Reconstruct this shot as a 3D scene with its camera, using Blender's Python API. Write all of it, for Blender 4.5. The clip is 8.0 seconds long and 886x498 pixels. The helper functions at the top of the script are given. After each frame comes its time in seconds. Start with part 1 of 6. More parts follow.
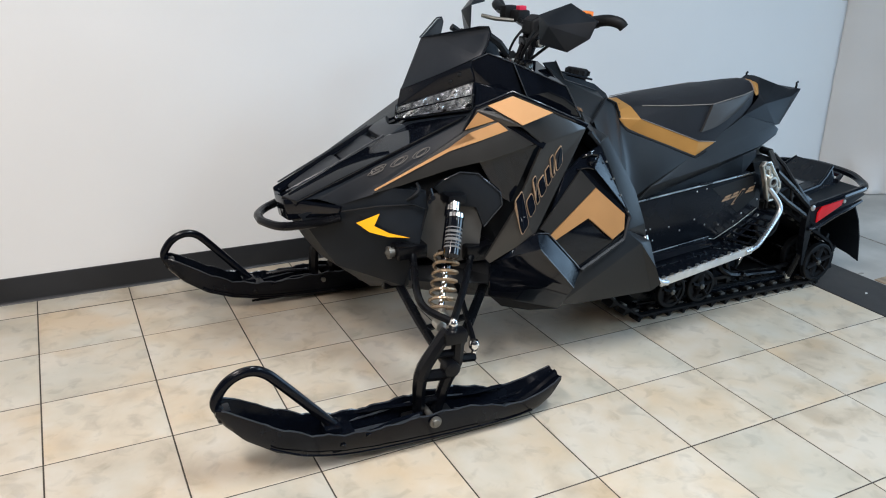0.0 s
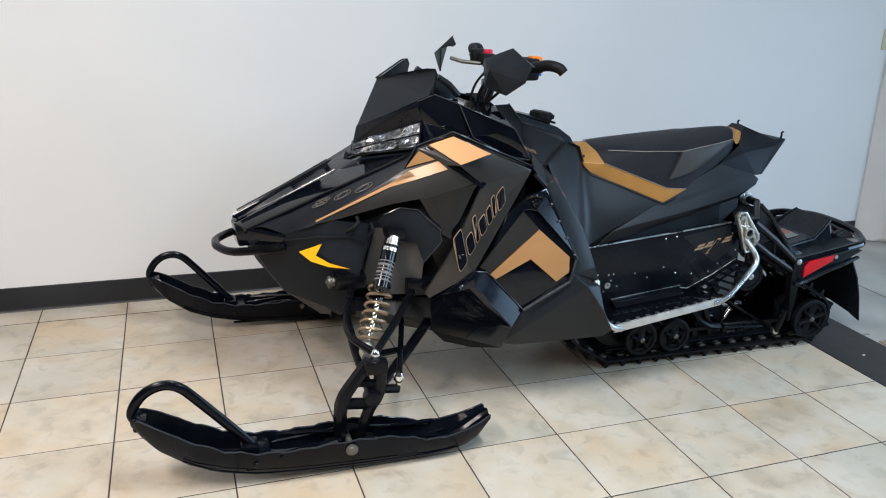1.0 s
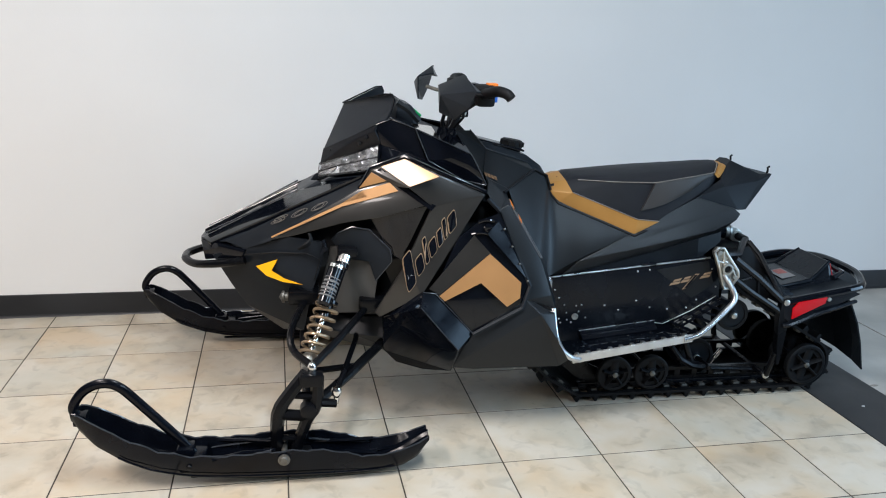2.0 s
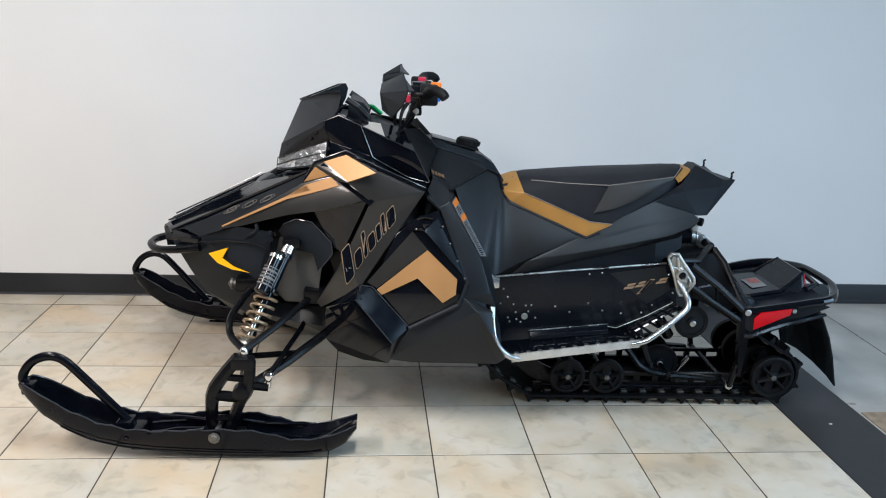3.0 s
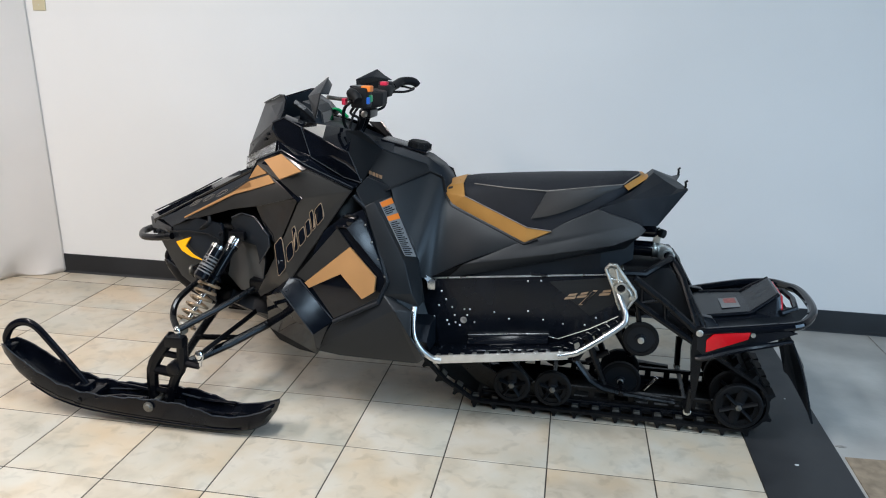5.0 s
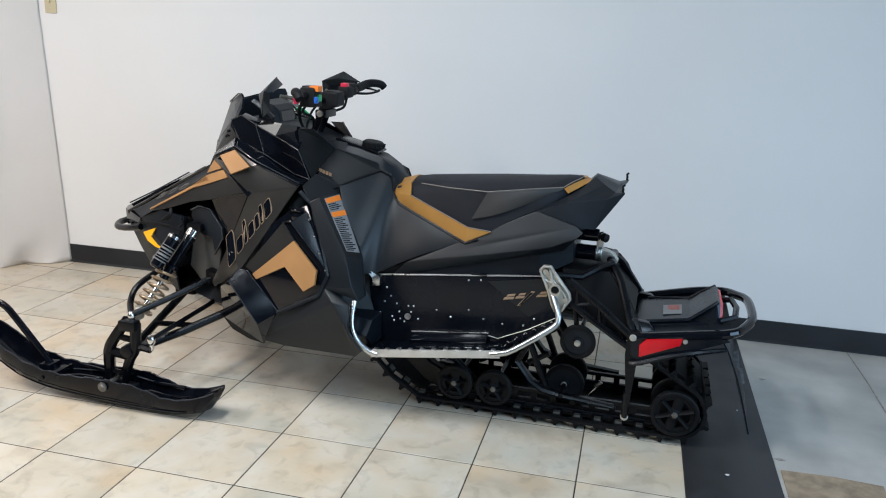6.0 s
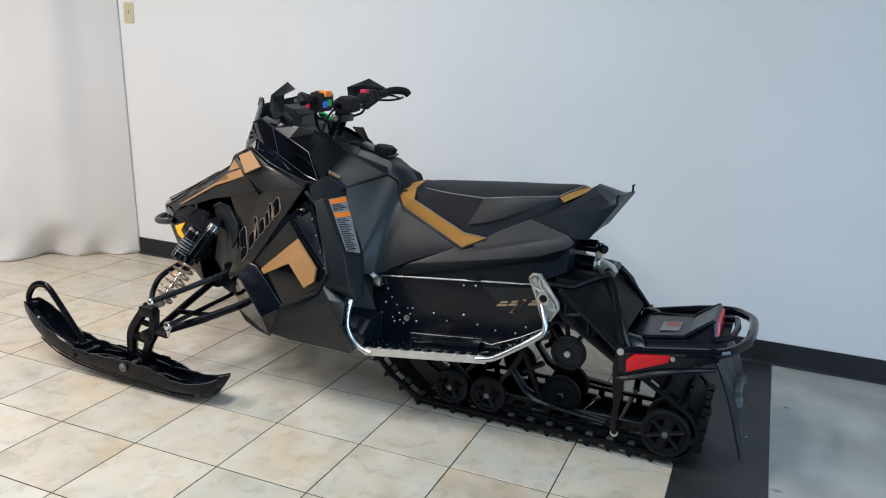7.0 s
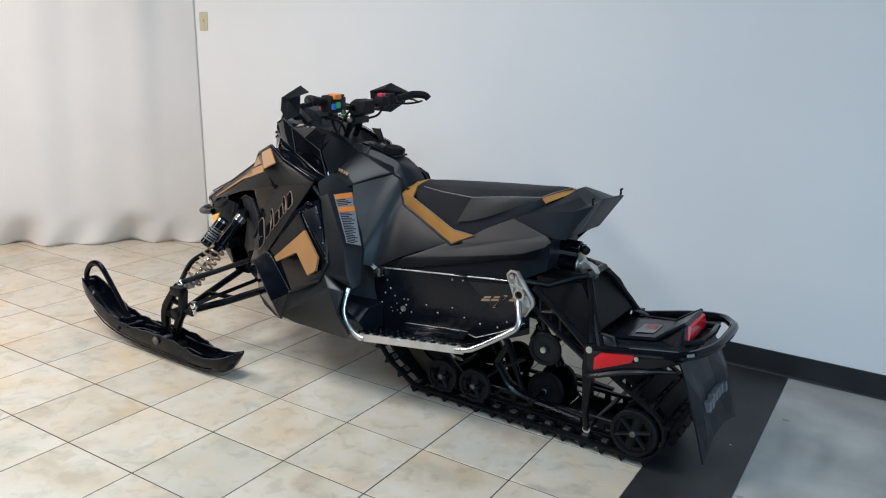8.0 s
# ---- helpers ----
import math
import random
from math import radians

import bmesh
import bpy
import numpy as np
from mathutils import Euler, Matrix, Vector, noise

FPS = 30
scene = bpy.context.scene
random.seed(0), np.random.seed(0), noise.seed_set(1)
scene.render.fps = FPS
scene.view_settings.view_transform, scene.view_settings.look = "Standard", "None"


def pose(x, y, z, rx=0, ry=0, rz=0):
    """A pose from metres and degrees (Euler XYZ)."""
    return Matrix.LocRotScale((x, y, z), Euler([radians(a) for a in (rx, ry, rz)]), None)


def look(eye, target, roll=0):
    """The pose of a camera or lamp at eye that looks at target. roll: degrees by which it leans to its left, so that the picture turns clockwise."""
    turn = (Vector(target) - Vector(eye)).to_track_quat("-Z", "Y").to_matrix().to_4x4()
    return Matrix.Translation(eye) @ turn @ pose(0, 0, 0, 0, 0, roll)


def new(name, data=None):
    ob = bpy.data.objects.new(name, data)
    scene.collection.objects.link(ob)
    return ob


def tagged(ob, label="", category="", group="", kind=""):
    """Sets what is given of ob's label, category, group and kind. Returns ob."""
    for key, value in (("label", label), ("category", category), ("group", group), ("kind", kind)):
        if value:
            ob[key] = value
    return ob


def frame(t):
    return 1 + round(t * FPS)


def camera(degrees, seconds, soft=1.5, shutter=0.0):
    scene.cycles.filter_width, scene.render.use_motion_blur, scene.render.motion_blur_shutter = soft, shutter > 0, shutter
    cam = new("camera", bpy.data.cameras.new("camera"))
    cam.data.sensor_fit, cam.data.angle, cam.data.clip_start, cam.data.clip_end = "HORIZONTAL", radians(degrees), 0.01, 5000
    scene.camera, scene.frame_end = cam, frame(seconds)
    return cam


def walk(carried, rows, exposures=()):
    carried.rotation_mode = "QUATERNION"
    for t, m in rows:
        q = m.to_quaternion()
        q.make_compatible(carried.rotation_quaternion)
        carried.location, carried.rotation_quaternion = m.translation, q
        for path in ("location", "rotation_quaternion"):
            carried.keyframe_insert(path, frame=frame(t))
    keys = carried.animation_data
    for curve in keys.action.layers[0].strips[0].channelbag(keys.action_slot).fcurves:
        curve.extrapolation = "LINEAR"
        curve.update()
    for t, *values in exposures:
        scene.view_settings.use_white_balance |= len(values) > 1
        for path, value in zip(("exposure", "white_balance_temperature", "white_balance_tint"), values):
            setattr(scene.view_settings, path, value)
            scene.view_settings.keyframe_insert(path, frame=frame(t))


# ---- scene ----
cam = camera(59.6, 8.0, 1.1)
PATH = [
    (0, (-1.543, -2.044, 1.345), (-0.689, -0.386, 0.621), 1.6),
    (0.5, (-1.336, -2.132, 1.345), (-0.598, -0.402, 0.667), 1.4),
    (1, (-1.118, -2.286, 1.374), (-0.479, -0.503, 0.732), 2.1),
    (1.5, (-0.922, -2.364, 1.371), (-0.39, -0.532, 0.772), 2.2),
    (1.7, (-0.836, -2.4, 1.335), (-0.354, -0.547, 0.776), 2.1),
    (2.8, (-0.312, -2.57, 1.345), (-0.064, -0.66, 0.805), 2.8),
    (3, (-0.233, -2.578, 1.363), (-0.032, -0.669, 0.803), 2.7),
    (3.5, (-0.034, -2.562, 1.352), (0.026, -0.642, 0.794), 2.0),
    (4, (0.175, -2.55, 1.359), (0.085, -0.63, 0.804), 1.5),
    (4.5, (0.422, -2.592, 1.372), (0.229, -0.681, 0.813), 2.2),
    (4.7, (0.545, -2.6, 1.374), (0.299, -0.702, 0.818), 1.8),
    (5.8, (0.992, -2.573, 1.338), (0.574, -0.687, 0.82), 1.8),
    (6, (1.103, -2.578, 1.355), (0.645, -0.704, 0.827), 2.0),
    (6.5, (1.31, -2.582, 1.368), (0.736, -0.74, 0.842), 1.9),
    (7, (1.506, -2.49, 1.348), (0.771, -0.7, 0.843), 2.4),
    (7.5, (1.746, -2.428, 1.35), (0.869, -0.7, 0.857), 2.8),
    (8, (1.989, -2.418, 1.375), (0.985, -0.763, 0.868), 2.4),
]
walk(cam, [(t, look(eye, target, roll)) for t, eye, target, roll in PATH], [(0.0, 0.46), (4.0, 0.45), (6.5, 0.40), (8.0, 0.30)])

# ---- world, lights, exposure ----
world = bpy.data.worlds.new("world")
scene.world = world
world.use_nodes = True
wn = world.node_tree
sky = wn.nodes.new("ShaderNodeTexSky")
sky.sky_type, sky.sun_disc = "NISHITA", False
sky.sun_elevation, sky.sun_rotation = radians(35), radians(200)
wn.links.new(sky.outputs["Color"], wn.nodes["Background"].inputs["Color"])
wn.nodes["Background"].inputs["Strength"].default_value = 0.1


def area_lamp(name, m, sx, sy, watts, colour):
    data = bpy.data.lights.new(name, "AREA")
    data.shape, data.size, data.size_y, data.energy, data.color = "RECTANGLE", sx, sy, watts, colour
    ob = new(name, data)
    ob.matrix_world = m
    return ob


WARM, NEUTRAL, COOL = (1.0, 0.91, 0.875), (0.885, 0.955, 1.01), (0.48, 0.75, 1.06)
area_lamp("ceiling_lamp_1", pose(-2.3, -1.6, 2.93), 0.35, 1.3, 72, WARM)
area_lamp("ceiling_lamp_2", pose(-2.3, -3.6, 2.93), 0.35, 1.3, 36, WARM)
area_lamp("ceiling_lamp_3", pose(-0.2, -1.35, 2.93), 0.3, 1.3, 50, NEUTRAL)
area_lamp("ceiling_lamp_4", pose(1.45, -3.0, 2.93), 0.45, 1.3, 40, (0.62, 0.84, 1.06))
area_lamp("ceiling_lamp_5", pose(3.1, -1.9, 2.93), 0.3, 1.3, 9, COOL)
area_lamp("window_light", pose(4.93, -2.4, 1.6, 90, 0, 90), 3.4, 1.9, 86, COOL)


# ---- materials ----
def material(name, colour, rough=0.5, metal=0.0, spots=0.0, spot_scale=8.0, grain=0.0, grain_scale=300.0, coat=0.0, rough_var=0.0, ior=1.45, spec=0.5):
    """A surface with large stains (spots) and fine relief (grain), in object-space metres."""
    m = bpy.data.materials.new(name)
    m.use_nodes = True
    nt = m.node_tree
    b = nt.nodes["Principled BSDF"]
    b.inputs["Base Color"].default_value = (*colour, 1)
    b.inputs["Roughness"].default_value, b.inputs["Metallic"].default_value = rough, metal
    b.inputs["Coat Weight"].default_value, b.inputs["Coat Roughness"].default_value = coat, 0.08
    b.inputs["IOR"].default_value = ior
    b.inputs["Specular IOR Level"].default_value = spec
    co = nt.nodes.new("ShaderNodeTexCoord")
    big = nt.nodes.new("ShaderNodeTexNoise")
    big.inputs["Scale"].default_value, big.inputs["Detail"].default_value = spot_scale, 6
    nt.links.new(co.outputs["Object"], big.inputs["Vector"])
    if spots:
        mix = nt.nodes.new("ShaderNodeMix")
        mix.data_type, mix.blend_type = "RGBA", "MULTIPLY"
        ramp = nt.nodes.new("ShaderNodeMapRange")
        ramp.inputs["From Min"].default_value, ramp.inputs["From Max"].default_value = 0.3, 0.7
        ramp.inputs["To Min"].default_value, ramp.inputs["To Max"].default_value = 1 - spots, 1 + spots
        nt.links.new(big.outputs["Fac"], ramp.inputs["Value"])
        mix.inputs["Factor"].default_value = 1
        mix.inputs["A"].default_value = (*colour, 1)
        nt.links.new(ramp.outputs["Result"], mix.inputs["B"])
        nt.links.new(mix.outputs["Result"], b.inputs["Base Color"])
    if rough_var:
        rr = nt.nodes.new("ShaderNodeMapRange")
        rr.inputs["From Min"].default_value, rr.inputs["From Max"].default_value = 0.3, 0.7
        rr.inputs["To Min"].default_value, rr.inputs["To Max"].default_value = max(0.02, rough - rough_var), rough + rough_var
        nt.links.new(big.outputs["Fac"], rr.inputs["Value"])
        nt.links.new(rr.outputs["Result"], b.inputs["Roughness"])
    if grain:
        fine = nt.nodes.new("ShaderNodeTexNoise")
        fine.inputs["Scale"].default_value, fine.inputs["Detail"].default_value = grain_scale, 3
        bump = nt.nodes.new("ShaderNodeBump")
        bump.inputs["Strength"].default_value, bump.inputs["Distance"].default_value = grain, 0.002
        nt.links.new(co.outputs["Object"], fine.inputs["Vector"])
        nt.links.new(fine.outputs["Fac"], bump.inputs["Height"])
        nt.links.new(bump.outputs["Normal"], b.inputs["Normal"])
    return m


GLOSS = material("black_gloss_plastic", (0.0028, 0.0038, 0.0064), 0.05, spots=0.15, grain=0.012, grain_scale=60, rough_var=0.03, spec=0.5)
SATIN = material("black_satin_plastic", (0.0042, 0.0057, 0.009), 0.25, spots=0.2, grain=0.05, rough_var=0.06, spec=0.32)
MATTE = material("black_moulded_plastic", (0.0080, 0.0108, 0.0148), 0.44, spots=0.25, grain=0.15, grain_scale=500, rough_var=0.08, spec=0.25)
GREY = material("bronze_grey_film", (0.030, 0.0285, 0.0265), 0.32, 0.3, spots=0.12, grain=0.03, rough_var=0.05, coat=0.45)
TANK = material("grey_black_plastic", (0.0098, 0.0116, 0.0138), 0.37, spots=0.15, grain=0.07, grain_scale=500, rough_var=0.05, spec=0.34)
COPPER = material("copper_film", (0.44, 0.23, 0.092), 0.38, 0.25, spots=0.06, rough_var=0.04, coat=0.36)
BRONZE_FILM = material("bronze_metallic_film", (0.84, 0.79, 0.73), 0.10, 1.0, spots=0.1, spot_scale=12, rough_var=0.05)
GOLD_LEATHER = material("gold_vinyl", (0.40, 0.20, 0.05), 0.45, 0.2, spots=0.1, grain=0.2, grain_scale=450, rough_var=0.06)
HOOD_GREY = material("grey_hood_plastic", (0.026, 0.029, 0.034), 0.42, spots=0.15, grain=0.08, grain_scale=500, rough_var=0.06, spec=0.35)
SEAT_CLOTH = material("black_gripper_vinyl", (0.009, 0.0105, 0.0145), 0.6, spots=0.2, grain=0.4, grain_scale=700, spec=0.3)
SEAT_GREY = material("grey_vinyl", (0.03, 0.028, 0.027), 0.5, spots=0.12, grain=0.3, grain_scale=500)
STEEL = material("bright_aluminium", (0.62, 0.63, 0.64), 0.3, 1.0, spots=0.1, grain=0.08, grain_scale=120, rough_var=0.1)
SAWN = material("satin_aluminium", (0.66, 0.65, 0.62), 0.5, 0.85, spots=0.08, spot_scale=25, grain=0.1, grain_scale=200, rough_var=0.08)
CAST = material("cast_aluminium", (0.56, 0.55, 0.51), 0.40, 1.0, spots=0.2, grain=0.3, grain_scale=150, rough_var=0.1)
CHROME = material("chrome", (0.8, 0.8, 0.8), 0.12, 1.0, rough_var=0.04)
SPRING = material("bronze_spring_paint", (0.36, 0.265, 0.175), 0.3, 0.6, spots=0.1, rough_var=0.08)
BLACK_STEEL = material("black_painted_steel", (0.0026, 0.003, 0.0042), 0.28, 0.0, spots=0.2, grain=0.05, rough_var=0.08, spec=0.27)
RUBBER = material("black_rubber", (0.0036, 0.004, 0.005), 0.6, spots=0.25, grain=0.25, grain_scale=250, spec=0.25)
SMOKED = material("smoked_screen_plastic", (0.0095, 0.0132, 0.0185), 0.34, spots=0.12, grain=0.06, grain_scale=400, rough_var=0.05, spec=0.45)
# Paler than the body plastic: paints bright highlight lines along edges.
EDGE = material("edge_highlight_plastic", (0.03, 0.034, 0.04), 0.16, spots=0.3, spot_scale=30, rough_var=0.08, spec=0.6)
YELLOW = material("amber_reflector", (0.9, 0.42, 0.01), 0.25, spots=0.05)
RED = material("red_reflector", (0.55, 0.006, 0.012), 0.2, spots=0.1)
SKI_PLASTIC = material("black_ski_plastic", (0.0022, 0.0032, 0.0058), 0.2, spots=0.25, spot_scale=14, grain=0.05, grain_scale=90, rough_var=0.1, spec=0.22)
WHITE_MARK = material("grey_marking", (0.16, 0.16, 0.16), 0.7, spots=0.2, spot_scale=60, spec=0.1)
DULL_ZINC = material("dull_zinc", (0.16, 0.155, 0.14), 0.5, 0.8, spots=0.25, spot_scale=60, rough_var=0.1)
FADED_RED = material("faded_red_print", (0.3, 0.1, 0.09), 0.6, spots=0.3, spot_scale=120)
ORANGE = material("orange_label", (0.8, 0.2, 0.02), 0.5)
GREEN = material("green_plastic", (0.0, 0.35, 0.1), 0.4)
BLUE = material("blue_plastic", (0.02, 0.12, 0.5), 0.4)
RED_BUTTON = material("red_plastic", (0.6, 0.02, 0.06), 0.4)
LABEL = material("silver_label", (0.19, 0.195, 0.2), 0.5, spots=0.08)
CLEAR = material("clear_lens", (0.9, 0.92, 0.95), 0.05)
CLEAR.node_tree.nodes["Principled BSDF"].inputs["Transmission Weight"].default_value = 1.0
LAMP_BOWL = material("lamp_reflector", (0.93, 0.94, 0.95), 0.1, 0.85, spots=0.3, spot_scale=45, rough_var=0.08)
WELL_GREY = material("grey_panel_paint", (0.06, 0.06, 0.058), 0.5, spots=0.15, grain=0.1, rough_var=0.06)
EMBLEM_LIGHT = material("pale_copper_print", (0.30, 0.205, 0.13), 0.45, spots=0.1)
PALE_PRINT = material("pale_grey_print", (0.19, 0.17, 0.15), 0.45, spots=0.15)
EMBLEM = material("dull_copper_print", (0.2, 0.115, 0.06), 0.45, 0.2, spots=0.1)
PATCH = material("brown_patch", (0.27, 0.205, 0.14), 0.8, spots=0.3, spot_scale=20, grain=0.5, grain_scale=80)


# ---- mesh helpers ----
def finish(name, bm, mat, parent=None, label="", smooth=False):
    me = bpy.data.meshes.new(name)
    bmesh.ops.recalc_face_normals(bm, faces=bm.faces)
    for f in bm.faces:
        f.smooth = smooth
    bm.to_mesh(me)
    bm.free()
    me.materials.append(mat)
    if smooth:
        me.set_sharp_from_angle(angle=radians(35))
    ob = new(name, me)
    ob.parent = parent
    if label:
        ob["label"] = label
    return ob


def part(name, bm, mat, parent, label="", smooth=True):
    return finish(name, bm, mat, parent, label, smooth)


def thing(name, m, label, category, kind="", group=""):
    ob = new(name)
    ob.empty_display_size = 0.1
    ob.matrix_world = m
    return tagged(ob, label, category, group, kind)


def structure(name, bm, mat, label, category, smooth=False):
    return tagged(finish(name, bm, mat, None, "", smooth), label, category, "", "structure")


def flip(pts, side):
    """Corners of the near side (side -1) or their mirror image across the sled (side +1)."""
    return [(x, -y * side, z) for x, y, z in pts] if side > 0 else list(pts)


def box(x0, x1, y0, y1, z0, z1, bevel=0.0):
    bm = bmesh.new()
    bmesh.ops.create_cube(bm, size=1)
    for v in bm.verts:
        v.co = Vector(((x0 + x1) / 2 + v.co.x * (x1 - x0), (y0 + y1) / 2 + v.co.y * (y1 - y0), (z0 + z1) / 2 + v.co.z * (z1 - z0)))
    return bevelled(bm, bevel)


def bevelled(bm, width, segments=2):
    if width:
        bmesh.ops.bevel(bm, geom=list(bm.edges), offset=width, segments=segments, profile=0.6, affect="EDGES", clamp_overlap=True)
    return bm


def plate(pts, thick, inward, bevel=0.003):
    """A panel: a polygon of corners, given thickness along the vector inward, with eased edges."""
    bm = bmesh.new()
    a = [bm.verts.new(p) for p in pts]
    f = bm.faces.new(a)
    off = Vector(inward).normalized() * thick
    b = [bm.verts.new(Vector(p) + off) for p in pts]
    back = bm.faces.new(b[::-1])
    n = len(pts)
    for i in range(n):
        bm.faces.new((a[(i + 1) % n], a[i], b[i], b[(i + 1) % n]))
    rim = [e for e in bm.edges if len({v for v in e.verts} & set(a)) == 2]
    if bevel:
        bmesh.ops.bevel(bm, geom=rim, offset=bevel, segments=2, profile=0.6, affect="EDGES", clamp_overlap=True)
    bmesh.ops.triangulate(bm, faces=[g for g in bm.faces if len(g.verts) > 4])
    return bm


def facets(pts, faces, thick, inward, bevel=0.004):
    """A faceted panel from shared corners and faces, with thickness along inward and eased creases."""
    bm = bmesh.new()
    a = [bm.verts.new(p) for p in pts]
    top = [bm.faces.new([a[i] for i in f]) for f in faces]
    bmesh.ops.recalc_face_normals(bm, faces=top)
    if sum((f.normal * f.calc_area() for f in top), Vector()).dot(Vector(inward)) > 0:
        bmesh.ops.reverse_faces(bm, faces=top)
    got = bmesh.ops.extrude_face_region(bm, geom=top, use_keep_orig=True)
    off = Vector(inward).normalized() * thick
    for g in got["geom"]:
        if isinstance(g, bmesh.types.BMVert):
            g.co += off
    if bevel:
        sharp = [e for e in bm.edges if len(e.link_faces) == 2 and e.calc_face_angle(0) > 0.12 and e.calc_length() > bevel * 3]
        bmesh.ops.bevel(bm, geom=sharp, offset=bevel, segments=2, profile=0.6, affect="EDGES", clamp_overlap=True)
    return bm


def resampled(pts, n, steps=6):
    """n points at even distances along a smooth curve through pts."""
    p = spline(pts, steps) if steps else [Vector(q) for q in pts]
    run = [0.0]
    for a, b in zip(p, p[1:]):
        run.append(run[-1] + (b - a).length)
    cols = [np.interp(np.linspace(0, run[-1], n), run, [q[k] for q in p]) for k in range(3)]
    return [Vector((float(cols[0][i]), float(cols[1][i]), float(cols[2][i]))) for i in range(n)]


def patch(top, bottom, bulge, thick, nu=28, nv=14, steps=6):
    """A smooth skin between two edge curves, swelling by the vector bulge, with thickness behind it."""
    a, b = resampled(top, nu, steps), resampled(bottom, nu, steps)
    bulge = Vector(bulge)
    back = -bulge.normalized() * thick
    bm = bmesh.new()
    sheets = []
    for off in (Vector((0, 0, 0)), back):
        sheets.append([[bm.verts.new(a[i].lerp(b[i], j / nv) + bulge * (math.sin(math.pi * j / nv) ** 0.8 * math.sin(math.pi * (i + 0.001) / (nu - 0.998))) + off) for i in range(nu)] for j in range(nv + 1)])
    for g in sheets:
        for r, s in zip(g, g[1:]):
            for i in range(nu - 1):
                bm.faces.new((r[i], r[i + 1], s[i + 1], s[i]))
    f, k = sheets
    rim_f = f[0] + [r[-1] for r in f[1:]] + f[-1][-2::-1] + [r[0] for r in f[-2:0:-1]]
    rim_k = k[0] + [r[-1] for r in k[1:]] + k[-1][-2::-1] + [r[0] for r in k[-2:0:-1]]
    for i in range(len(rim_f)):
        j = (i + 1) % len(rim_f)
        bm.faces.new((rim_f[i], rim_f[j], rim_k[j], rim_k[i]))
    bmesh.ops.remove_doubles(bm, verts=bm.verts, dist=1e-5)
    return bm


def loft(rings, caps=True, closed=True):
    bm = bmesh.new()
    rows = [[bm.verts.new(p) for p in r] for r in rings]
    n = len(rows[0])
    for a, b in zip(rows, rows[1:]):
        for i in range(n if closed else n - 1):
            j = (i + 1) % n
            bm.faces.new((a[i], a[j], b[j], b[i]))
    if caps:
        bm.faces.new(rows[0][::-1])
        bm.faces.new(rows[-1])
    return bm


def spline(pts, steps):
    """Points along a smooth curve through pts."""
    out, p = [], [Vector(q) for q in pts]
    p = [2 * p[0] - p[1]] + p + [2 * p[-1] - p[-2]]
    for i in range(1, len(p) - 2):
        for k in range(steps):
            t = k / steps
            a, b, c, d = p[i - 1], p[i], p[i + 1], p[i + 2]
            out.append(0.5 * (2 * b + (c - a) * t + (2 * a - 5 * b + 4 * c - d) * t * t + (3 * b - a - 3 * c + d) * t * t * t))
    return out + [p[-2]]


def tube(pts, r, sides=10, curve=0, squash=1.0):
    """A rod along pts; curve: steps of smoothing between them. r may be a list."""
    path = spline(pts, curve) if curve else [Vector(p) for p in pts]
    radii = [r] * len(path) if not isinstance(r, (list, tuple)) else [float(np.interp(i / (len(path) - 1), np.linspace(0, 1, len(r)), r)) for i in range(len(path))]
    rings, side = [], None
    for i, p in enumerate(path):
        d = (path[min(i + 1, len(path) - 1)] - path[max(i - 1, 0)]).normalized()
        if side is None:
            side = d.cross(Vector((0, 0, 1)) if abs(d.z) < 0.9 else Vector((0, 1, 0))).normalized()
        side = (side - d * side.dot(d)).normalized()
        up = side.cross(d)
        rings.append([p + radii[i] * (math.cos(a) * side + squash * math.sin(a) * up) for a in (2 * math.pi * k / sides for k in range(sides))])
    return loft(rings)


def lathe(centre, axis, profile, sides=28):
    """A turned body: profile rows of (distance along the axis, radius)."""
    d = Vector(axis).normalized()
    s = d.cross(Vector((0, 0, 1)) if abs(d.z) < 0.9 else Vector((1, 0, 0))).normalized()
    u = d.cross(s)
    c = Vector(centre)
    return loft([[c + d * h + max(r, 1e-4) * (math.cos(a) * s + math.sin(a) * u) for a in (2 * math.pi * k / sides for k in range(sides))] for h, r in profile])


def rod(a, b, r, sides=14):
    a, b = Vector(a), Vector(b)
    n = (b - a).length
    e = min(r * 0.25, n * 0.2)
    return lathe(a, b - a, [(0, r - e), (e, r), (n - e, r), (n, r - e)], sides)


def merged(*meshes):
    out = bmesh.new()
    for bm in meshes:
        me = bpy.data.meshes.new("piece")
        bm.to_mesh(me)
        bm.free()
        out.from_mesh(me)
        bpy.data.meshes.remove(me)
    return out


def profile_solid(xz, y0, y1, bevel=0.004):
    """An outline in x, z carried across from y0 to y1."""
    return plate([(x, y0, z) for x, z in xz], abs(y1 - y0), (0, 1 if y1 > y0 else -1, 0), bevel)


def on(panel, x, z, proud=0.0):
    """The point at x, z on the plane through three corners of a panel, moved out towards the viewer's side."""
    a, b, c = (Vector(p) for p in panel)
    n = (b - a).cross(c - a).normalized()
    n = n if n.y < 0 else -n
    y = a.y - (n.x * (x - a.x) + n.z * (z - a.z)) / n.y
    return Vector((x, y, z)) + n * proud


# ---- floor, walls, curtains ----
TILE = 0.34
WALL_Y = 1.17


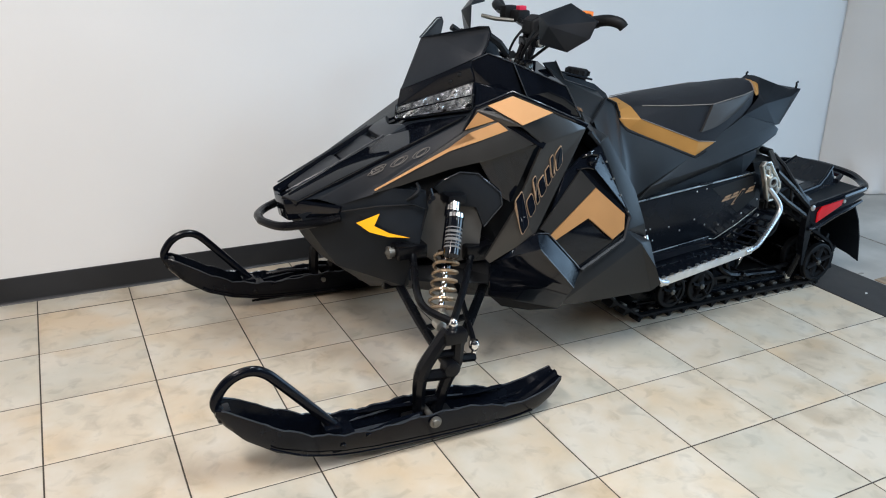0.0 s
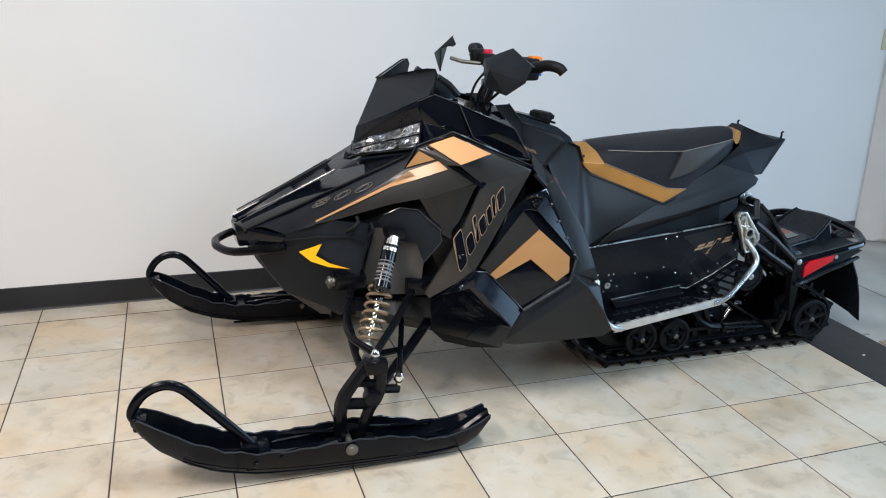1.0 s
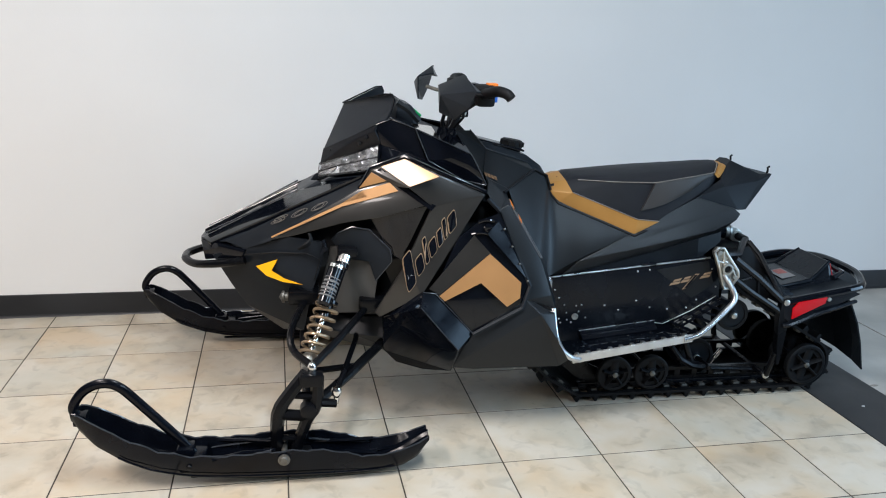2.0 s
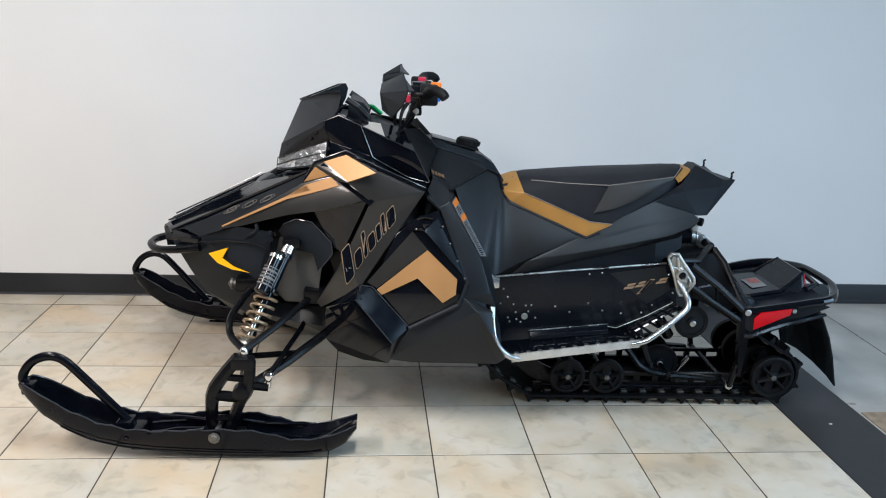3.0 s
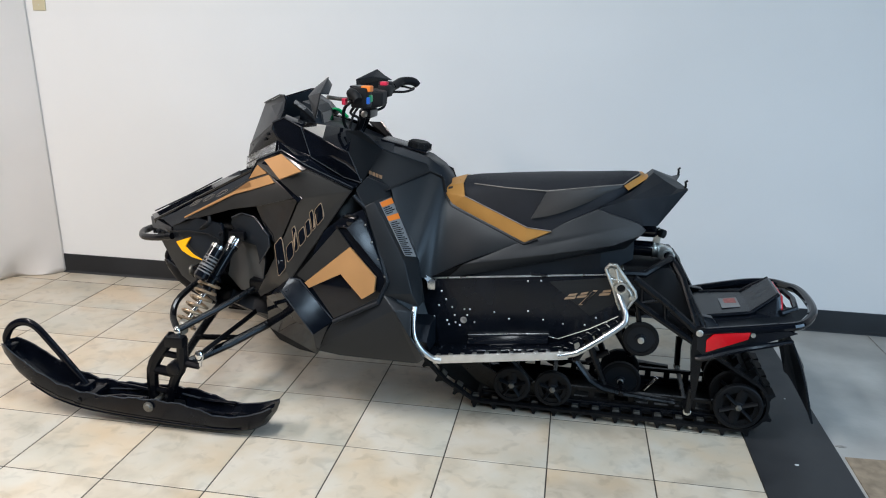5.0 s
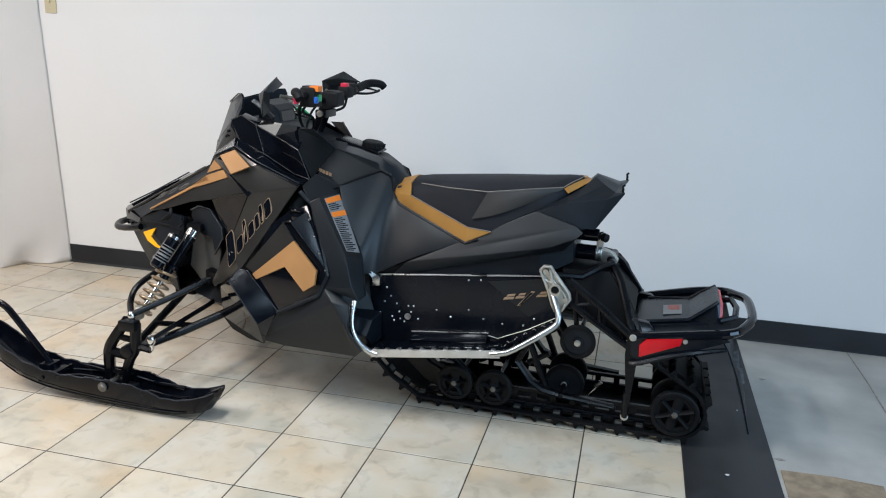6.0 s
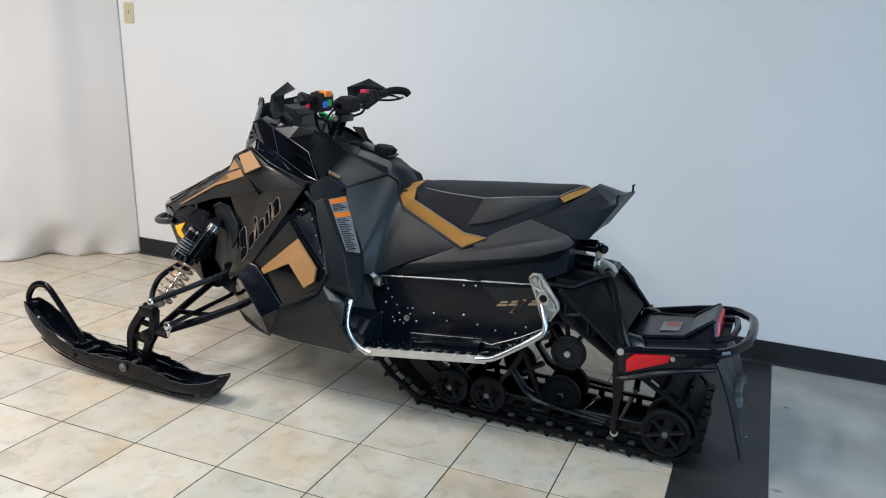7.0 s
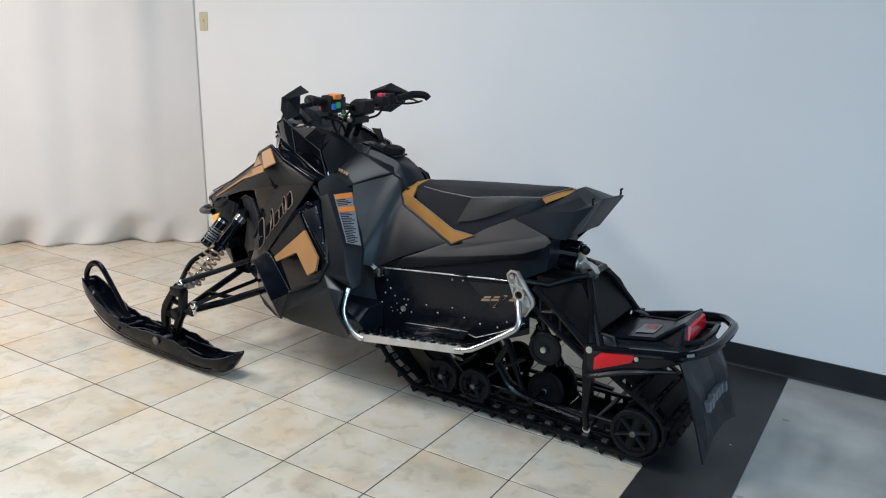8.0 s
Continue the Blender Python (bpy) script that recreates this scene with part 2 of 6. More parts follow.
def tile_material():
    m = bpy.data.materials.new("cream_stone_look_tile")
    m.use_nodes = True
    nt = m.node_tree
    b = nt.nodes["Principled BSDF"]
    geo, info = nt.nodes.new("ShaderNodeNewGeometry"), nt.nodes.new("ShaderNodeObjectInfo")
    shift = nt.nodes.new("ShaderNodeVectorMath")
    shift.operation = "MULTIPLY_ADD"
    shift.inputs[1].default_value = (1, 1, 1)
    comb = nt.nodes.new("ShaderNodeCombineXYZ")
    mul = nt.nodes.new("ShaderNodeMath")
    mul.operation = "MULTIPLY"
    mul.inputs[1].default_value = 37.0
    nt.links.new(info.outputs["Random"], mul.inputs[0])
    nt.links.new(mul.outputs[0], comb.inputs["X"])
    nt.links.new(mul.outputs[0], comb.inputs["Z"])
    nt.links.new(geo.outputs["Position"], shift.inputs[0])
    nt.links.new(comb.outputs[0], shift.inputs[2])
    cloud, vein = nt.nodes.new("ShaderNodeTexNoise"), nt.nodes.new("ShaderNodeTexNoise")
    cloud.inputs["Scale"].default_value, cloud.inputs["Detail"].default_value, cloud.inputs["Distortion"].default_value = 6, 9, 0.35
    vein.inputs["Scale"].default_value, vein.inputs["Detail"].default_value, vein.inputs["Distortion"].default_value = 16, 10, 0.7
    for n in (cloud, vein):
        nt.links.new(shift.outputs[0], n.inputs["Vector"])
    ramp = nt.nodes.new("ShaderNodeValToRGB")
    e = ramp.color_ramp.elements
    e[0].position, e[0].color = 0.33, (0.44, 0.378, 0.292, 1)
    e[1].position, e[1].color = 0.62, (0.575, 0.525, 0.442, 1)
    mid = ramp.color_ramp.elements.new(0.46)
    mid.color = (0.54, 0.472, 0.37, 1)
    nt.links.new(cloud.outputs["Fac"], ramp.inputs["Fac"])
    veins = nt.nodes.new("ShaderNodeMapRange")
    veins.inputs["From Min"].default_value, veins.inputs["From Max"].default_value = 0.33, 0.47
    veins.inputs["To Min"].default_value, veins.inputs["To Max"].default_value = 0.84, 1.0
    nt.links.new(vein.outputs["Fac"], veins.inputs["Value"])
    tone = nt.nodes.new("ShaderNodeMapRange")
    tone.inputs["To Min"].default_value, tone.inputs["To Max"].default_value = 0.95, 1.04
    nt.links.new(info.outputs["Random"], tone.inputs["Value"])
    k = nt.nodes.new("ShaderNodeMath")
    k.operation = "MULTIPLY"
    nt.links.new(veins.outputs[0], k.inputs[0])
    nt.links.new(tone.outputs[0], k.inputs[1])
    mix = nt.nodes.new("ShaderNodeMix")
    mix.data_type, mix.blend_type = "RGBA", "MULTIPLY"
    mix.inputs["Factor"].default_value = 1
    # slow drifts of tan and of grey-green over the cream
    tinted = ramp.outputs["Color"]
    for scale, off, hue, most in ((3.1, 5.0, (0.56, 0.40, 0.23, 1), 0.5), (2.6, 23.0, (0.40, 0.41, 0.36, 1), 0.48)):
        drift, level, blend, move = nt.nodes.new("ShaderNodeTexNoise"), nt.nodes.new("ShaderNodeMapRange"), nt.nodes.new("ShaderNodeMix"), nt.nodes.new("ShaderNodeVectorMath")
        move.inputs[1].default_value = (off, off * 0.7, 0)
        drift.inputs["Scale"].default_value, drift.inputs["Detail"].default_value = scale, 6
        nt.links.new(shift.outputs[0], move.inputs[0])
        nt.links.new(move.outputs[0], drift.inputs["Vector"])
        level.inputs["From Min"].default_value, level.inputs["From Max"].default_value = 0.5, 0.68
        level.inputs["To Max"].default_value = most
        nt.links.new(drift.outputs["Fac"], level.inputs["Value"])
        blend.data_type = "RGBA"
        nt.links.new(level.outputs[0], blend.inputs["Factor"])
        nt.links.new(tinted, blend.inputs["A"])
        blend.inputs["B"].default_value = hue
        tinted = blend.outputs["Result"]
    nt.links.new(tinted, mix.inputs["A"])
    nt.links.new(k.outputs[0], mix.inputs["B"])
    nt.links.new(mix.outputs["Result"], b.inputs["Base Color"])
    rr = nt.nodes.new("ShaderNodeMapRange")
    rr.inputs["To Min"].default_value, rr.inputs["To Max"].default_value = 0.28, 0.5
    nt.links.new(cloud.outputs["Fac"], rr.inputs["Value"])
    nt.links.new(rr.outputs[0], b.inputs["Roughness"])
    bump = nt.nodes.new("ShaderNodeBump")
    bump.inputs["Strength"].default_value, bump.inputs["Distance"].default_value = 0.25, 0.003
    nt.links.new(vein.outputs["Fac"], bump.inputs["Height"])
    nt.links.new(bump.outputs["Normal"], b.inputs["Normal"])
    return m


TILE_MAT = tile_material()
GROUT = material("dark_grout", (0.055, 0.046, 0.036), 0.9, spots=0.4, spot_scale=6)
CONCRETE = material("worn_concrete", (0.40, 0.385, 0.355), 0.6, spots=0.22, spot_scale=3.6, grain=0.35, grain_scale=60, rough_var=0.12)
MAT_BLACK = material("black_floor_vinyl", (0.022, 0.023, 0.025), 0.5, spots=0.2, spot_scale=9, grain=0.15, grain_scale=300, rough_var=0.06)
BASE_BLACK = material("black_vinyl_base", (0.014, 0.015, 0.017), 0.42, spots=0.15, spot_scale=5, rough_var=0.08)
PAINT = material("white_wall_paint", (0.74, 0.74, 0.73), 0.75, spots=0.025, spot_scale=1.3, grain=0.12, grain_scale=220)
# Unseen walls and ceiling, coloured dark so gloss panels reflect little light.
DIM_UNSEEN = material("unseen_dim_wall", (0.045, 0.048, 0.055), 0.8, spots=0.05, spot_scale=1.3)
CEILING = material("unseen_dim_ceiling", (0.18, 0.18, 0.185), 0.9, spots=0.05, spot_scale=2)
CLOTH = material("white_curtain_cloth", (0.82, 0.785, 0.75), 0.9, spots=0.03, spot_scale=3, grain=0.25, grain_scale=900)
nt = CLOTH.node_tree
trans, mixs, outn = nt.nodes.new("ShaderNodeBsdfTranslucent"), nt.nodes.new("ShaderNodeMixShader"), nt.nodes["Material Output"]
trans.inputs["Color"].default_value = (0.8, 0.79, 0.77, 1)
mixs.inputs["Fac"].default_value = 0.22
nt.links.new(nt.nodes["Principled BSDF"].outputs["BSDF"], mixs.inputs[1])
nt.links.new(trans.outputs["BSDF"], mixs.inputs[2])
nt.links.new(mixs.outputs["Shader"], outn.inputs["Surface"])
PLATE_IVORY = material("ivory_plastic", (0.55, 0.49, 0.33), 0.4, spots=0.04)

ROOM = (-5.0, 5.0, -5.0, WALL_Y)
structure("floor", box(ROOM[0], 1.36, ROOM[2], ROOM[3], -0.1, -0.0012), GROUT, "floor slab with dark grout between cream tiles", "floor")
floor_concrete = structure("floor_concrete", box(1.66, ROOM[1], ROOM[2], ROOM[3], -0.1, -0.002), CONCRETE, "worn grey concrete floor beside the tiles", "floor")
structure("floor_strip", box(1.36, 1.66, ROOM[2], ROOM[3] - 0.01, -0.1, 0.002, 0.001), MAT_BLACK, "black vinyl transition strip across the floor", "floor strip")
bm = box(ROOM[0], ROOM[1], WALL_Y, WALL_Y + 0.12, -0.1, 3.0)
structure("wall_back", bm, PAINT, "plain white painted wall behind the sled", "wall")
# These three walls are out of view; their dark colour dims reflections.
structure("wall_left", box(ROOM[0] - 0.12, ROOM[0], ROOM[2], ROOM[3], -0.1, 3.0), DIM_UNSEEN, "unseen wall, darkened to keep reflections black", "wall")
structure("wall_front", box(ROOM[0], ROOM[1], ROOM[2] - 0.12, ROOM[2], -0.1, 3.0), DIM_UNSEEN, "unseen wall, darkened to keep reflections black", "wall")
wy0, wy1, wz0, wz1 = -4.2, -0.6, 0.6, 2.6
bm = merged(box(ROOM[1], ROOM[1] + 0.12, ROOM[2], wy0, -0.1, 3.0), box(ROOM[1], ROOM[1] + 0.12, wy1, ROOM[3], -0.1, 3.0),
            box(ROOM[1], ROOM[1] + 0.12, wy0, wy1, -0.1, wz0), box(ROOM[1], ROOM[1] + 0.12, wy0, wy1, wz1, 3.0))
structure("wall_right", bm, DIM_UNSEEN, "unseen wall with a wide window opening, darkened to keep reflections black", "wall")
structure("ceiling", box(ROOM[0], ROOM[1], ROOM[2], ROOM[3], 3.0, 3.1), CEILING, "unseen ceiling, darkened to dim reflections", "ceiling")


def base_strip(x0, x1):
    """A cove base: flat strip with a rounded top and a curved toe."""
    y = WALL_Y
    prof = [(y, 0.0), (y - 0.018, 0.0), (y - 0.016, 0.004), (y - 0.008, 0.010), (y - 0.006, 0.018), (y - 0.006, 0.100), (y - 0.004, 0.105), (y, 0.106)]
    return loft([[(x, a, b) for a, b in prof] for x in (x0, x1)])


structure("baseboard", base_strip(-2.9, 3.2), BASE_BLACK, "black vinyl cove base along the wall", "baseboard", True)


def curtain(name, a, b, lean, folds, seed, label):
    """White cloth hung from above, gathered in soft folds, its hem crumpled on the floor."""
    rnd = random.Random(seed)
    a, b = Vector(a), Vector(b)
    along = (b - a).normalized()
    out = Vector((along.y, -along.x, 0))
    n, rows = 150, 46
    ph = [rnd.uniform(0, 6.28) for _ in range(6)]
    bm = bmesh.new()
    grid = []
    for j in range(rows):
        v = j / (rows - 1)
        z = 2.98 * v ** 1.35
        line = []
        for i in range(n):
            u = i / (n - 1)
            wave = min(1, 7 * u) * (0.022 * math.sin(folds * 6.28 * u + ph[0] + 0.6 * math.sin(2 * v + ph[1])) + 0.009 * math.sin(folds * 2.3 * 6.28 * u + ph[2] + v))
            low = max(0.0, 1 - z / 0.22)
            crump = min(1, 9 * u) * low * (0.05 * math.sin(17 * u * folds / 3 + ph[3]) + 0.04 * math.sin(41 * u + ph[4] + 9 * z) + 0.045)
            zz = max(0.004, z * (1 - 0.0 * low) + low * 0.018 * math.sin(60 * u + ph[5]))
            p = a + (b - a) * u + out * (wave * (0.35 + 0.65 * v) + crump) + Vector((lean * z * max(0.0, 1 - 4 * u), 0, 0))
            line.append(bm.verts.new((p.x, p.y, zz if j else 0.003)))
        grid.append(line)
    for r, s in zip(grid, grid[1:]):
        for i in range(n - 1):
            bm.faces.new((r[i], r[i + 1], s[i + 1], s[i]))
    ob = finish(name, bm, CLOTH, None, "", True)
    mod = ob.modifiers.new("thickness", "SOLIDIFY")
    mod.thickness = 0.002
    return tagged(ob, label, "curtain")


curtain("curtain", (-2.075, WALL_Y - 0.004, 0), (-3.55, -0.42, 0), -0.041, 3.2, 3, "white cloth curtain with its hem crumpled on the tiles")
curtain("curtain", (2.79, WALL_Y - 0.009, 0), (3.75, -0.15, 0), -0.03, 2.6, 8, "white cloth curtain hanging to the concrete floor")


def switch_plate(x, z, label):
    root = thing("wall_switch", pose(x, WALL_Y, z), label, "light switch")
    part("cover", box(-0.036, 0.036, -0.007, 0.0, -0.058, 0.058, 0.003), PLATE_IVORY, root)
    part("toggle", box(-0.005, 0.005, -0.018, -0.006, -0.004, 0.014, 0.002), PLATE_IVORY, root)
    for dz in (-0.03, 0.03):
        part("screw", lathe((0, -0.0065, dz), (0, -1, 0), [(0, 0.0035), (0.001, 0.0035), (0.0014, 0.002)], 10), CAST, root)


switch_plate(-2.055, 1.468, "ivory light switch on the white wall")
switch_plate(2.745, 1.18, "ivory switch plate on the white wall")


# marks on the concrete and on the black strip
def ragged(cx, cy, rx, ry, seed, n=26, z=0.0):
    """A thin patch with an uneven outline lying on the floor."""
    rnd = random.Random(seed)
    k = [rnd.uniform(0.78, 1.12) for _ in range(n)]
    pts = [(cx + rx * k[i] * math.cos(6.283 * i / n), cy + ry * k[i] * math.sin(6.283 * i / n), z) for i in range(n)]
    return plate(pts, 0.0035, (0, 0, -1), 0.0)


SCUFF = material("dark_scuff", (0.29, 0.275, 0.25), 0.7, spots=0.4, spot_scale=40)
FLECK = material("pale_fleck", (0.6, 0.6, 0.6), 0.7)
part("patch", plate([(1.672, -0.34, 0.0022), (1.985, -0.33, 0.0022), (1.975, -0.205, 0.0022), (1.985, -0.072, 0.0022), (1.84, -0.06, 0.0022), (1.675, -0.066, 0.0022)], 0.004, (0, 0, -1), 0.001), PATCH, floor_concrete, "brown worn patch", False)
for cx, cy, rx, ry, seed in ((1.72, 0.70, 0.014, 0.005, 1), (1.685, 0.01, 0.020, 0.007, 3)):
    part("scuff", ragged(cx, cy, rx, ry, seed, 14, 0.0004), SCUFF, floor_concrete, "dark scuff", False)
part("joint", tube([(2.15, 1.15, -0.001), (2.155, 0.8, -0.001), (2.148, 0.45, -0.001), (2.152, -0.2, -0.001), (2.15, -1.5, -0.001)], 0.0025, 6), SCUFF, floor_concrete, "dark joint line", False)
strip = bpy.data.objects["floor_strip"]
for cx, cy, r, seed in ((1.497, -0.155, 0.008, 1), (1.44, -0.62, 0.004, 2), (1.58, 0.35, 0.004, 3)):
    part("fleck", ragged(cx, cy, r, r * 0.6, seed, 9, 0.0035), FLECK, strip, "white fleck", False)


# ---- the snowmobile: x to its tail, y across (camera side negative), z up ----
SLED = thing("snowmobile", pose(0, 0.22, 0, 0, 0, -1.7), "black snowmobile with bronze-grey and copper panels on the tiled floor", "snowmobile")


def both(name, pts, mat, thick=0.012, faces=None, bevel=0.004, label="", smooth=True, parent=None):
    """A panel on each flank of the sled; returns the two."""
    obs = []
    for side in (-1, 1):
        p = flip(pts, side)
        bm = facets(p, faces or [list(range(len(p)))], thick, (0, -side, 0), bevel)
        obs.append(part(name, bm, mat, parent or SLED, label, smooth))
    return obs


def sticker(name, panel, xz, mat, parents, label="", proud=0.0015, thick=0.0012):
    """A thin film cut to an outline, lying on the plane of a panel, on both flanks."""
    for side, par in zip((-1, 1), parents):
        a, b, c = (Vector(p) for p in panel)
        n = (b - a).cross(c - a).normalized()
        n = n if n.y < 0 else -n
        pts = flip([tuple(on(panel, x, z, proud)) for x, z in xz], side)
        back = Vector((-n.x, -n.y if side < 0 else n.y, -n.z))
        part(name, plate(pts, thick + proud, back, 0.0), mat, par, label, False)


# core of the body, behind the panels
def core_ring(x, zt, zb, wt, wm, zm, wb):
    return [(x, -wt, zt), (x, -wm, zm), (x, -wb, zb), (x, wb, zb), (x, wm, zm), (x, wt, zt)]


part("chassis", loft([core_ring(-0.88, 0.585, 0.52, 0.03, 0.06, 0.55, 0.03), core_ring(-0.74, 0.66, 0.42, 0.10, 0.165, 0.56, 0.06),
                      core_ring(-0.60, 0.735, 0.32, 0.12, 0.195, 0.56, 0.08), core_ring(-0.50, 0.79, 0.31, 0.14, 0.20, 0.56, 0.10),
                      core_ring(-0.36, 0.855, 0.29, 0.17, 0.24, 0.60, 0.15), core_ring(-0.22, 0.89, 0.28, 0.2, 0.29, 0.60, 0.28),
                      core_ring(0.0, 0.83, 0.28, 0.14, 0.28, 0.6, 0.33), core_ring(0.12, 0.78, 0.29, 0.10, 0.22, 0.6, 0.3),
                      core_ring(0.25, 0.74, 0.30, 0.08, 0.15, 0.6, 0.2)]), TANK, SLED, smooth=False)

# nose and hood
def at_latch(side):
    return (-0.615, 0.262 * side, 0.645)


chin = both("lower_nose_panel", [(-0.910, -0.10, 0.575), (-0.86, -0.125, 0.6), (-0.80, -0.165, 0.615), (-0.66, -0.232, 0.672), (-0.55, -0.24, 0.655), (-0.545, -0.25, 0.6),
                         (-0.585, -0.275, 0.49), (-0.61, -0.21, 0.335), (-0.68, -0.1, 0.3), (-0.70, -0.006, 0.3), (-0.85, -0.112, 0.475), (-0.80, -0.118, 0.40), (-0.935, -0.006, 0.575), (-0.875, -0.006, 0.47), (-0.82, -0.006, 0.395)], MATTE,
            faces=[[0, 1, 2, 10], [2, 3, 4, 5, 6], [2, 6, 7, 11, 10], [11, 7, 8], [12, 0, 10, 13], [13, 10, 11, 14], [14, 11, 8, 9]])
sticker("arrow_reflector", [(-0.76, -0.205, 0.563), (-0.69, -0.222, 0.589), (-0.62, -0.272, 0.52)],
        [(-0.762, 0.565), (-0.692, 0.592), (-0.712, 0.556), (-0.672, 0.535), (-0.612, 0.521), (-0.676, 0.524), (-0.728, 0.538)], YELLOW, chin, "amber chevron reflector", 0.003)
hood_side = both("hood_side", [(-0.935, -0.06, 0.612), (-0.86, -0.128, 0.628), (-0.41, -0.232, 0.868), (-0.352, -0.158, 0.872), (-0.53, -0.035, 0.822), (-0.61, -0.065, 0.785),
                               (-0.80, -0.165, 0.612), (-0.713, -0.223, 0.655), (-0.430, -0.252, 0.822), (-0.395, -0.258, 0.893), (-0.30, -0.272, 0.942)], MATTE,
                 faces=[[0, 1, 2, 3, 4, 5], [1, 6, 7, 8, 2], [2, 8, 9], [3, 2, 9, 10]])
part("hood_centre", facets([(-0.93, -0.06, 0.60), (-0.62, -0.095, 0.775), (-0.52, -0.08, 0.822), (-0.36, -0.15, 0.87), (-0.36, 0.15, 0.87), (-0.52, 0.08, 0.822), (-0.62, 0.095, 0.775), (-0.93, 0.06, 0.60)],
                          [[0, 1, 6, 7], [1, 2, 5, 6], [2, 3, 4, 5]], 0.02, (0.3, 0, -1)), SATIN, SLED)
for side in (-1, 1):
    part("hood_rail", facets(flip([(-0.950, -0.055, 0.626), (-0.915, -0.098, 0.618), (-0.425, -0.226, 0.872), (-0.375, -0.185, 0.868), (-0.525, -0.06, 0.826), (-0.62, -0.075, 0.792)], side), [[0, 1, 2, 3, 4, 5]], 0.03, (0, -0.35 * side, -1), 0.004), GLOSS, SLED)
    part("nose_block", facets(flip([(-0.958, 0.0, 0.615), (-0.950, -0.065, 0.620), (-0.938, -0.075, 0.552), (-0.948, 0.0, 0.548), (-0.80, -0.172, 0.612), (-0.81, -0.168, 0.588)], side), [[0, 1, 2, 3], [1, 4, 5, 2]], 0.02, (0.8, -side * 0.4, 0), 0.004), GLOSS, SLED)
    part("rail_lip", tube(flip([(-0.935, -0.052, 0.640), (-0.78, -0.066, 0.715), (-0.625, -0.078, 0.797)], side), 0.003, 6), EDGE, SLED)
for pts in ([(-0.905, 0.050, 0.628), (-0.84, 0.076, 0.668), (-0.768, 0.082, 0.704), (-0.752, 0.050, 0.716)], [(-0.738, 0.080, 0.712), (-0.690, 0.090, 0.742), (-0.652, 0.084, 0.764), (-0.640, 0.050, 0.772)], [(-0.628, 0.060, 0.788), (-0.60, 0.080, 0.802), (-0.556, 0.072, 0.828), (-0.585, 0.010, 0.812)]):
    outline = pts + [(x, -y, z) for x, y, z in reversed(pts)]
    part("hood_scoop", plate(outline, 0.022, (0.45, 0, -1), 0.005), HOOD_GREY, SLED, "grey raised hood scoop")


    part("nose_trim", facets(flip([(-0.86, -0.118, 0.602), (-0.80, -0.172, 0.618), (-0.66, -0.238, 0.676), (-0.70, -0.242, 0.632), (-0.80, -0.19, 0.585)], side), [[0, 1, 2, 3, 4]], 0.012, (0, -side, 0), 0.003), GLOSS, SLED)
    part("belt_latch", lathe(at_latch(side), (-0.2, side, 0.1), [(0, 0.016), (0.006, 0.016), (0.009, 0.011), (0.01, 0)], 14), RUBBER, SLED)

# flank panels
B = [(-0.713, -0.224, 0.658), (-0.311, -0.302, 0.848), (-0.485, -0.283, 0.728)]
band = both("hood_lower_side", [*B[:2], (-0.226, -0.336, 0.797), (-0.371, -0.313, 0.753), B[2], (-0.638, -0.238, 0.676), tuple(on(B, -0.345, 0.864)), tuple(on(B, -0.437, 0.832))], GREY,
            faces=[[0, 7, 6, 1, 4, 5], [1, 2, 3, 4]])
sticker("stripe", B, [(-0.709, 0.665), (-0.485, 0.778), (-0.40, 0.806), (-0.311, 0.838), (-0.337, 0.861), (-0.424, 0.829), (-0.406, 0.814), (-0.487, 0.7865), (-0.709, 0.670)], COPPER, band, "copper stripe", 0.004)
shoulder = both("shoulder_panel", [(-0.395, -0.256, 0.896), (-0.289, -0.285, 0.938), (-0.187, -0.32, 0.896), (-0.283, -0.335, 0.853), (-0.311, -0.303, 0.850), (-0.428, -0.253, 0.826)], GREY, faces=[[0, 1, 2, 3], [0, 3, 4, 5]])
S = [(-0.395, -0.256, 0.896), (-0.289, -0.285, 0.938), (-0.283, -0.335, 0.853)]
sticker("film_patch", S, [(-0.362, 0.908), (-0.289, 0.936), (-0.19, 0.894), (-0.278, 0.857)], COPPER, shoulder, "copper film patch", 0.004)
sticker("film_patch", [(-0.395, -0.256, 0.896), (-0.311, -0.303, 0.850), (-0.428, -0.253, 0.826)], [(-0.43, 0.836), (-0.392, 0.889), (-0.347, 0.866)], COPPER, shoulder, "copper film patch", 0.004)
brand = both("side_panel", [(-0.283, -0.336, 0.855), (-0.187, -0.32, 0.894), (-0.03, -0.315, 0.828), (-0.235, -0.378, 0.513), (-0.367, -0.338, 0.425), (-0.382, -0.33, 0.44), (-0.293, -0.35, 0.60), (-0.207, -0.342, 0.795)], GREY,
             faces=[[0, 1, 2, 7], [7, 2, 6], [2, 3, 6], [6, 3, 4, 5]])
part("diagonal_strip", plate([(-0.383, -0.262, 0.892), (-0.365, -0.268, 0.905), (-0.195, -0.345, 0.798), (-0.21, -0.35, 0.783)], 0.02, (0, 1, 0), 0.003), GLOSS, SLED)
part("diagonal_strip", plate(flip([(-0.383, -0.262, 0.892), (-0.365, -0.268, 0.905), (-0.195, -0.345, 0.798), (-0.21, -0.35, 0.783)], 1), 0.02, (0, -1, 0), 0.003), GLOSS, SLED)
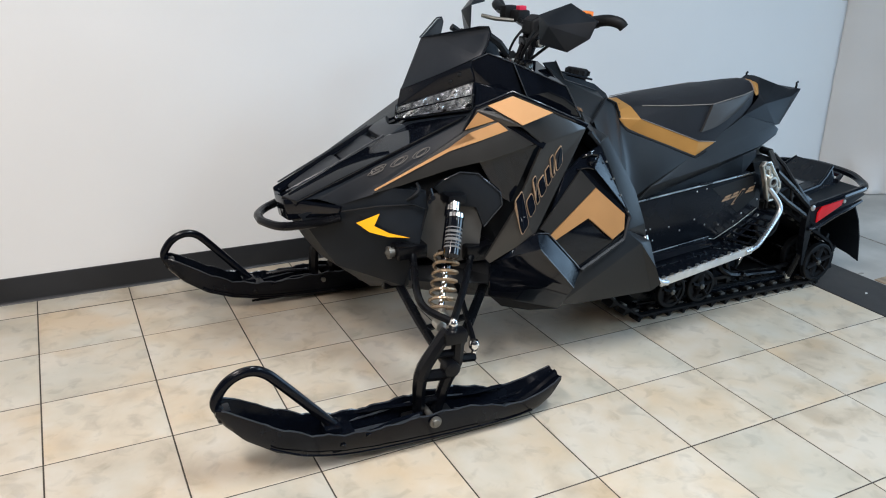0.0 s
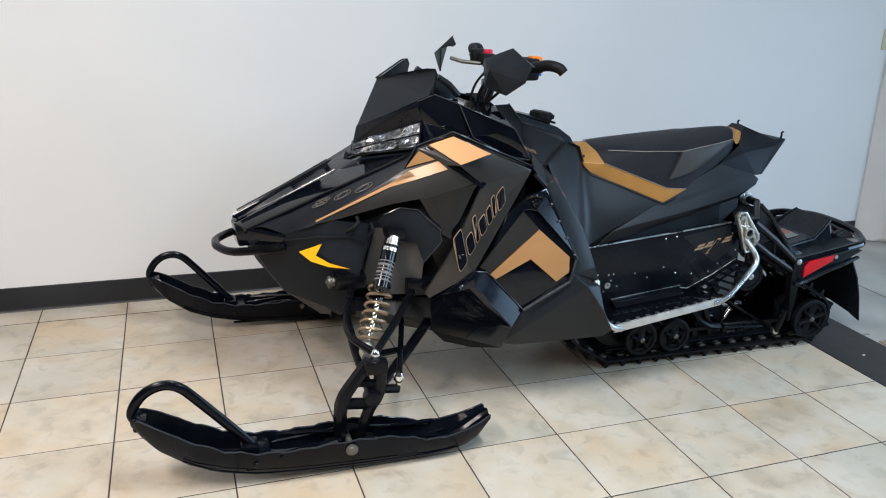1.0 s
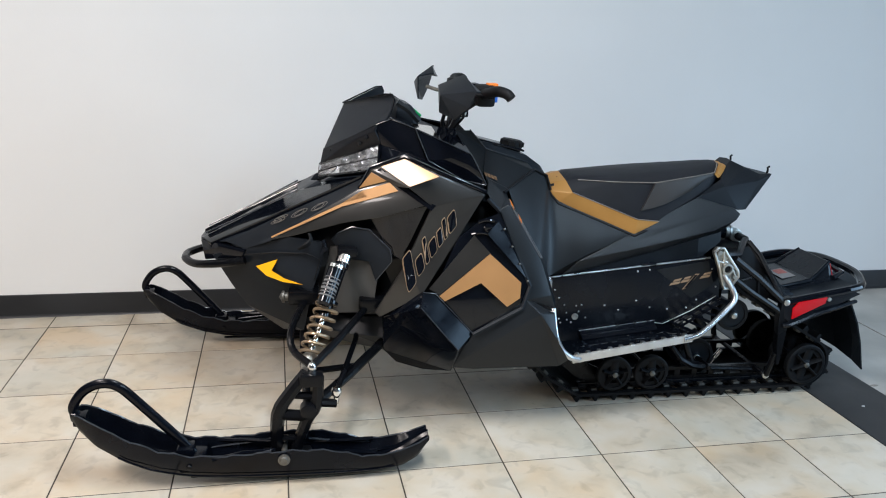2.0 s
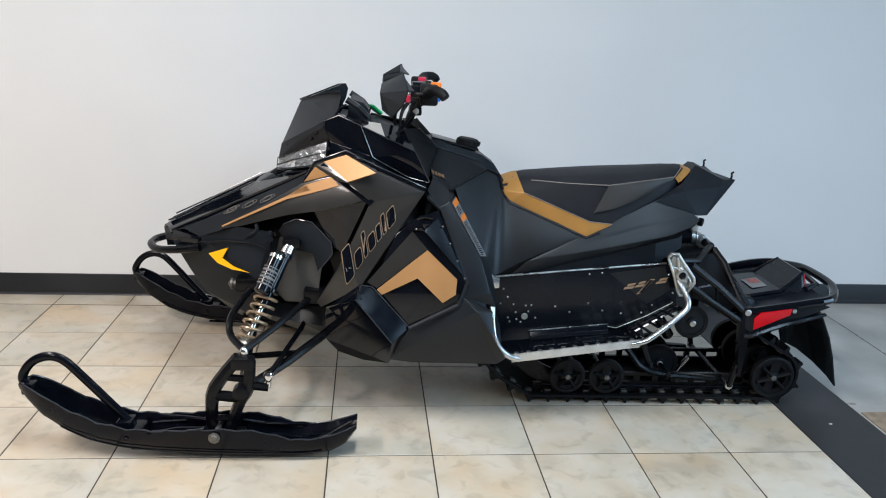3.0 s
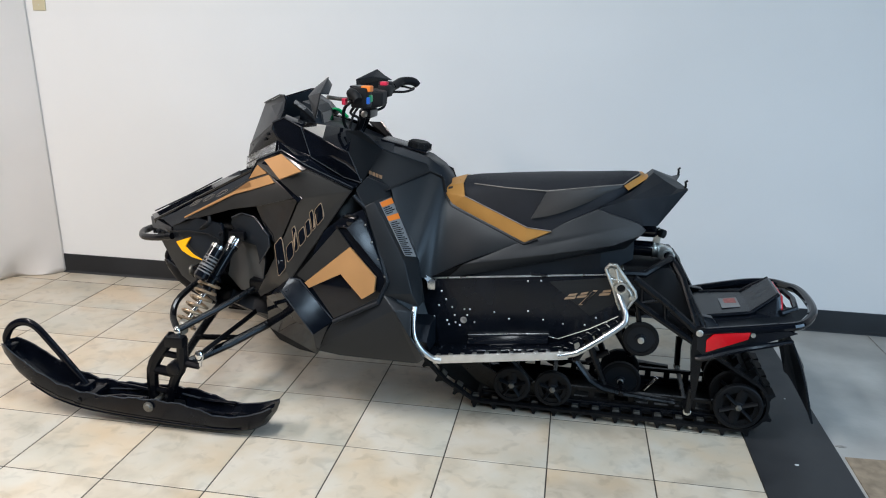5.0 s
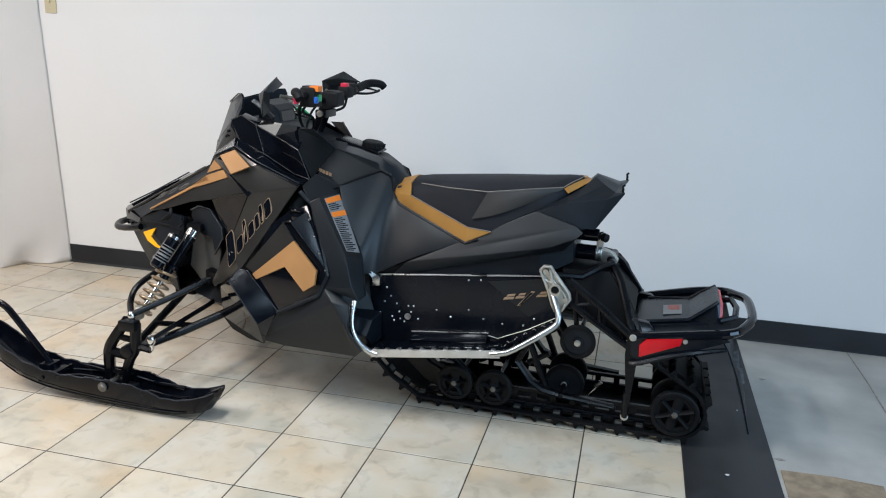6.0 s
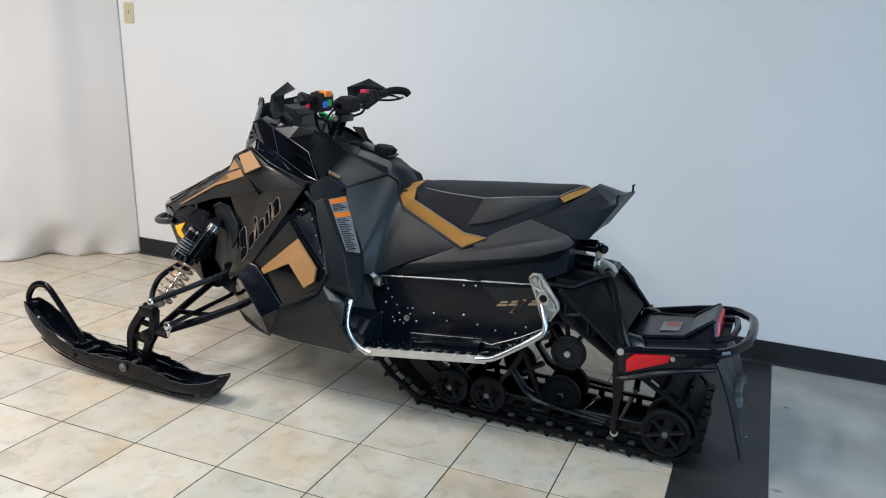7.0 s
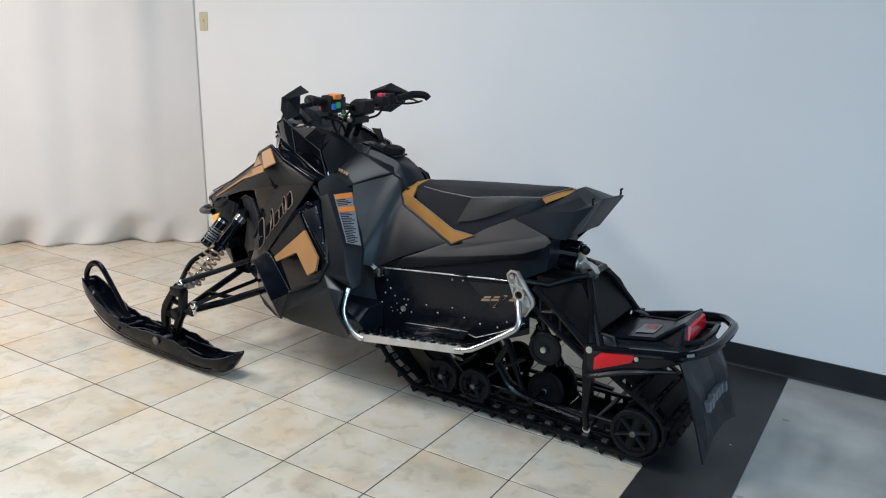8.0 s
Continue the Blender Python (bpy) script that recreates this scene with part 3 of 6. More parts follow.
for side in (-1, 1):
    part("shoulder_rim", tube(flip([(-0.43, -0.246, 0.832), (-0.395, -0.25, 0.9), (-0.291, -0.28, 0.945), (-0.187, -0.315, 0.902), (-0.025, -0.306, 0.835)], side), 0.0075, 8), GLOSS, SLED)
    # thin pale line that draws the highlight on the shoulder rim
    part("rim_glint", tube(flip([(-0.395, -0.2545, 0.9065), (-0.291, -0.2845, 0.9515), (-0.187, -0.3195, 0.9085), (-0.028, -0.311, 0.841)], side), 0.0022, 6), EDGE, SLED)
both("side_recess_lip", [(-0.400, -0.292, 0.752), (-0.372, -0.306, 0.760), (-0.215, -0.331, 0.796), (-0.224, -0.331, 0.782), (-0.368, -0.303, 0.748)], GLOSS)
both("side_recess", [(-0.396, -0.285, 0.745), (-0.37, -0.30, 0.756), (-0.22, -0.325, 0.79), (-0.298, -0.325, 0.615), (-0.335, -0.31, 0.635), (-0.372, -0.295, 0.70)], GLOSS)
both("shock_tower_cover", [(-0.52, -0.235, 0.66), (-0.50, -0.262, 0.69), (-0.455, -0.275, 0.712), (-0.40, -0.29, 0.706), (-0.335, -0.32, 0.648), (-0.33, -0.325, 0.61), (-0.38, -0.305, 0.54), (-0.40, -0.29, 0.60), (-0.47, -0.255, 0.60)], MATTE)
for side in (-1, 1):
    # pale line added as the light catch on the tower cover's edge
    part("tower_edge", tube(flip([(-0.50, -0.266, 0.692), (-0.455, -0.279, 0.715), (-0.40, -0.294, 0.709), (-0.335, -0.324, 0.650), (-0.33, -0.329, 0.612), (-0.38, -0.309, 0.541)], side), 0.0022, 6), EDGE, SLED)
    # pull latch with its strap and keeper
    part("belt_strap", tube(flip([(-0.590, -0.262, 0.690), (-0.585, -0.272, 0.672), (-0.600, -0.276, 0.655), (-0.625, -0.270, 0.640)], side), [0.006, 0.007, 0.010, 0.006], 8, 3, 0.6), RUBBER, SLED)
    part("keeper", merged(tube(flip([(-0.545, -0.262, 0.668), (-0.540, -0.268, 0.640), (-0.552, -0.268, 0.622)], side), 0.005, 8, 3), lathe(flip([(-0.540, -0.270, 0.640)], side)[0], (0, side, 0), [(0, 0.008), (0.005, 0.008), (0.006, 0)], 10)), SATIN, SLED)
    part("chin_seam", tube(flip([(-0.80, -0.178, 0.597), (-0.70, -0.228, 0.618), (-0.60, -0.262, 0.622), (-0.556, -0.262, 0.602), (-0.575, -0.272, 0.540)], side), 0.0028, 6), RUBBER, SLED)
both("shock_well", [(-0.52, -0.21, 0.63), (-0.40, -0.26, 0.66), (-0.37, -0.28, 0.54), (-0.385, -0.29, 0.425), (-0.50, -0.22, 0.40), (-0.56, -0.2, 0.45)], WELL_GREY)
mid = both("middle_panel", [(-0.12, -0.347, 0.692), (-0.06, -0.336, 0.738), (0.016, -0.335, 0.772), (0.115, -0.39, 0.545), (0.099, -0.402, 0.49), (-0.074, -0.405, 0.378), (-0.20, -0.378, 0.513)], GLOSS,
           faces=[[0, 1, 2, 3, 4, 5, 6]])
M3 = [(-0.182, -0.377, 0.50), (0.067, -0.40, 0.554), (-0.06, -0.352, 0.70)]
sticker("grey_field", M3, [(-0.068, 0.703), (-0.017, 0.648), (-0.178, 0.512), (-0.212, 0.53)], GREY, mid, "bronze-grey film", 0.008)
sticker("chevron", M3, [(-0.017, 0.646), (0.083, 0.557), (0.080, 0.508), (0.038, 0.479), (-0.046, 0.553), (-0.162, 0.492), (-0.179, 0.508)], COPPER, mid, "copper film chevron", 0.009)
SCOOP = [(-0.356, -0.318, 0.42), (-0.235, -0.390, 0.525), (-0.195, -0.392, 0.521), (-0.068, -0.405, 0.387), (-0.135, -0.398, 0.252), (-0.22, -0.352, 0.241), (-0.308, -0.324, 0.259), (-0.350, -0.315, 0.30), (-0.247, -0.436, 0.490), (-0.126, -0.458, 0.350)]
for side in (-1, 1):
    scoop = part("clutch_scoop", facets(flip(SCOOP, side), [[0, 1, 8], [0, 8, 9], [0, 9, 4, 7], [9, 3, 4]], 0.012, (0, -side, 0), 0.005), GLOSS, SLED, "gloss black clutch cover")
    part("scoop_band", facets(flip([SCOOP[1], SCOOP[2], SCOOP[3], SCOOP[9], SCOOP[8]], side), [[0, 1, 2, 3, 4]], 0.012, (0, -side, 0), 0.003), SKI_PLASTIC, scoop)
    part("scoop_vent", facets(flip([SCOOP[7], SCOOP[4], SCOOP[5], SCOOP[6]], side), [[0, 1, 2, 3]], 0.012, (0, -side, 0), 0.003), RUBBER, scoop)
    # scoop ridge highlights, put in as pale rods
    part("scoop_edge", tube(flip([(-0.247, -0.4365, 0.491), (-0.126, -0.4585, 0.351)], side), 0.0022, 6), EDGE, scoop)
    part("scoop_edge", tube(flip([(-0.234, -0.391, 0.526), (-0.195, -0.394, 0.522), (-0.070, -0.407, 0.388)], side), 0.0022, 6), EDGE, scoop)
    # catch between the side panel and the leg panel
    part("panel_catch", merged(tube(flip([(-0.052, -0.335, 0.742), (-0.030, -0.345, 0.752), (-0.002, -0.345, 0.748)], side), 0.006, 8, 3), tube(flip([(-0.075, -0.345, 0.705), (-0.045, -0.352, 0.712), (-0.015, -0.350, 0.704)], side), 0.005, 8, 3),
                               lathe(flip([(-0.022, -0.345, 0.728)], side)[0], (0, side, 0), [(0, 0.014), (0.01, 0.014), (0.012, 0.009), (0.012, 0)], 14)), GLOSS, SLED)
    part("panel_bevel", facets(flip([(-0.030, -0.377, 0.713), (0.112, -0.391, 0.556), (0.017, -0.336, 0.752)], side), [[0, 1, 2]], 0.010, (0, -side, 0), 0.003), SATIN, SLED, "black bevel beside the chevron")
    for k in range(4):
        part("bevel_bolt", lathe(flip([(0.030 + 0.026 * k, -0.352 - 0.013 * k, 0.722 - 0.055 * k)], side)[0], (0.3, 0.8 * side, 0.5), [(0, 0.0035), (0.004, 0.0035), (0.005, 0.002), (0.005, 0)], 8), DULL_ZINC, SLED)
both("lower_side_panel", [(0.104, -0.398, 0.499), (0.205, -0.408, 0.449), (0.212, -0.446, 0.364), (0.258, -0.430, 0.290), (0.232, -0.415, 0.262), (-0.054, -0.385, 0.25), (-0.145, -0.402, 0.268), (-0.068, -0.416, 0.387), (0.150, -0.428, 0.455)], TANK,
     faces=[[0, 8, 6, 7], [0, 1, 8], [8, 1, 2], [8, 2, 3, 4], [8, 4, 5, 6]])
LEG = [(0.0, -0.235, 0.864), (0.078, -0.196, 0.824), (0.076, -0.195, 0.80), (0.20, -0.28, 0.585), (0.232, -0.33, 0.46), (0.222, -0.364, 0.45), (0.105, -0.402, 0.497), (0.118, -0.388, 0.545), (0.02, -0.325, 0.778), (-0.02, -0.30, 0.83),
       (0.052, -0.318, 0.798), (0.165, -0.352, 0.61), (0.20, -0.375, 0.50)]
leg = both("leg_panel", LEG, TANK, faces=[[9, 0, 1, 2, 10, 8], [8, 10, 11, 7], [10, 2, 3, 11], [11, 3, 4, 12], [7, 11, 12, 6], [12, 4, 5], [12, 5, 6]], bevel=0.003)
for side in (-1, 1):
    part("body_strut", tube(flip([(-0.02, -0.32, 0.815), (0.03, -0.318, 0.765), (0.085, -0.36, 0.62), (0.118, -0.392, 0.54), (0.09, -0.41, 0.47), (-0.07, -0.412, 0.385)], side), 0.008, 6), MATTE, SLED, smooth=False)

# headlights, windscreen, upper fairing
def sparkle(q, nu, nv, seed, depth):
    """A reflector of many small tilted facets inside a four-cornered opening."""
    rnd = random.Random(seed)
    a, b, cc, d = (Vector(p) for p in q)
    n = (b - a).cross(d - a).normalized()
    n = n if n.x > 0 else -n
    bm = bmesh.new()
    rows = [[bm.verts.new(a.lerp(b, i / nu).lerp(d.lerp(cc, i / nu), j / nv) + n * (0.006 + depth * rnd.random() * (0 < i < nu and 0 < j < nv))) for i in range(nu + 1)] for j in range(nv + 1)]
    for r, t in zip(rows, rows[1:]):
        for i in range(nu):
            bm.faces.new((r[i], r[i + 1], t[i + 1]))
            bm.faces.new((r[i], t[i + 1], t[i]))
    return bm


for side in (-1, 1):
    q = flip([(-0.357, -0.160, 0.962), (-0.548, -0.003, 0.872), (-0.553, -0.003, 0.826), (-0.366, -0.172, 0.882)], side)
    lamp = part("headlight", facets([tuple(Vector(p) + Vector((0.05, 0, 0))) for p in q], [[0, 1, 2, 3]], 0.01, (1, 0, 0), 0.0), GLOSS, SLED, "black lamp housing", False)
    a, b, c, d = (Vector(p) for p in q)
    m0, m1 = a.lerp(b, 0.66), d.lerp(c, 0.66)
    part("reflector", sparkle([a, m0, m0.lerp(m1, 0.44), a.lerp(d, 0.44)], 11, 4, 5, 0.03), LAMP_BOWL, lamp, "chrome lamp reflector", False)
    part("reflector", sparkle([a.lerp(d, 0.48), m0.lerp(m1, 0.48), m1, d], 11, 4, 6, 0.035), LAMP_BOWL, lamp, "chrome lamp reflector", False)
    part("lamp_rim", tube([a, d, c], 0.005, 8), GLOSS, lamp, "gloss black lamp rim")
    part("divider", tube([a.lerp(d, 0.47), m0.lerp(m1, 0.47), b.lerp(c, 0.6)], 0.0025, 6), SATIN, lamp)
    part("inner_panel", sparkle([m0, b, c, m1], 4, 4, 8, 0.025), LAMP_BOWL, lamp, "grey faceted inner panel", False)
    part("lens", facets([tuple(Vector(p) + Vector((-0.004, 0.003 * side, 0))) for p in q], [[0, 1, 2, 3]], 0.003, (0.6, 0.5 * -side, -0.2), 0.0), CLEAR, lamp, "clear lens", False)
    brow = part("headlight_brow", facets(flip([(-0.55, -0.003, 0.868), (-0.538, -0.003, 0.925), (-0.37, -0.168, 1.03), (-0.376, -0.168, 1.008), (-0.353, -0.162, 0.966), (-0.45, -0.086, 0.968)], side), [[0, 1, 5], [1, 2, 3, 5], [0, 5, 3, 4]], 0.012, (0.6, 0.5 * -side, -0.2)), SATIN, SLED)
    for bx, by, bz in ((-0.405, -0.148, 0.985), (-0.425, -0.128, 0.962), (-0.515, -0.030, 0.925)):
        part("brow_bolt", lathe(flip([(bx, by, bz)], side)[0], (-0.62, 0.72 * side, 0.25), [(-0.008, 0.006), (-0.003, 0.006), (-0.0015, 0.004), (-0.0015, 0)], 10), RUBBER, brow)
    part("windscreen", facets(flip([(-0.538, -0.002, 0.918), (-0.467, -0.006, 1.080), (-0.345, -0.152, 1.124), (-0.322, -0.168, 1.126), (-0.316, -0.170, 1.112), (-0.324, -0.170, 1.075), (-0.340, -0.168, 1.045), (-0.372, -0.160, 1.03)], side), [[0, 1, 2, 3, 4, 5, 6, 7]], 0.005, (0.6, 0.5 * -side, 0.2), 0.002), SMOKED, SLED, "smoked black windscreen")
    part("screen_rim", tube(flip([(-0.470, -0.006, 1.082), (-0.345, -0.156, 1.127), (-0.321, -0.171, 1.128), (-0.314, -0.173, 1.112), (-0.322, -0.173, 1.075), (-0.338, -0.171, 1.045), (-0.370, -0.165, 1.031)], side), 0.0028, 6), SATIN, SLED)
    part("fairing", facets(flip([(-0.353, -0.162, 0.962), (-0.372, -0.166, 1.028), (-0.322, -0.178, 1.049), (-0.247, -0.203, 1.021), (-0.210, -0.214, 0.922), (-0.295, -0.270, 0.940), (-0.352, -0.16, 0.872), (-0.092, -0.206, 0.858), (-0.020, -0.238, 0.846), (-0.03, -0.305, 0.832), (-0.187, -0.308, 0.892)], side),
                         [[0, 1, 2, 3, 4], [0, 4, 5, 6], [5, 4, 10], [4, 7, 10], [7, 8, 9, 10]], 0.008, (0.2, -side, -0.3), 0.003), GLOSS, SLED)
    part("fairing_wing", facets(flip([(-0.247, -0.206, 1.021), (-0.065, -0.234, 0.946), (-0.013, -0.252, 0.848), (-0.084, -0.232, 0.860), (-0.205, -0.227, 0.922)], side), [[0, 1, 4], [1, 2, 3, 4]], 0.007, (0, -side, 0), 0.0025), GLOSS, SLED, "gloss black fairing wing")
    ledge_out, ledge_in = [Vector(p) for p in flip([(-0.247, -0.202, 1.022), (-0.066, -0.230, 0.948)], side)], [Vector(p) for p in flip([(-0.255, -0.150, 1.034), (-0.095, -0.100, 1.010)], side)]
    for name, t0, t1, mat, about in (("ledge_film", 0.02, 0.45, BRONZE_FILM, "pale bronze metallic film"), ("fairing_ledge", 0.45, 1.0, GLOSS, "gloss black ledge beside the dash")):
        quad = [ledge_out[0].lerp(ledge_out[1], t0), ledge_out[0].lerp(ledge_out[1], t1), ledge_in[0].lerp(ledge_in[1], t1), ledge_in[0].lerp(ledge_in[1], t0)]
        part(name, facets(quad, [[0, 1, 2], [0, 2, 3]], 0.006, (0, 0, -1), 0.0), mat, SLED, about, False)
    part("fairing_top", facets(flip([(-0.322, -0.176, 1.050), (-0.247, -0.202, 1.022), (-0.255, -0.150, 1.034), (-0.33, -0.135, 1.056)], side), [[0, 1, 2], [0, 2, 3]], 0.006, (0, 0, -1), 0.001), GLOSS, SLED)
    for line in ([(-0.247, -0.208, 1.023), (-0.065, -0.236, 0.948), (-0.013, -0.254, 0.849)], [(-0.247, -0.208, 1.022), (-0.205, -0.229, 0.922), (-0.084, -0.234, 0.859), (-0.016, -0.254, 0.847)],
                 [(-0.372, -0.168, 1.029), (-0.322, -0.180, 1.051), (-0.247, -0.206, 1.023)], [(-0.300, -0.272, 0.942), (-0.187, -0.311, 0.894), (-0.03, -0.307, 0.834)]):
        # pale rods paint the bright glints round the wing and fairing
        part("fairing_edge", tube(flip(line, side), 0.0019, 8), EDGE, SLED)
    part("console_side", facets(flip([(-0.105, -0.150, 1.012), (-0.052, -0.140, 1.013), (0.017, -0.096, 0.943), (-0.006, -0.166, 0.882), (-0.016, -0.232, 0.846), (-0.068, -0.222, 0.942)], side), [[0, 1, 2], [0, 2, 3, 5], [3, 4, 5]], 0.007, (0.1, -side, -0.3), 0.003), RUBBER, SLED)
    tank_side = part("tank_side", facets(flip([(0.017, -0.094, 0.943), (0.178, -0.067, 0.893), (0.196, -0.091, 0.868), (0.076, -0.190, 0.819), (0.0, -0.240, 0.842), (-0.006, -0.168, 0.884)], side), [[0, 1, 2], [0, 2, 3], [0, 3, 5], [5, 3, 4]], 0.008, (0, -side, -0.6), 0.004), TANK, SLED, "grey-black tank side")
    # highlight of the tank ridge, coloured in
    part("tank_edge", tube(flip([(-0.052, -0.141, 1.014), (0.017, -0.096, 0.945), (0.178, -0.067, 0.895)], side), 0.0024, 6), EDGE, tank_side)
    part("tank_seam", tube(flip([(0.060, -0.210, 0.815), (0.080, -0.194, 0.822), (0.140, -0.146, 0.850), (0.198, -0.096, 0.872), (0.244, -0.094, 0.852), (0.258, -0.108, 0.802)], side), 0.0045, 8), RUBBER, tank_side)
part("dash_core", loft([core_ring(-0.345, 1.0, 0.86, 0.11, 0.145, 0.93, 0.16), core_ring(-0.22, 1.012, 0.87, 0.14, 0.2, 0.93, 0.24), core_ring(-0.06, 0.945, 0.84, 0.11, 0.17, 0.90, 0.20), core_ring(0.02, 0.90, 0.80, 0.07, 0.12, 0.85, 0.16)]), GLOSS, SLED, smooth=False)
part("dash", facets([(-0.33, -0.14, 1.04), (-0.33, 0.14, 1.04), (-0.20, 0.13, 1.02), (-0.20, -0.13, 1.02), (-0.04, 0.12, 0.965), (-0.04, -0.12, 0.965), (0.0, 0.1, 0.93), (0.0, -0.1, 0.93)], [[0, 1, 2, 3], [3, 2, 4, 5], [5, 4, 6, 7]], 0.05, (0.2, 0, -1)), MATTE, SLED)

for side in (-1, 1):
    for k in range(4):
        x0, y0, z0 = -0.004 + 0.012 * k, -0.188 + 0.002 * k, 0.868 - 0.0045 * k
        part("console_mark", plate(flip([(x0, y0 - 0.006, z0), (x0 + 0.009, y0 - 0.004, z0 - 0.003), (x0 + 0.007, y0 + 0.004, z0 + 0.008), (x0 - 0.002, y0 + 0.002, z0 + 0.011)], side), 0.004, (0, -side, -0.5), 0.0), EMBLEM, SLED, "dull copper emblem shape", False)

# tank, knee panels, rear side covers
def tank_ring(x, zt, wt, zs, ws, zb, wb):
    return [(x, -wb, zb), (x, -ws, zs), (x, -wt, zt), (x, wt, zt), (x, ws, zs), (x, wb, zb)]


part("console", loft([tank_ring(-0.09, 0.962, 0.06, 0.928, 0.10, 0.84, 0.17), tank_ring(0.0, 0.966, 0.055, 0.940, 0.085, 0.85, 0.16), tank_ring(0.05, 0.957, 0.052, 0.925, 0.078, 0.84, 0.15)]), MATTE, SLED)
part("tank_cover", loft([tank_ring(-0.07, 0.955, 0.06, 0.915, 0.12, 0.80, 0.21), tank_ring(0.0, 0.96, 0.055, 0.93, 0.085, 0.78, 0.20), tank_ring(0.09, 0.942, 0.05, 0.905, 0.074, 0.72, 0.18), tank_ring(0.18, 0.915, 0.045, 0.88, 0.062, 0.66, 0.18),
                         tank_ring(0.23, 0.88, 0.05, 0.85, 0.074, 0.74, 0.115), tank_ring(0.285, 0.80, 0.05, 0.77, 0.075, 0.70, 0.10)]), MATTE, SLED)
for side in (-1, 1):
    part("knee_panel", patch(flip([(0.079, -0.199, 0.822), (0.14, -0.14, 0.852), (0.197, -0.092, 0.872), (0.243, -0.087, 0.853), (0.258, -0.102, 0.80), (0.288, -0.124, 0.765), (0.41, -0.155, 0.715), (0.552, -0.185, 0.664)], side),
                             flip([(0.079, -0.199, 0.820), (0.115, -0.235, 0.72), (0.15, -0.27, 0.61), (0.182, -0.288, 0.54), (0.222, -0.235, 0.515), (0.28, -0.215, 0.54), (0.38, -0.208, 0.59), (0.552, -0.187, 0.660)], side), (0, 0.007 * side, 0.002), 0.01), TANK, SLED, "grey-black knee panel")
both("rear_side_cover", [(0.552, -0.187, 0.664), (0.795, -0.163, 0.787), (0.94, -0.178, 0.749), (0.962, -0.186, 0.730), (0.945, -0.196, 0.712), (0.862, -0.206, 0.675), (0.665, -0.216, 0.633), (0.345, -0.214, 0.568),
                         (0.679, -0.192, 0.672), (0.90, -0.165, 0.655), (0.665, -0.188, 0.600), (0.29, -0.200, 0.508)], TANK,
     faces=[[0, 1, 2, 8], [0, 8, 7], [7, 8, 6], [8, 2, 5, 6], [2, 3, 4, 5], [6, 5, 10], [5, 4, 9, 10], [7, 6, 10, 11]])
both("lower_seat_cover", [(0.335, -0.206, 0.562), (0.676, -0.195, 0.612), (0.86, -0.17, 0.662), (0.74, -0.17, 0.628), (0.29, -0.197, 0.508), (0.225, -0.202, 0.512)], RUBBER, faces=[[0, 1, 2, 3, 4, 5]])


part("seat_base", loft([[(x, -w, z0), (x, w, z0), (x, w * 0.9, z1), (x, -w * 0.9, z1)] for x, w, z0, z1 in ((0.22, 0.19, 0.48, 0.60), (0.5, 0.19, 0.515, 0.64), (0.82, 0.175, 0.555, 0.72), (0.93, 0.13, 0.61, 0.72))]), MATTE, SLED, smooth=False)

# seat
def seat_ring(x, yb, zb, ye, ze, zt):
    return [(x, -yb, zb), (x, -(ye + yb) / 2 - 0.004, (ze + zb) / 2 + 0.01), (x, -ye, ze), (x, -ye * 0.6, zt - 0.007), (x, 0, zt), (x, ye * 0.6, zt - 0.007), (x, ye, ze), (x, (ye + yb) / 2 + 0.004, (ze + zb) / 2 + 0.01), (x, yb, zb)]


seat = part("seat", loft([seat_ring(0.262, 0.095, 0.80, 0.055, 0.813, 0.830), seat_ring(0.30, 0.115, 0.755, 0.075, 0.825, 0.845), seat_ring(0.36, 0.135, 0.73, 0.098, 0.834, 0.854), seat_ring(0.48, 0.165, 0.69, 0.142, 0.836, 0.861),
                          seat_ring(0.56, 0.182, 0.664, 0.16, 0.836, 0.866), seat_ring(0.645, 0.18, 0.705, 0.166, 0.838, 0.872), seat_ring(0.79, 0.156, 0.785, 0.143, 0.857, 0.883), seat_ring(0.85, 0.134, 0.812, 0.119, 0.862, 0.890), seat_ring(0.878, 0.114, 0.828, 0.103, 0.864, 0.894), seat_ring(0.905, 0.082, 0.838, 0.070, 0.881, 0.898), seat_ring(0.932, 0.040, 0.852, 0.034, 0.891, 0.897)]), SEAT_CLOTH, SLED, "black grip vinyl seat")
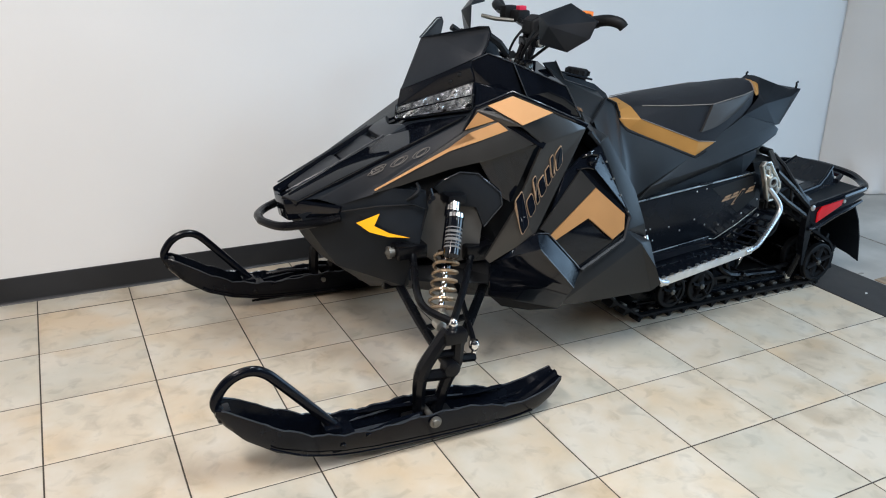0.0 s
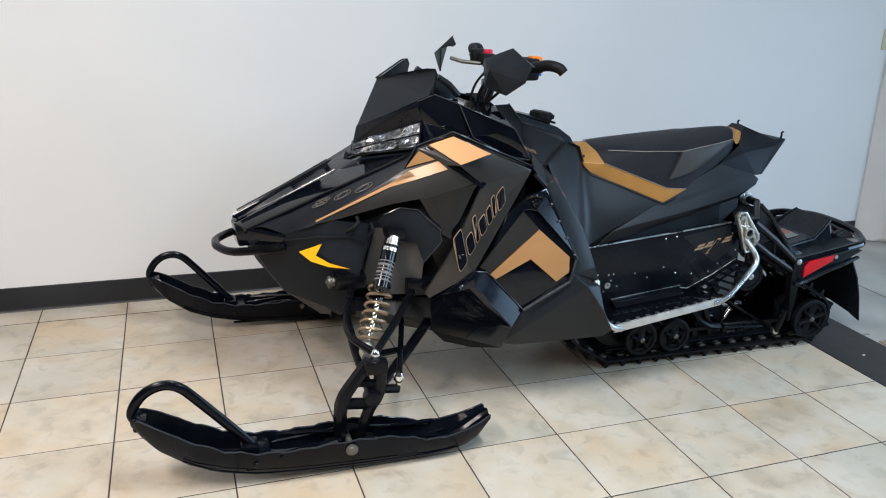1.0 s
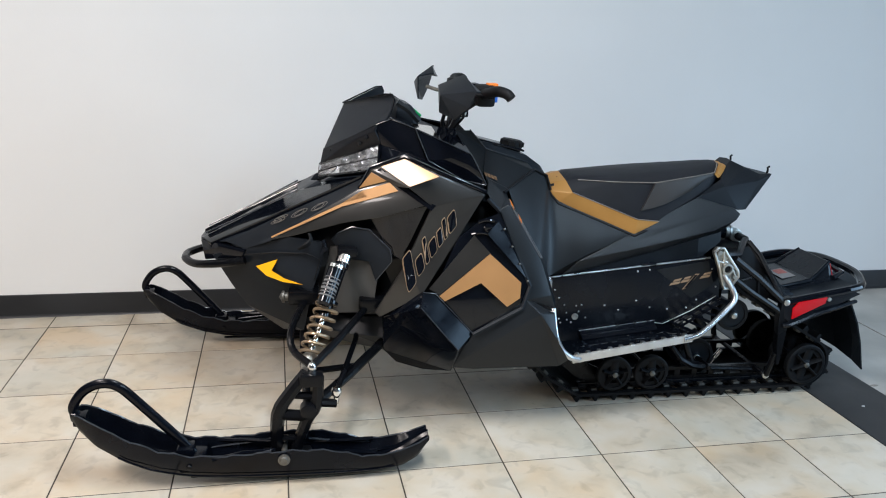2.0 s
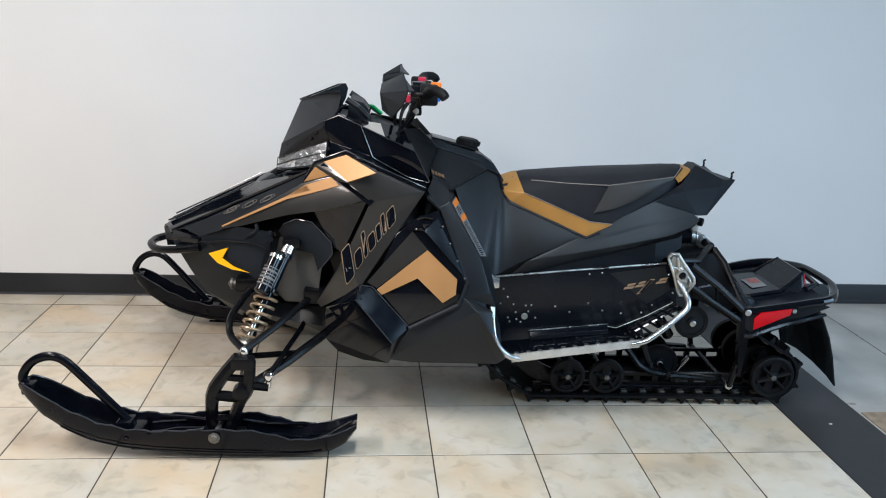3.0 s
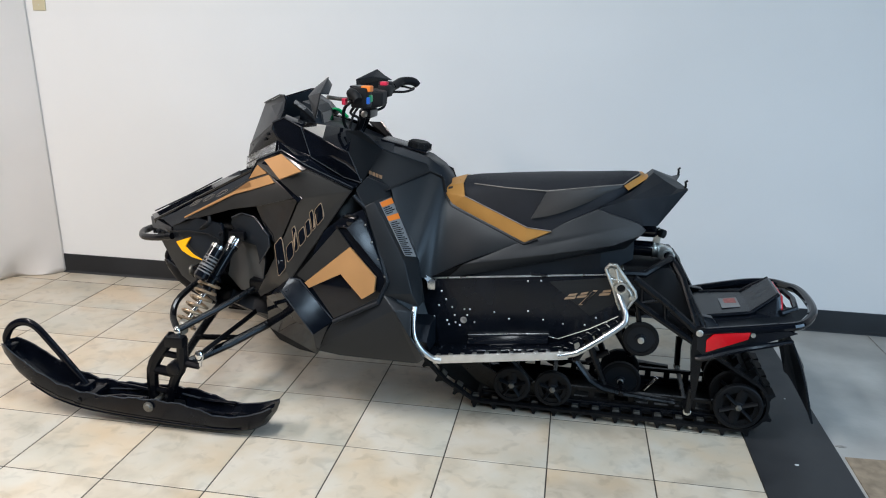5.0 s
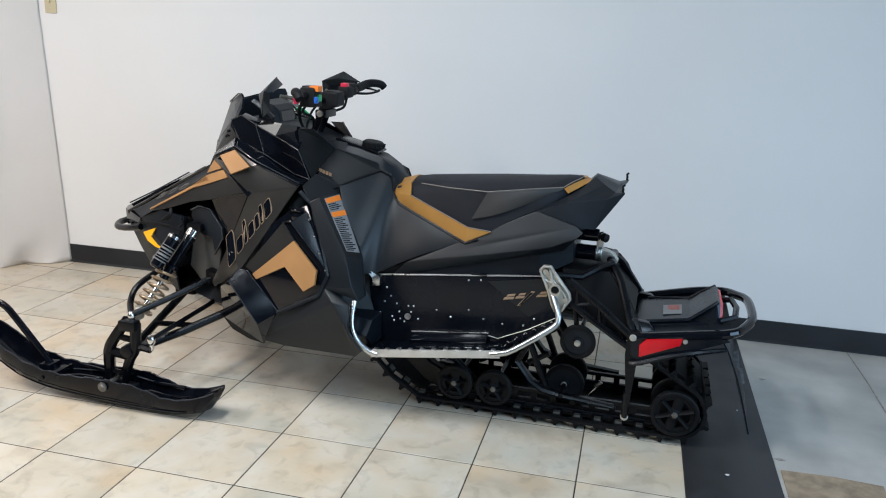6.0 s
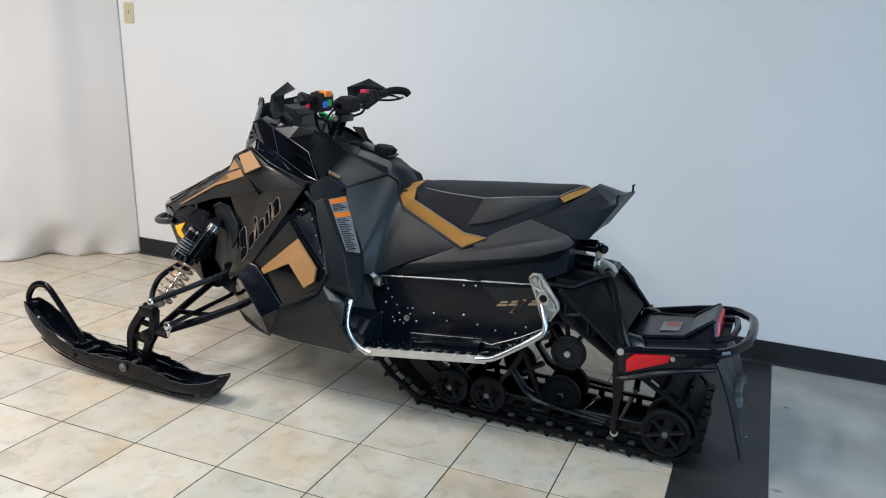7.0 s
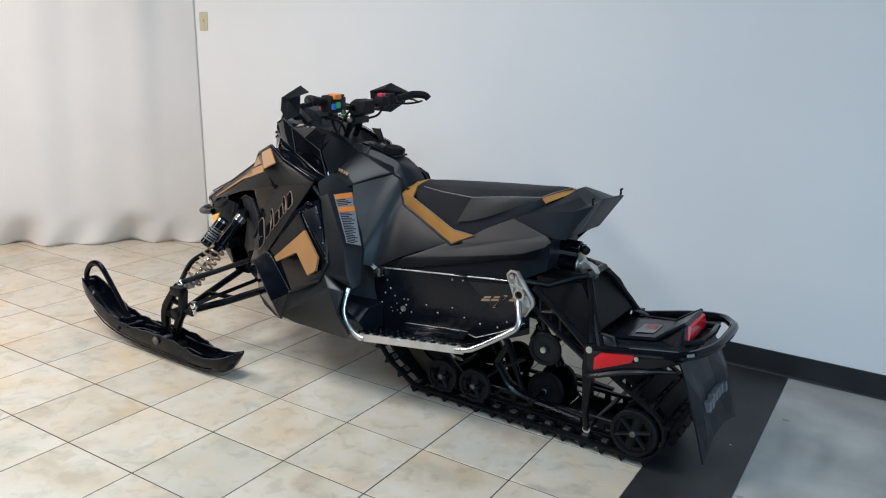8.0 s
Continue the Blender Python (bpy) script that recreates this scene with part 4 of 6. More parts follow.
for side in (-1, 1):
    part("seat_trim", facets(flip([(0.318, 0.0, 0.853), (0.258, 0.0, 0.834), (0.256, -0.062, 0.818), (0.255, -0.103, 0.80), (0.286, -0.124, 0.762), (0.556, -0.19, 0.658), (0.647, -0.188, 0.704), (0.562, -0.190, 0.712), (0.332, -0.137, 0.798), (0.318, -0.088, 0.836)], side),
                             [[0, 1, 2, 9], [2, 3, 8, 9], [3, 4, 8], [4, 5, 7, 8], [5, 6, 7]], 0.012, (0, -side, -0.4), 0.003), GOLD_LEATHER, seat, "gold vinyl trim")
    part("seat_panel", patch(flip([(0.624, -0.174, 0.840), (0.70, -0.168, 0.849), (0.79, -0.151, 0.861), (0.874, -0.113, 0.866)], side),
                             flip([(0.574, -0.187, 0.744), (0.66, -0.184, 0.766), (0.77, -0.160, 0.812), (0.874, -0.115, 0.860)], side), (0, 0.006 * side, 0), 0.012, 22, 10), SEAT_GREY, seat, "grey vinyl side panel")
    # black tube added to draw the shadow line under the gold trim
    part("gap_shadow", tube(flip([(0.252, -0.064, 0.814), (0.251, -0.105, 0.797), (0.283, -0.127, 0.756), (0.42, -0.160, 0.704), (0.555, -0.192, 0.652), (0.600, -0.193, 0.674)], side), 0.0038, 6), RUBBER, seat, "black line drawn as the shadow below the trim")
    part("piping", tube(flip([(0.332, -0.138, 0.799), (0.562, -0.191, 0.713), (0.645, -0.189, 0.705)], side), 0.0018, 6), PALE_PRINT, seat, "pale stitched piping")
    part("piping", tube(flip([(0.36, -0.098, 0.838), (0.48, -0.144, 0.839), (0.624, -0.173, 0.842), (0.79, -0.149, 0.863), (0.876, -0.110, 0.868)], side), 0.0018, 6), PALE_PRINT, seat, "pale stitched piping")
part("seat_trim", patch([(0.880, -0.112, 0.864), (0.906, -0.076, 0.876), (0.931, -0.034, 0.885), (0.938, 0, 0.886), (0.931, 0.034, 0.885), (0.906, 0.076, 0.876), (0.880, 0.112, 0.864)],
                        [(0.895, -0.111, 0.848), (0.925, -0.078, 0.863), (0.951, -0.042, 0.877), (0.957, 0, 0.880), (0.951, 0.042, 0.877), (0.925, 0.078, 0.863), (0.895, 0.111, 0.848)], (-0.004, 0, -0.003), 0.012, 28, 6), GOLD_LEATHER, seat, "gold vinyl trim")
part("piping", tube([(0.877, -0.113, 0.868), (0.903, -0.076, 0.883), (0.928, -0.034, 0.892), (0.935, 0, 0.893), (0.928, 0.034, 0.892), (0.903, 0.076, 0.883), (0.877, 0.113, 0.868)], 0.0018, 6), PALE_PRINT, seat, "pale stitched piping")
# tail cover: two folded flanks and a dished top between its horns
tail_half = [(0.795, -0.161, 0.787), (0.957, -0.170, 0.744), (1.000, -0.152, 0.742), (1.088, -0.146, 0.872), (1.055, -0.122, 0.867), (1.015, -0.085, 0.885), (0.978, -0.040, 0.903),
             (0.955, -0.046, 0.880), (0.904, -0.116, 0.846), (0.90, -0.158, 0.826), (1.03, -0.160, 0.848)]
tail_spine = [(0.985, 0, 0.906), (0.960, 0, 0.884), (1.02, 0, 0.890), (1.062, 0, 0.873), (0.99, 0, 0.742)]
near = [[0, 9, 1], [1, 9, 10, 2], [2, 10, 3], [0, 8, 9], [9, 8, 7], [9, 7, 6, 5], [9, 5, 4, 10], [10, 4, 3], [6, 22, 24, 5], [5, 24, 25, 4], [4, 25, 3], [3, 25, 26, 2], [7, 23, 22, 6]]
far = [[i + 11 if i < 11 else i for i in reversed(f)] for f in near]
tail = part("tail_cover", facets(tail_half + [(x, -y, z) for x, y, z in tail_half] + tail_spine, near + far, 0.003, (0, 0, -1), 0.006), MATTE, SLED)
for side in (-1, 1):
    part("peg", tube([(1.078, 0.128 * side, 0.862), (1.080, 0.13 * side, 0.882), (1.078, 0.13 * side, 0.892), (1.085, 0.131 * side, 0.897)], 0.004, 8), RUBBER, tail)

# tunnel and running boards
tunnel = part("tunnel", merged(*[profile_solid([(0.20, 0.50), (0.853, 0.568), (0.90, 0.552), (0.912, 0.385), (0.74, 0.306), (0.22, 0.244)], y, y - 0.006 * s, 0.001) for y, s in ((-0.205, -1), (0.205, 1))],
                               plate([(0.20, -0.204, 0.50), (0.853, -0.204, 0.568), (0.853, 0.204, 0.568), (0.20, 0.204, 0.50)], 0.005, (0, 0, -1), 0.001)), SATIN, SLED, "black tunnel sides")
for side in (-1, 1):
    board = part("running_board", facets(flip([(0.225, -0.205, 0.252), (0.74, -0.205, 0.312), (0.74, -0.352, 0.33), (0.285, -0.385, 0.283), (0.232, -0.385, 0.278)], side), [[0, 1, 2, 3, 4]], 0.006, (0, 0, -1), 0.001), GLOSS, SLED)
    part("front_hoop", tube(flip([(0.210, -0.372, 0.452), (0.210, -0.394, 0.41), (0.217, -0.410, 0.362), (0.240, -0.408, 0.316), (0.276, -0.403, 0.286), (0.31, -0.402, 0.276)], side), 0.0105, 12, 4), STEEL, board, "bright aluminium hoop")
    part("rear_tube", tube(flip([(0.70, -0.366, 0.322), (0.735, -0.362, 0.328), (0.78, -0.354, 0.346), (0.895, -0.312, 0.422), (0.915, -0.30, 0.45), (0.908, -0.285, 0.48), (0.885, -0.255, 0.522)], side), 0.0105, 12, 4), STEEL, board, "bright aluminium tube")
    part("inner_edge", tube(flip([(0.74, -0.208, 0.316), (0.905, -0.208, 0.415), (0.905, -0.305, 0.425)], side), 0.007, 8), GLOSS, board)

# track and rear suspension
def track_path():
    pts = [(0.40, 0.036), (1.33, 0.036)]
    pts += [(1.33 + 0.093 * math.sin(a), 0.129 - 0.093 * math.cos(a)) for a in np.linspace(0.2, 2.5, 12)]
    pts += [(1.0, 0.43), (0.88, 0.45), (0.33, 0.42)]
    pts += [(0.25 + 0.09 * math.cos(a), 0.32 + 0.09 * math.sin(a)) for a in np.linspace(1.6, 3.7, 8)] + [(0.215, 0.18), (0.28, 0.11)]
    return [Vector((x, 0, z)) for x, z in pts]
def belt():
    """The closed belt: three bands, joined by bars between the windows along each edge."""
    path = track_path()
    n = len(path)
    bands = []
    for y0, y1 in ((-0.19, -0.168), (-0.128, 0.128), (0.168, 0.19)):
        rings = []
        for i, p in enumerate(path):
            d = (path[(i + 1) % n] - path[i - 1]).normalized()
            o = p + Vector((d.z, 0, -d.x)) * 0.010
            rings.append([(p.x, y0, p.z), (p.x, y1, p.z), (o.x, y1, o.z), (o.x, y0, o.z)])
        bands.append(loft(rings + [rings[0]], caps=False))
    for p, d in along(path, 0.0725):
        out = Vector((d.z, 0, -d.x))
        for y in (-0.148, 0.148):
            bands.append(loft([[tuple(p + d * a + out * h + Vector((0, y + b, 0))) for a, h in ((-0.019, 0.0), (0.019, 0.0), (0.019, 0.010), (-0.019, 0.010))] for b in (-0.021, 0.021)]))
    return merged(*bands)


def along(path, step):
    """Places and directions at even steps round a closed path."""
    pts = path + [path[0]]
    run = [0.0]
    for a, b in zip(pts, pts[1:]):
        run.append(run[-1] + (b - a).length)
    count = int(run[-1] / step)
    for k in range(count):
        s = k * run[-1] / count
        i = max(j for j in range(len(run)) if run[j] <= s)
        i = min(i, len(pts) - 2)
        yield pts[i].lerp(pts[i + 1], (s - run[i]) / max(run[i + 1] - run[i], 1e-6)), (pts[i + 1] - pts[i]).normalized()


track = part("track", belt(), RUBBER, SLED, "black rubber track", False)


def lug_mesh():
    bars = []
    for y0, y1, h in ((-0.188, -0.125, 0.022), (-0.115, -0.04, 0.019), (-0.03, 0.03, 0.022), (0.04, 0.115, 0.019), (0.125, 0.188, 0.022)):
        bars.append(loft([[(-0.010, y0, 0), (0.010, y0, 0), (0.010, y1, 0), (-0.010, y1, 0)], [(-0.0045, y0 + 0.004, h), (0.0045, y0 + 0.004, h), (0.0045, y1 - 0.004, h), (-0.0045, y1 - 0.004, h)]]))
    bars.append(box(-0.012, 0.012, -0.19, 0.19, -0.002, 0.004))
    for y in (-0.156, -0.078, 0.0, 0.078, 0.156):
        bars.append(box(-0.004, 0.004, y - 0.012, y + 0.012, 0.002, 0.022, 0.002))
    bm = merged(*bars)
    me = bpy.data.meshes.new("lug")
    bmesh.ops.recalc_face_normals(bm, faces=bm.faces)
    bm.to_mesh(me)
    bm.free()
    me.materials.append(RUBBER)
    return me


def clip_mesh():
    bm = box(-0.012, 0.012, -0.011, 0.011, -0.002, 0.008, 0.002)
    me = bpy.data.meshes.new("guide_clip")
    bm.to_mesh(me)
    bm.free()
    me.materials.append(DULL_ZINC)
    return me


LUG, CLIP = lug_mesh(), clip_mesh()
for p, d in along(track_path(), 0.0725):
    out = Vector((d.z, 0, -d.x))
    turn = Matrix((d, Vector((0, 1, 0)), out)).transposed().to_4x4()
    ob = new("lug", LUG)
    ob.parent = track
    ob.matrix_local = Matrix.Translation(p + out * 0.011) @ turn
    for y in (-0.15, 0.15):
        ob = new("guide_clip", CLIP)
        ob.parent = track
        ob.matrix_local = Matrix.Translation(p + Vector((0, y, 0))) @ Matrix((d, Vector((0, -1, 0)), -out)).transposed().to_4x4()


def wheel(x, y, z, r, width, side, spokes=5, solid=False):
    """An idler wheel: rubber tyre, spoked disc, hub and bolt."""
    w = part("wheel", lathe((x, y - width / 2 * side, z), (0, side, 0), [(0, r - 0.014), (0, r - 0.004), (0.003, r), (width - 0.003, r), (width, r - 0.004), (width, r - 0.014), (0, r - 0.014)], 32), RUBBER, SLED)
    part("hub", lathe((x, y - 0.004 * side, z), (0, side, 0), [(0, 0.018), (0.014, 0.018), (0.016, 0.012), (0.017, 0.0)], 16), MATTE, w)
    if solid:
        part("disc", lathe((x, y, z), (0, side, 0), [(0, 0.0), (0, r - 0.012), (0.004, r - 0.012), (0.004, 0.0)], 32), MATTE, w)
    else:
        part("rim", lathe((x, y - 0.004 * side, z), (0, side, 0), [(0, r - 0.030), (0, r - 0.012), (0.01, r - 0.012), (0.01, r - 0.030), (0, r - 0.030)], 32), RUBBER, w)
        for k in range(spokes):
            a = 2 * math.pi * k / spokes + 0.3
            c, s = math.cos(a), math.sin(a)
            part("spoke", tube([(x + 0.012 * c, y + 0.002 * side, z + 0.012 * s), (x + (r - 0.018) * c, y + 0.002 * side, z + (r - 0.018) * s)], [0.017, 0.019], 8, 0, 0.35), RUBBER, w)
        part("boss", lathe((x, y - 0.002 * side, z), (0, side, 0), [(0, 0.024), (0.008, 0.024), (0.010, 0.020), (0.010, 0.016)], 20), RUBBER, w)
    part("bolt", lathe((x, y + 0.012 * side, z), (0, side, 0), [(0, 0.011), (0.007, 0.011), (0.009, 0.007), (0.009, 0)], 6 if not solid else 18), DULL_ZINC if not solid else CAST, w, "zinc bolt")
    return w


for side in (-1, 1):
    wheel(0.537, 0.182 * side, 0.114, 0.068, 0.022, side)
    wheel(0.686, 0.182 * side, 0.114, 0.068, 0.022, side)
    wheel(1.328, 0.19 * side, 0.125, 0.083, 0.026, side, 6)
    wheel(1.328, 0.08 * side, 0.125, 0.083, 0.026, side, 6)
    wheel(0.93, 0.06 * side, 0.118, 0.074, 0.024, side, 5, True)
    wheel(0.978, 0.2 * side, 0.345, 0.062, 0.018, side, 5, True)
    y0, y1 = 0.112 * side, 0.126 * side
    rail = [profile_solid([(0.30, 0.225), (0.325, 0.155), (0.40, 0.085), (0.47, 0.05), (0.56, 0.05), (0.56, 0.10), (0.52, 0.10), (0.42, 0.15), (0.335, 0.235)], y0, y1, 0.002),
            profile_solid([(0.55, 0.05), (1.27, 0.05), (1.27, 0.066), (0.55, 0.066)], y0, y1, 0.001), profile_solid([(0.55, 0.090), (1.27, 0.090), (1.27, 0.104), (0.55, 0.102)], y0, y1, 0.001),
            profile_solid([(1.25, 0.05), (1.34, 0.05), (1.40, 0.085), (1.375, 0.135), (1.31, 0.15), (1.25, 0.105)], y0, y1, 0.002)]
    rail += [profile_solid([(x, 0.062), (x + 0.022, 0.062), (x + 0.022, 0.094), (x, 0.094)], y0, y1, 0.001) for x in (0.60 + 0.072 * k for k in range(10))]
    part("slide_rail", merged(*rail), BLACK_STEEL, SLED, "black slotted slide rail")
    part("wear_strip", box(0.42, 1.36, min(0.106 * side, 0.132 * side), max(0.106 * side, 0.132 * side), 0.037, 0.054, 0.002), SATIN, SLED)
    part("front_arm", tube([(0.60, 0.13 * side, 0.105), (0.52, 0.15 * side, 0.2), (0.44, 0.17 * side, 0.33)], 0.014, 10), BLACK_STEEL, SLED)
    part("rear_arm", merged(tube([(0.76, 0.15 * side, 0.22), (0.86, 0.15 * side, 0.125), (1.12, 0.155 * side, 0.098)], [0.02, 0.026, 0.015], 8, 3, 0.5), tube([(0.76, 0.15 * side, 0.22), (0.80, 0.14 * side, 0.30)], 0.014, 8),
                              tube([(0.80, 0.14 * side, 0.215), (0.875, 0.14 * side, 0.262)], 0.011, 8), tube([(0.87, 0.14 * side, 0.13), (0.80, 0.14 * side, 0.30), (0.77, 0.14 * side, 0.34)], 0.013, 8)), BLACK_STEEL, SLED)
    part("support_leg", merged(profile_solid([(1.145, 0.42), (1.18, 0.425), (1.186, 0.36), (1.178, 0.235), (1.172, 0.155), (1.162, 0.155), (1.152, 0.24), (1.142, 0.34)], 0.222 * side, 0.25 * side, 0.004)), BLACK_STEEL, SLED)
    part("lower_link", tube([(1.16, 0.236 * side, 0.20), (1.16, 0.2 * side, 0.09)], 0.012, 8), BLACK_STEEL, SLED)
    part("bolt", lathe((1.16, 0.195 * side, 0.088), (0, side, 0), [(0, 0.014), (0.008, 0.014), (0.011, 0.010), (0.012, 0)], 12), CAST, SLED, "zinc bolt")
    part("bolt", lathe((1.163, 0.248 * side, 0.405), (0, side, 0), [(0, 0.012), (0.006, 0.012), (0.008, 0.008), (0.008, 0)], 12), CAST, SLED, "zinc bolt")
    # swing frame between tunnel and rack
    part("swing_frame", merged(tube([(0.935, 0.235 * side, 0.575), (1.04, 0.235 * side, 0.50), (1.155, 0.238 * side, 0.405)], 0.013, 8), tube([(0.94, 0.235 * side, 0.50), (1.02, 0.235 * side, 0.445), (1.15, 0.238 * side, 0.365)], 0.012, 8),
                                tube([(0.965, 0.235 * side, 0.56), (0.965, 0.235 * side, 0.49)], 0.007, 6), tube([(0.965, 0.235 * side, 0.49), (1.03, 0.235 * side, 0.505)], 0.007, 6), tube([(1.04, 0.235 * side, 0.50), (1.05, 0.235 * side, 0.425)], 0.007, 6),
                                tube([(0.88, 0.225 * side, 0.585), (0.97, 0.2 * side, 0.58), (1.03, 0.12 * side, 0.60), (1.062, 0.08 * side, 0.605)], 0.012, 8)), BLACK_STEEL, SLED)
    part("upright", tube([(1.075, 0.085 * side, 0.598), (1.105, 0.125 * side, 0.555), (1.16, 0.225 * side, 0.41)], 0.0125, 8, 0, 0.7), BLACK_STEEL, SLED)
    part("rear_stay", tube([(1.062, 0.06 * side, 0.605), (1.09, 0.10 * side, 0.57), (1.14, 0.165 * side, 0.48), (1.182, 0.21 * side, 0.405)], 0.013, 8), BLACK_STEEL, SLED)
    part("idler_hanger", tube([(0.978, 0.185 * side, 0.345), (0.965, 0.19 * side, 0.42), (0.955, 0.2 * side, 0.47)], 0.009, 8), BLACK_STEEL, SLED)
part("axle", rod((1.328, -0.19, 0.125), (1.328, 0.19, 0.125), 0.011), BLACK_STEEL, SLED)
for x, z in ((0.537, 0.114), (0.686, 0.114), (0.93, 0.118), (0.978, 0.345), (1.16, 0.088)):
    part("axle", rod((x, -0.18, z), (x, 0.18, z), 0.009), BLACK_STEEL, SLED)
part("shock_shaft", rod((1.015, -0.03, 0.062), (1.063, -0.03, 0.130), 0.010), CHROME, SLED, "bright shock shaft")
part("shock_body", rod((0.87, -0.03, 0.37), (0.97, -0.03, 0.215), 0.022), BLACK_STEEL, SLED)
part("cross_bar", rod((1.062, -0.085, 0.604), (1.062, 0.085, 0.604), 0.015), BLACK_STEEL, SLED)
rshock = part("rear_shock", lathe((0.875, -0.02, 0.624), (1, 0, 0), [(0, 0.018), (0.01, 0.0275), (0.125, 0.0275), (0.13, 0.022)], 20), GLOSS, SLED, "gloss black rear shock")
for x in (0.905, 1.000):
    part("collar", lathe((x, -0.02, 0.624), (1, 0, 0), [(0, 0.026), (0.0, 0.030), (0.005, 0.031), (0.007, 0.029), (0.016, 0.029), (0.018, 0.031), (0.023, 0.030), (0.023, 0.026)], 20), CAST, rshock, "bright collar")
part("shock_eye", merged(profile_solid([(1.018, 0.600), (1.018, 0.645), (1.045, 0.638), (1.068, 0.628), (1.082, 0.606), (1.074, 0.585), (1.05, 0.578)], -0.036, -0.006, 0.005),
                         lathe((1.055, -0.036, 0.607), (0, -1, 0), [(-0.002, 0.021), (0.004, 0.020), (0.004, 0.015), (-0.003, 0.014)], 18)), CAST, rshock, "cast aluminium shock eye")
part("eye_bolt", lathe((1.055, -0.034, 0.607), (0, -1, 0), [(0, 0.0135), (0.004, 0.013), (0.005, 0)], 14), RUBBER, rshock)
part("reservoir_strap", profile_solid([(1.005, 0.630), (1.000, 0.668), (1.008, 0.700), (1.022, 0.702), (1.026, 0.67), (1.024, 0.64)], -0.032, -0.008, 0.003), CAST, rshock, "cast aluminium strap")
part("shock_reservoir", lathe((0.90, -0.02, 0.689), (1, 0, 0), [(0, 0.018), (0.01, 0.0225), (0.105, 0.0225), (0.108, 0.020)], 20), GLOSS, rshock, "black reservoir")
part("adjuster_knob", lathe((1.012, -0.022, 0.688), (0.8, -0.6, -0.1), [(0, 0.016), (0.006, 0.016), (0.007, 0.011), (0.013, 0.011), (0.014, 0.0155), (0.030, 0.0155), (0.032, 0.012), (0.032, 0)], 14), RUBBER, rshock)
part("under_tail", loft([[(0.60, -0.13, 0.60), (0.60, 0.13, 0.60), (0.60, 0.13, 0.67), (0.60, -0.13, 0.67)], [(0.84, -0.12, 0.675), (0.84, 0.12, 0.675), (0.84, 0.13, 0.77), (0.84, -0.13, 0.77)], [(0.99, -0.09, 0.735), (0.99, 0.09, 0.735), (0.99, 0.13, 0.79), (0.99, -0.13, 0.79)]]), MATTE, SLED, smooth=False)
part("inner_guard", facets([(0.90, -0.15, 0.59), (1.06, -0.12, 0.585), (1.16, -0.15, 0.45), (1.14, -0.16, 0.36), (0.95, -0.17, 0.45), (0.90, 0.15, 0.59), (1.06, 0.12, 0.585), (1.16, 0.15, 0.45), (1.14, 0.16, 0.36), (0.95, 0.17, 0.45)],
                           [[0, 1, 6, 5], [1, 2, 7, 6], [0, 4, 3, 2, 1], [5, 6, 7, 8, 9]], 0.004, (0, 0, -1), 0.0), RUBBER, SLED)

# rear rack, tail light, bumper, flap
rack = part("rack", facets([(1.165, -0.232, 0.392), (1.46, -0.235, 0.438), (1.46, 0.235, 0.438), (1.165, 0.225, 0.392), (1.155, -0.215, 0.404), (1.48, -0.21, 0.449), (1.48, 0.21, 0.449), (1.155, 0.205, 0.404)],
                           [[0, 1, 5, 4], [4, 5, 6, 7], [2, 3, 7, 6], [1, 2, 6, 5], [0, 4, 7, 3]], 0.012, (0, 0, -1), 0.006), MATTE, SLED)
part("tail_housing", loft([[(1.16, -0.17, 0.400), (1.16, 0.17, 0.400), (1.16, 0.15, 0.420), (1.16, -0.15, 0.420)], [(1.24, -0.15, 0.412), (1.24, 0.15, 0.412), (1.24, 0.12, 0.434), (1.24, -0.12, 0.434)],
                                 [(1.345, -0.13, 0.432), (1.345, 0.13, 0.432), (1.345, 0.105, 0.449), (1.345, -0.105, 0.449)], [(1.425, -0.125, 0.438), (1.425, 0.125, 0.438), (1.425, 0.095, 0.516), (1.425, -0.095, 0.516)], [(1.442, -0.12, 0.44), (1.442, 0.12, 0.44), (1.437, 0.09, 0.512), (1.437, -0.09, 0.512)]]), SATIN, rack, smooth=False)
part("caution_plate", plate([(1.255, -0.07, 0.4405), (1.318, -0.06, 0.4475), (1.318, 0.04, 0.4475), (1.255, 0.03, 0.4405)], 0.0016, (0, 0, -1), 0.0), LABEL, rack, "silver caution label", False)
part("caution_print", plate([(1.27, -0.02, 0.4435), (1.31, -0.02, 0.4480), (1.31, 0.03, 0.4480), (1.27, 0.025, 0.4435)], 0.0016, (0, 0, -1), 0.0), FADED_RED, rack, "faded red print", False)
for side in (-1, 1):
    part("rack_foot", facets(flip([(1.15, -0.20, 0.40), (1.235, -0.19, 0.412), (1.21, -0.175, 0.435), (1.165, -0.175, 0.440)], side), [[0, 1, 2, 3]], 0.03, (0, -side, 0), 0.004), SATIN, rack)
part("tail_light", loft([[(1.439, -0.112, 0.452), (1.439, 0.112, 0.452), (1.436, 0.088, 0.508), (1.436, -0.088, 0.508)], [(1.45, -0.105, 0.456), (1.45, 0.105, 0.456), (1.447, 0.082, 0.504), (1.447, -0.082, 0.504)]]), RED, rack, "red tail light lens", False)
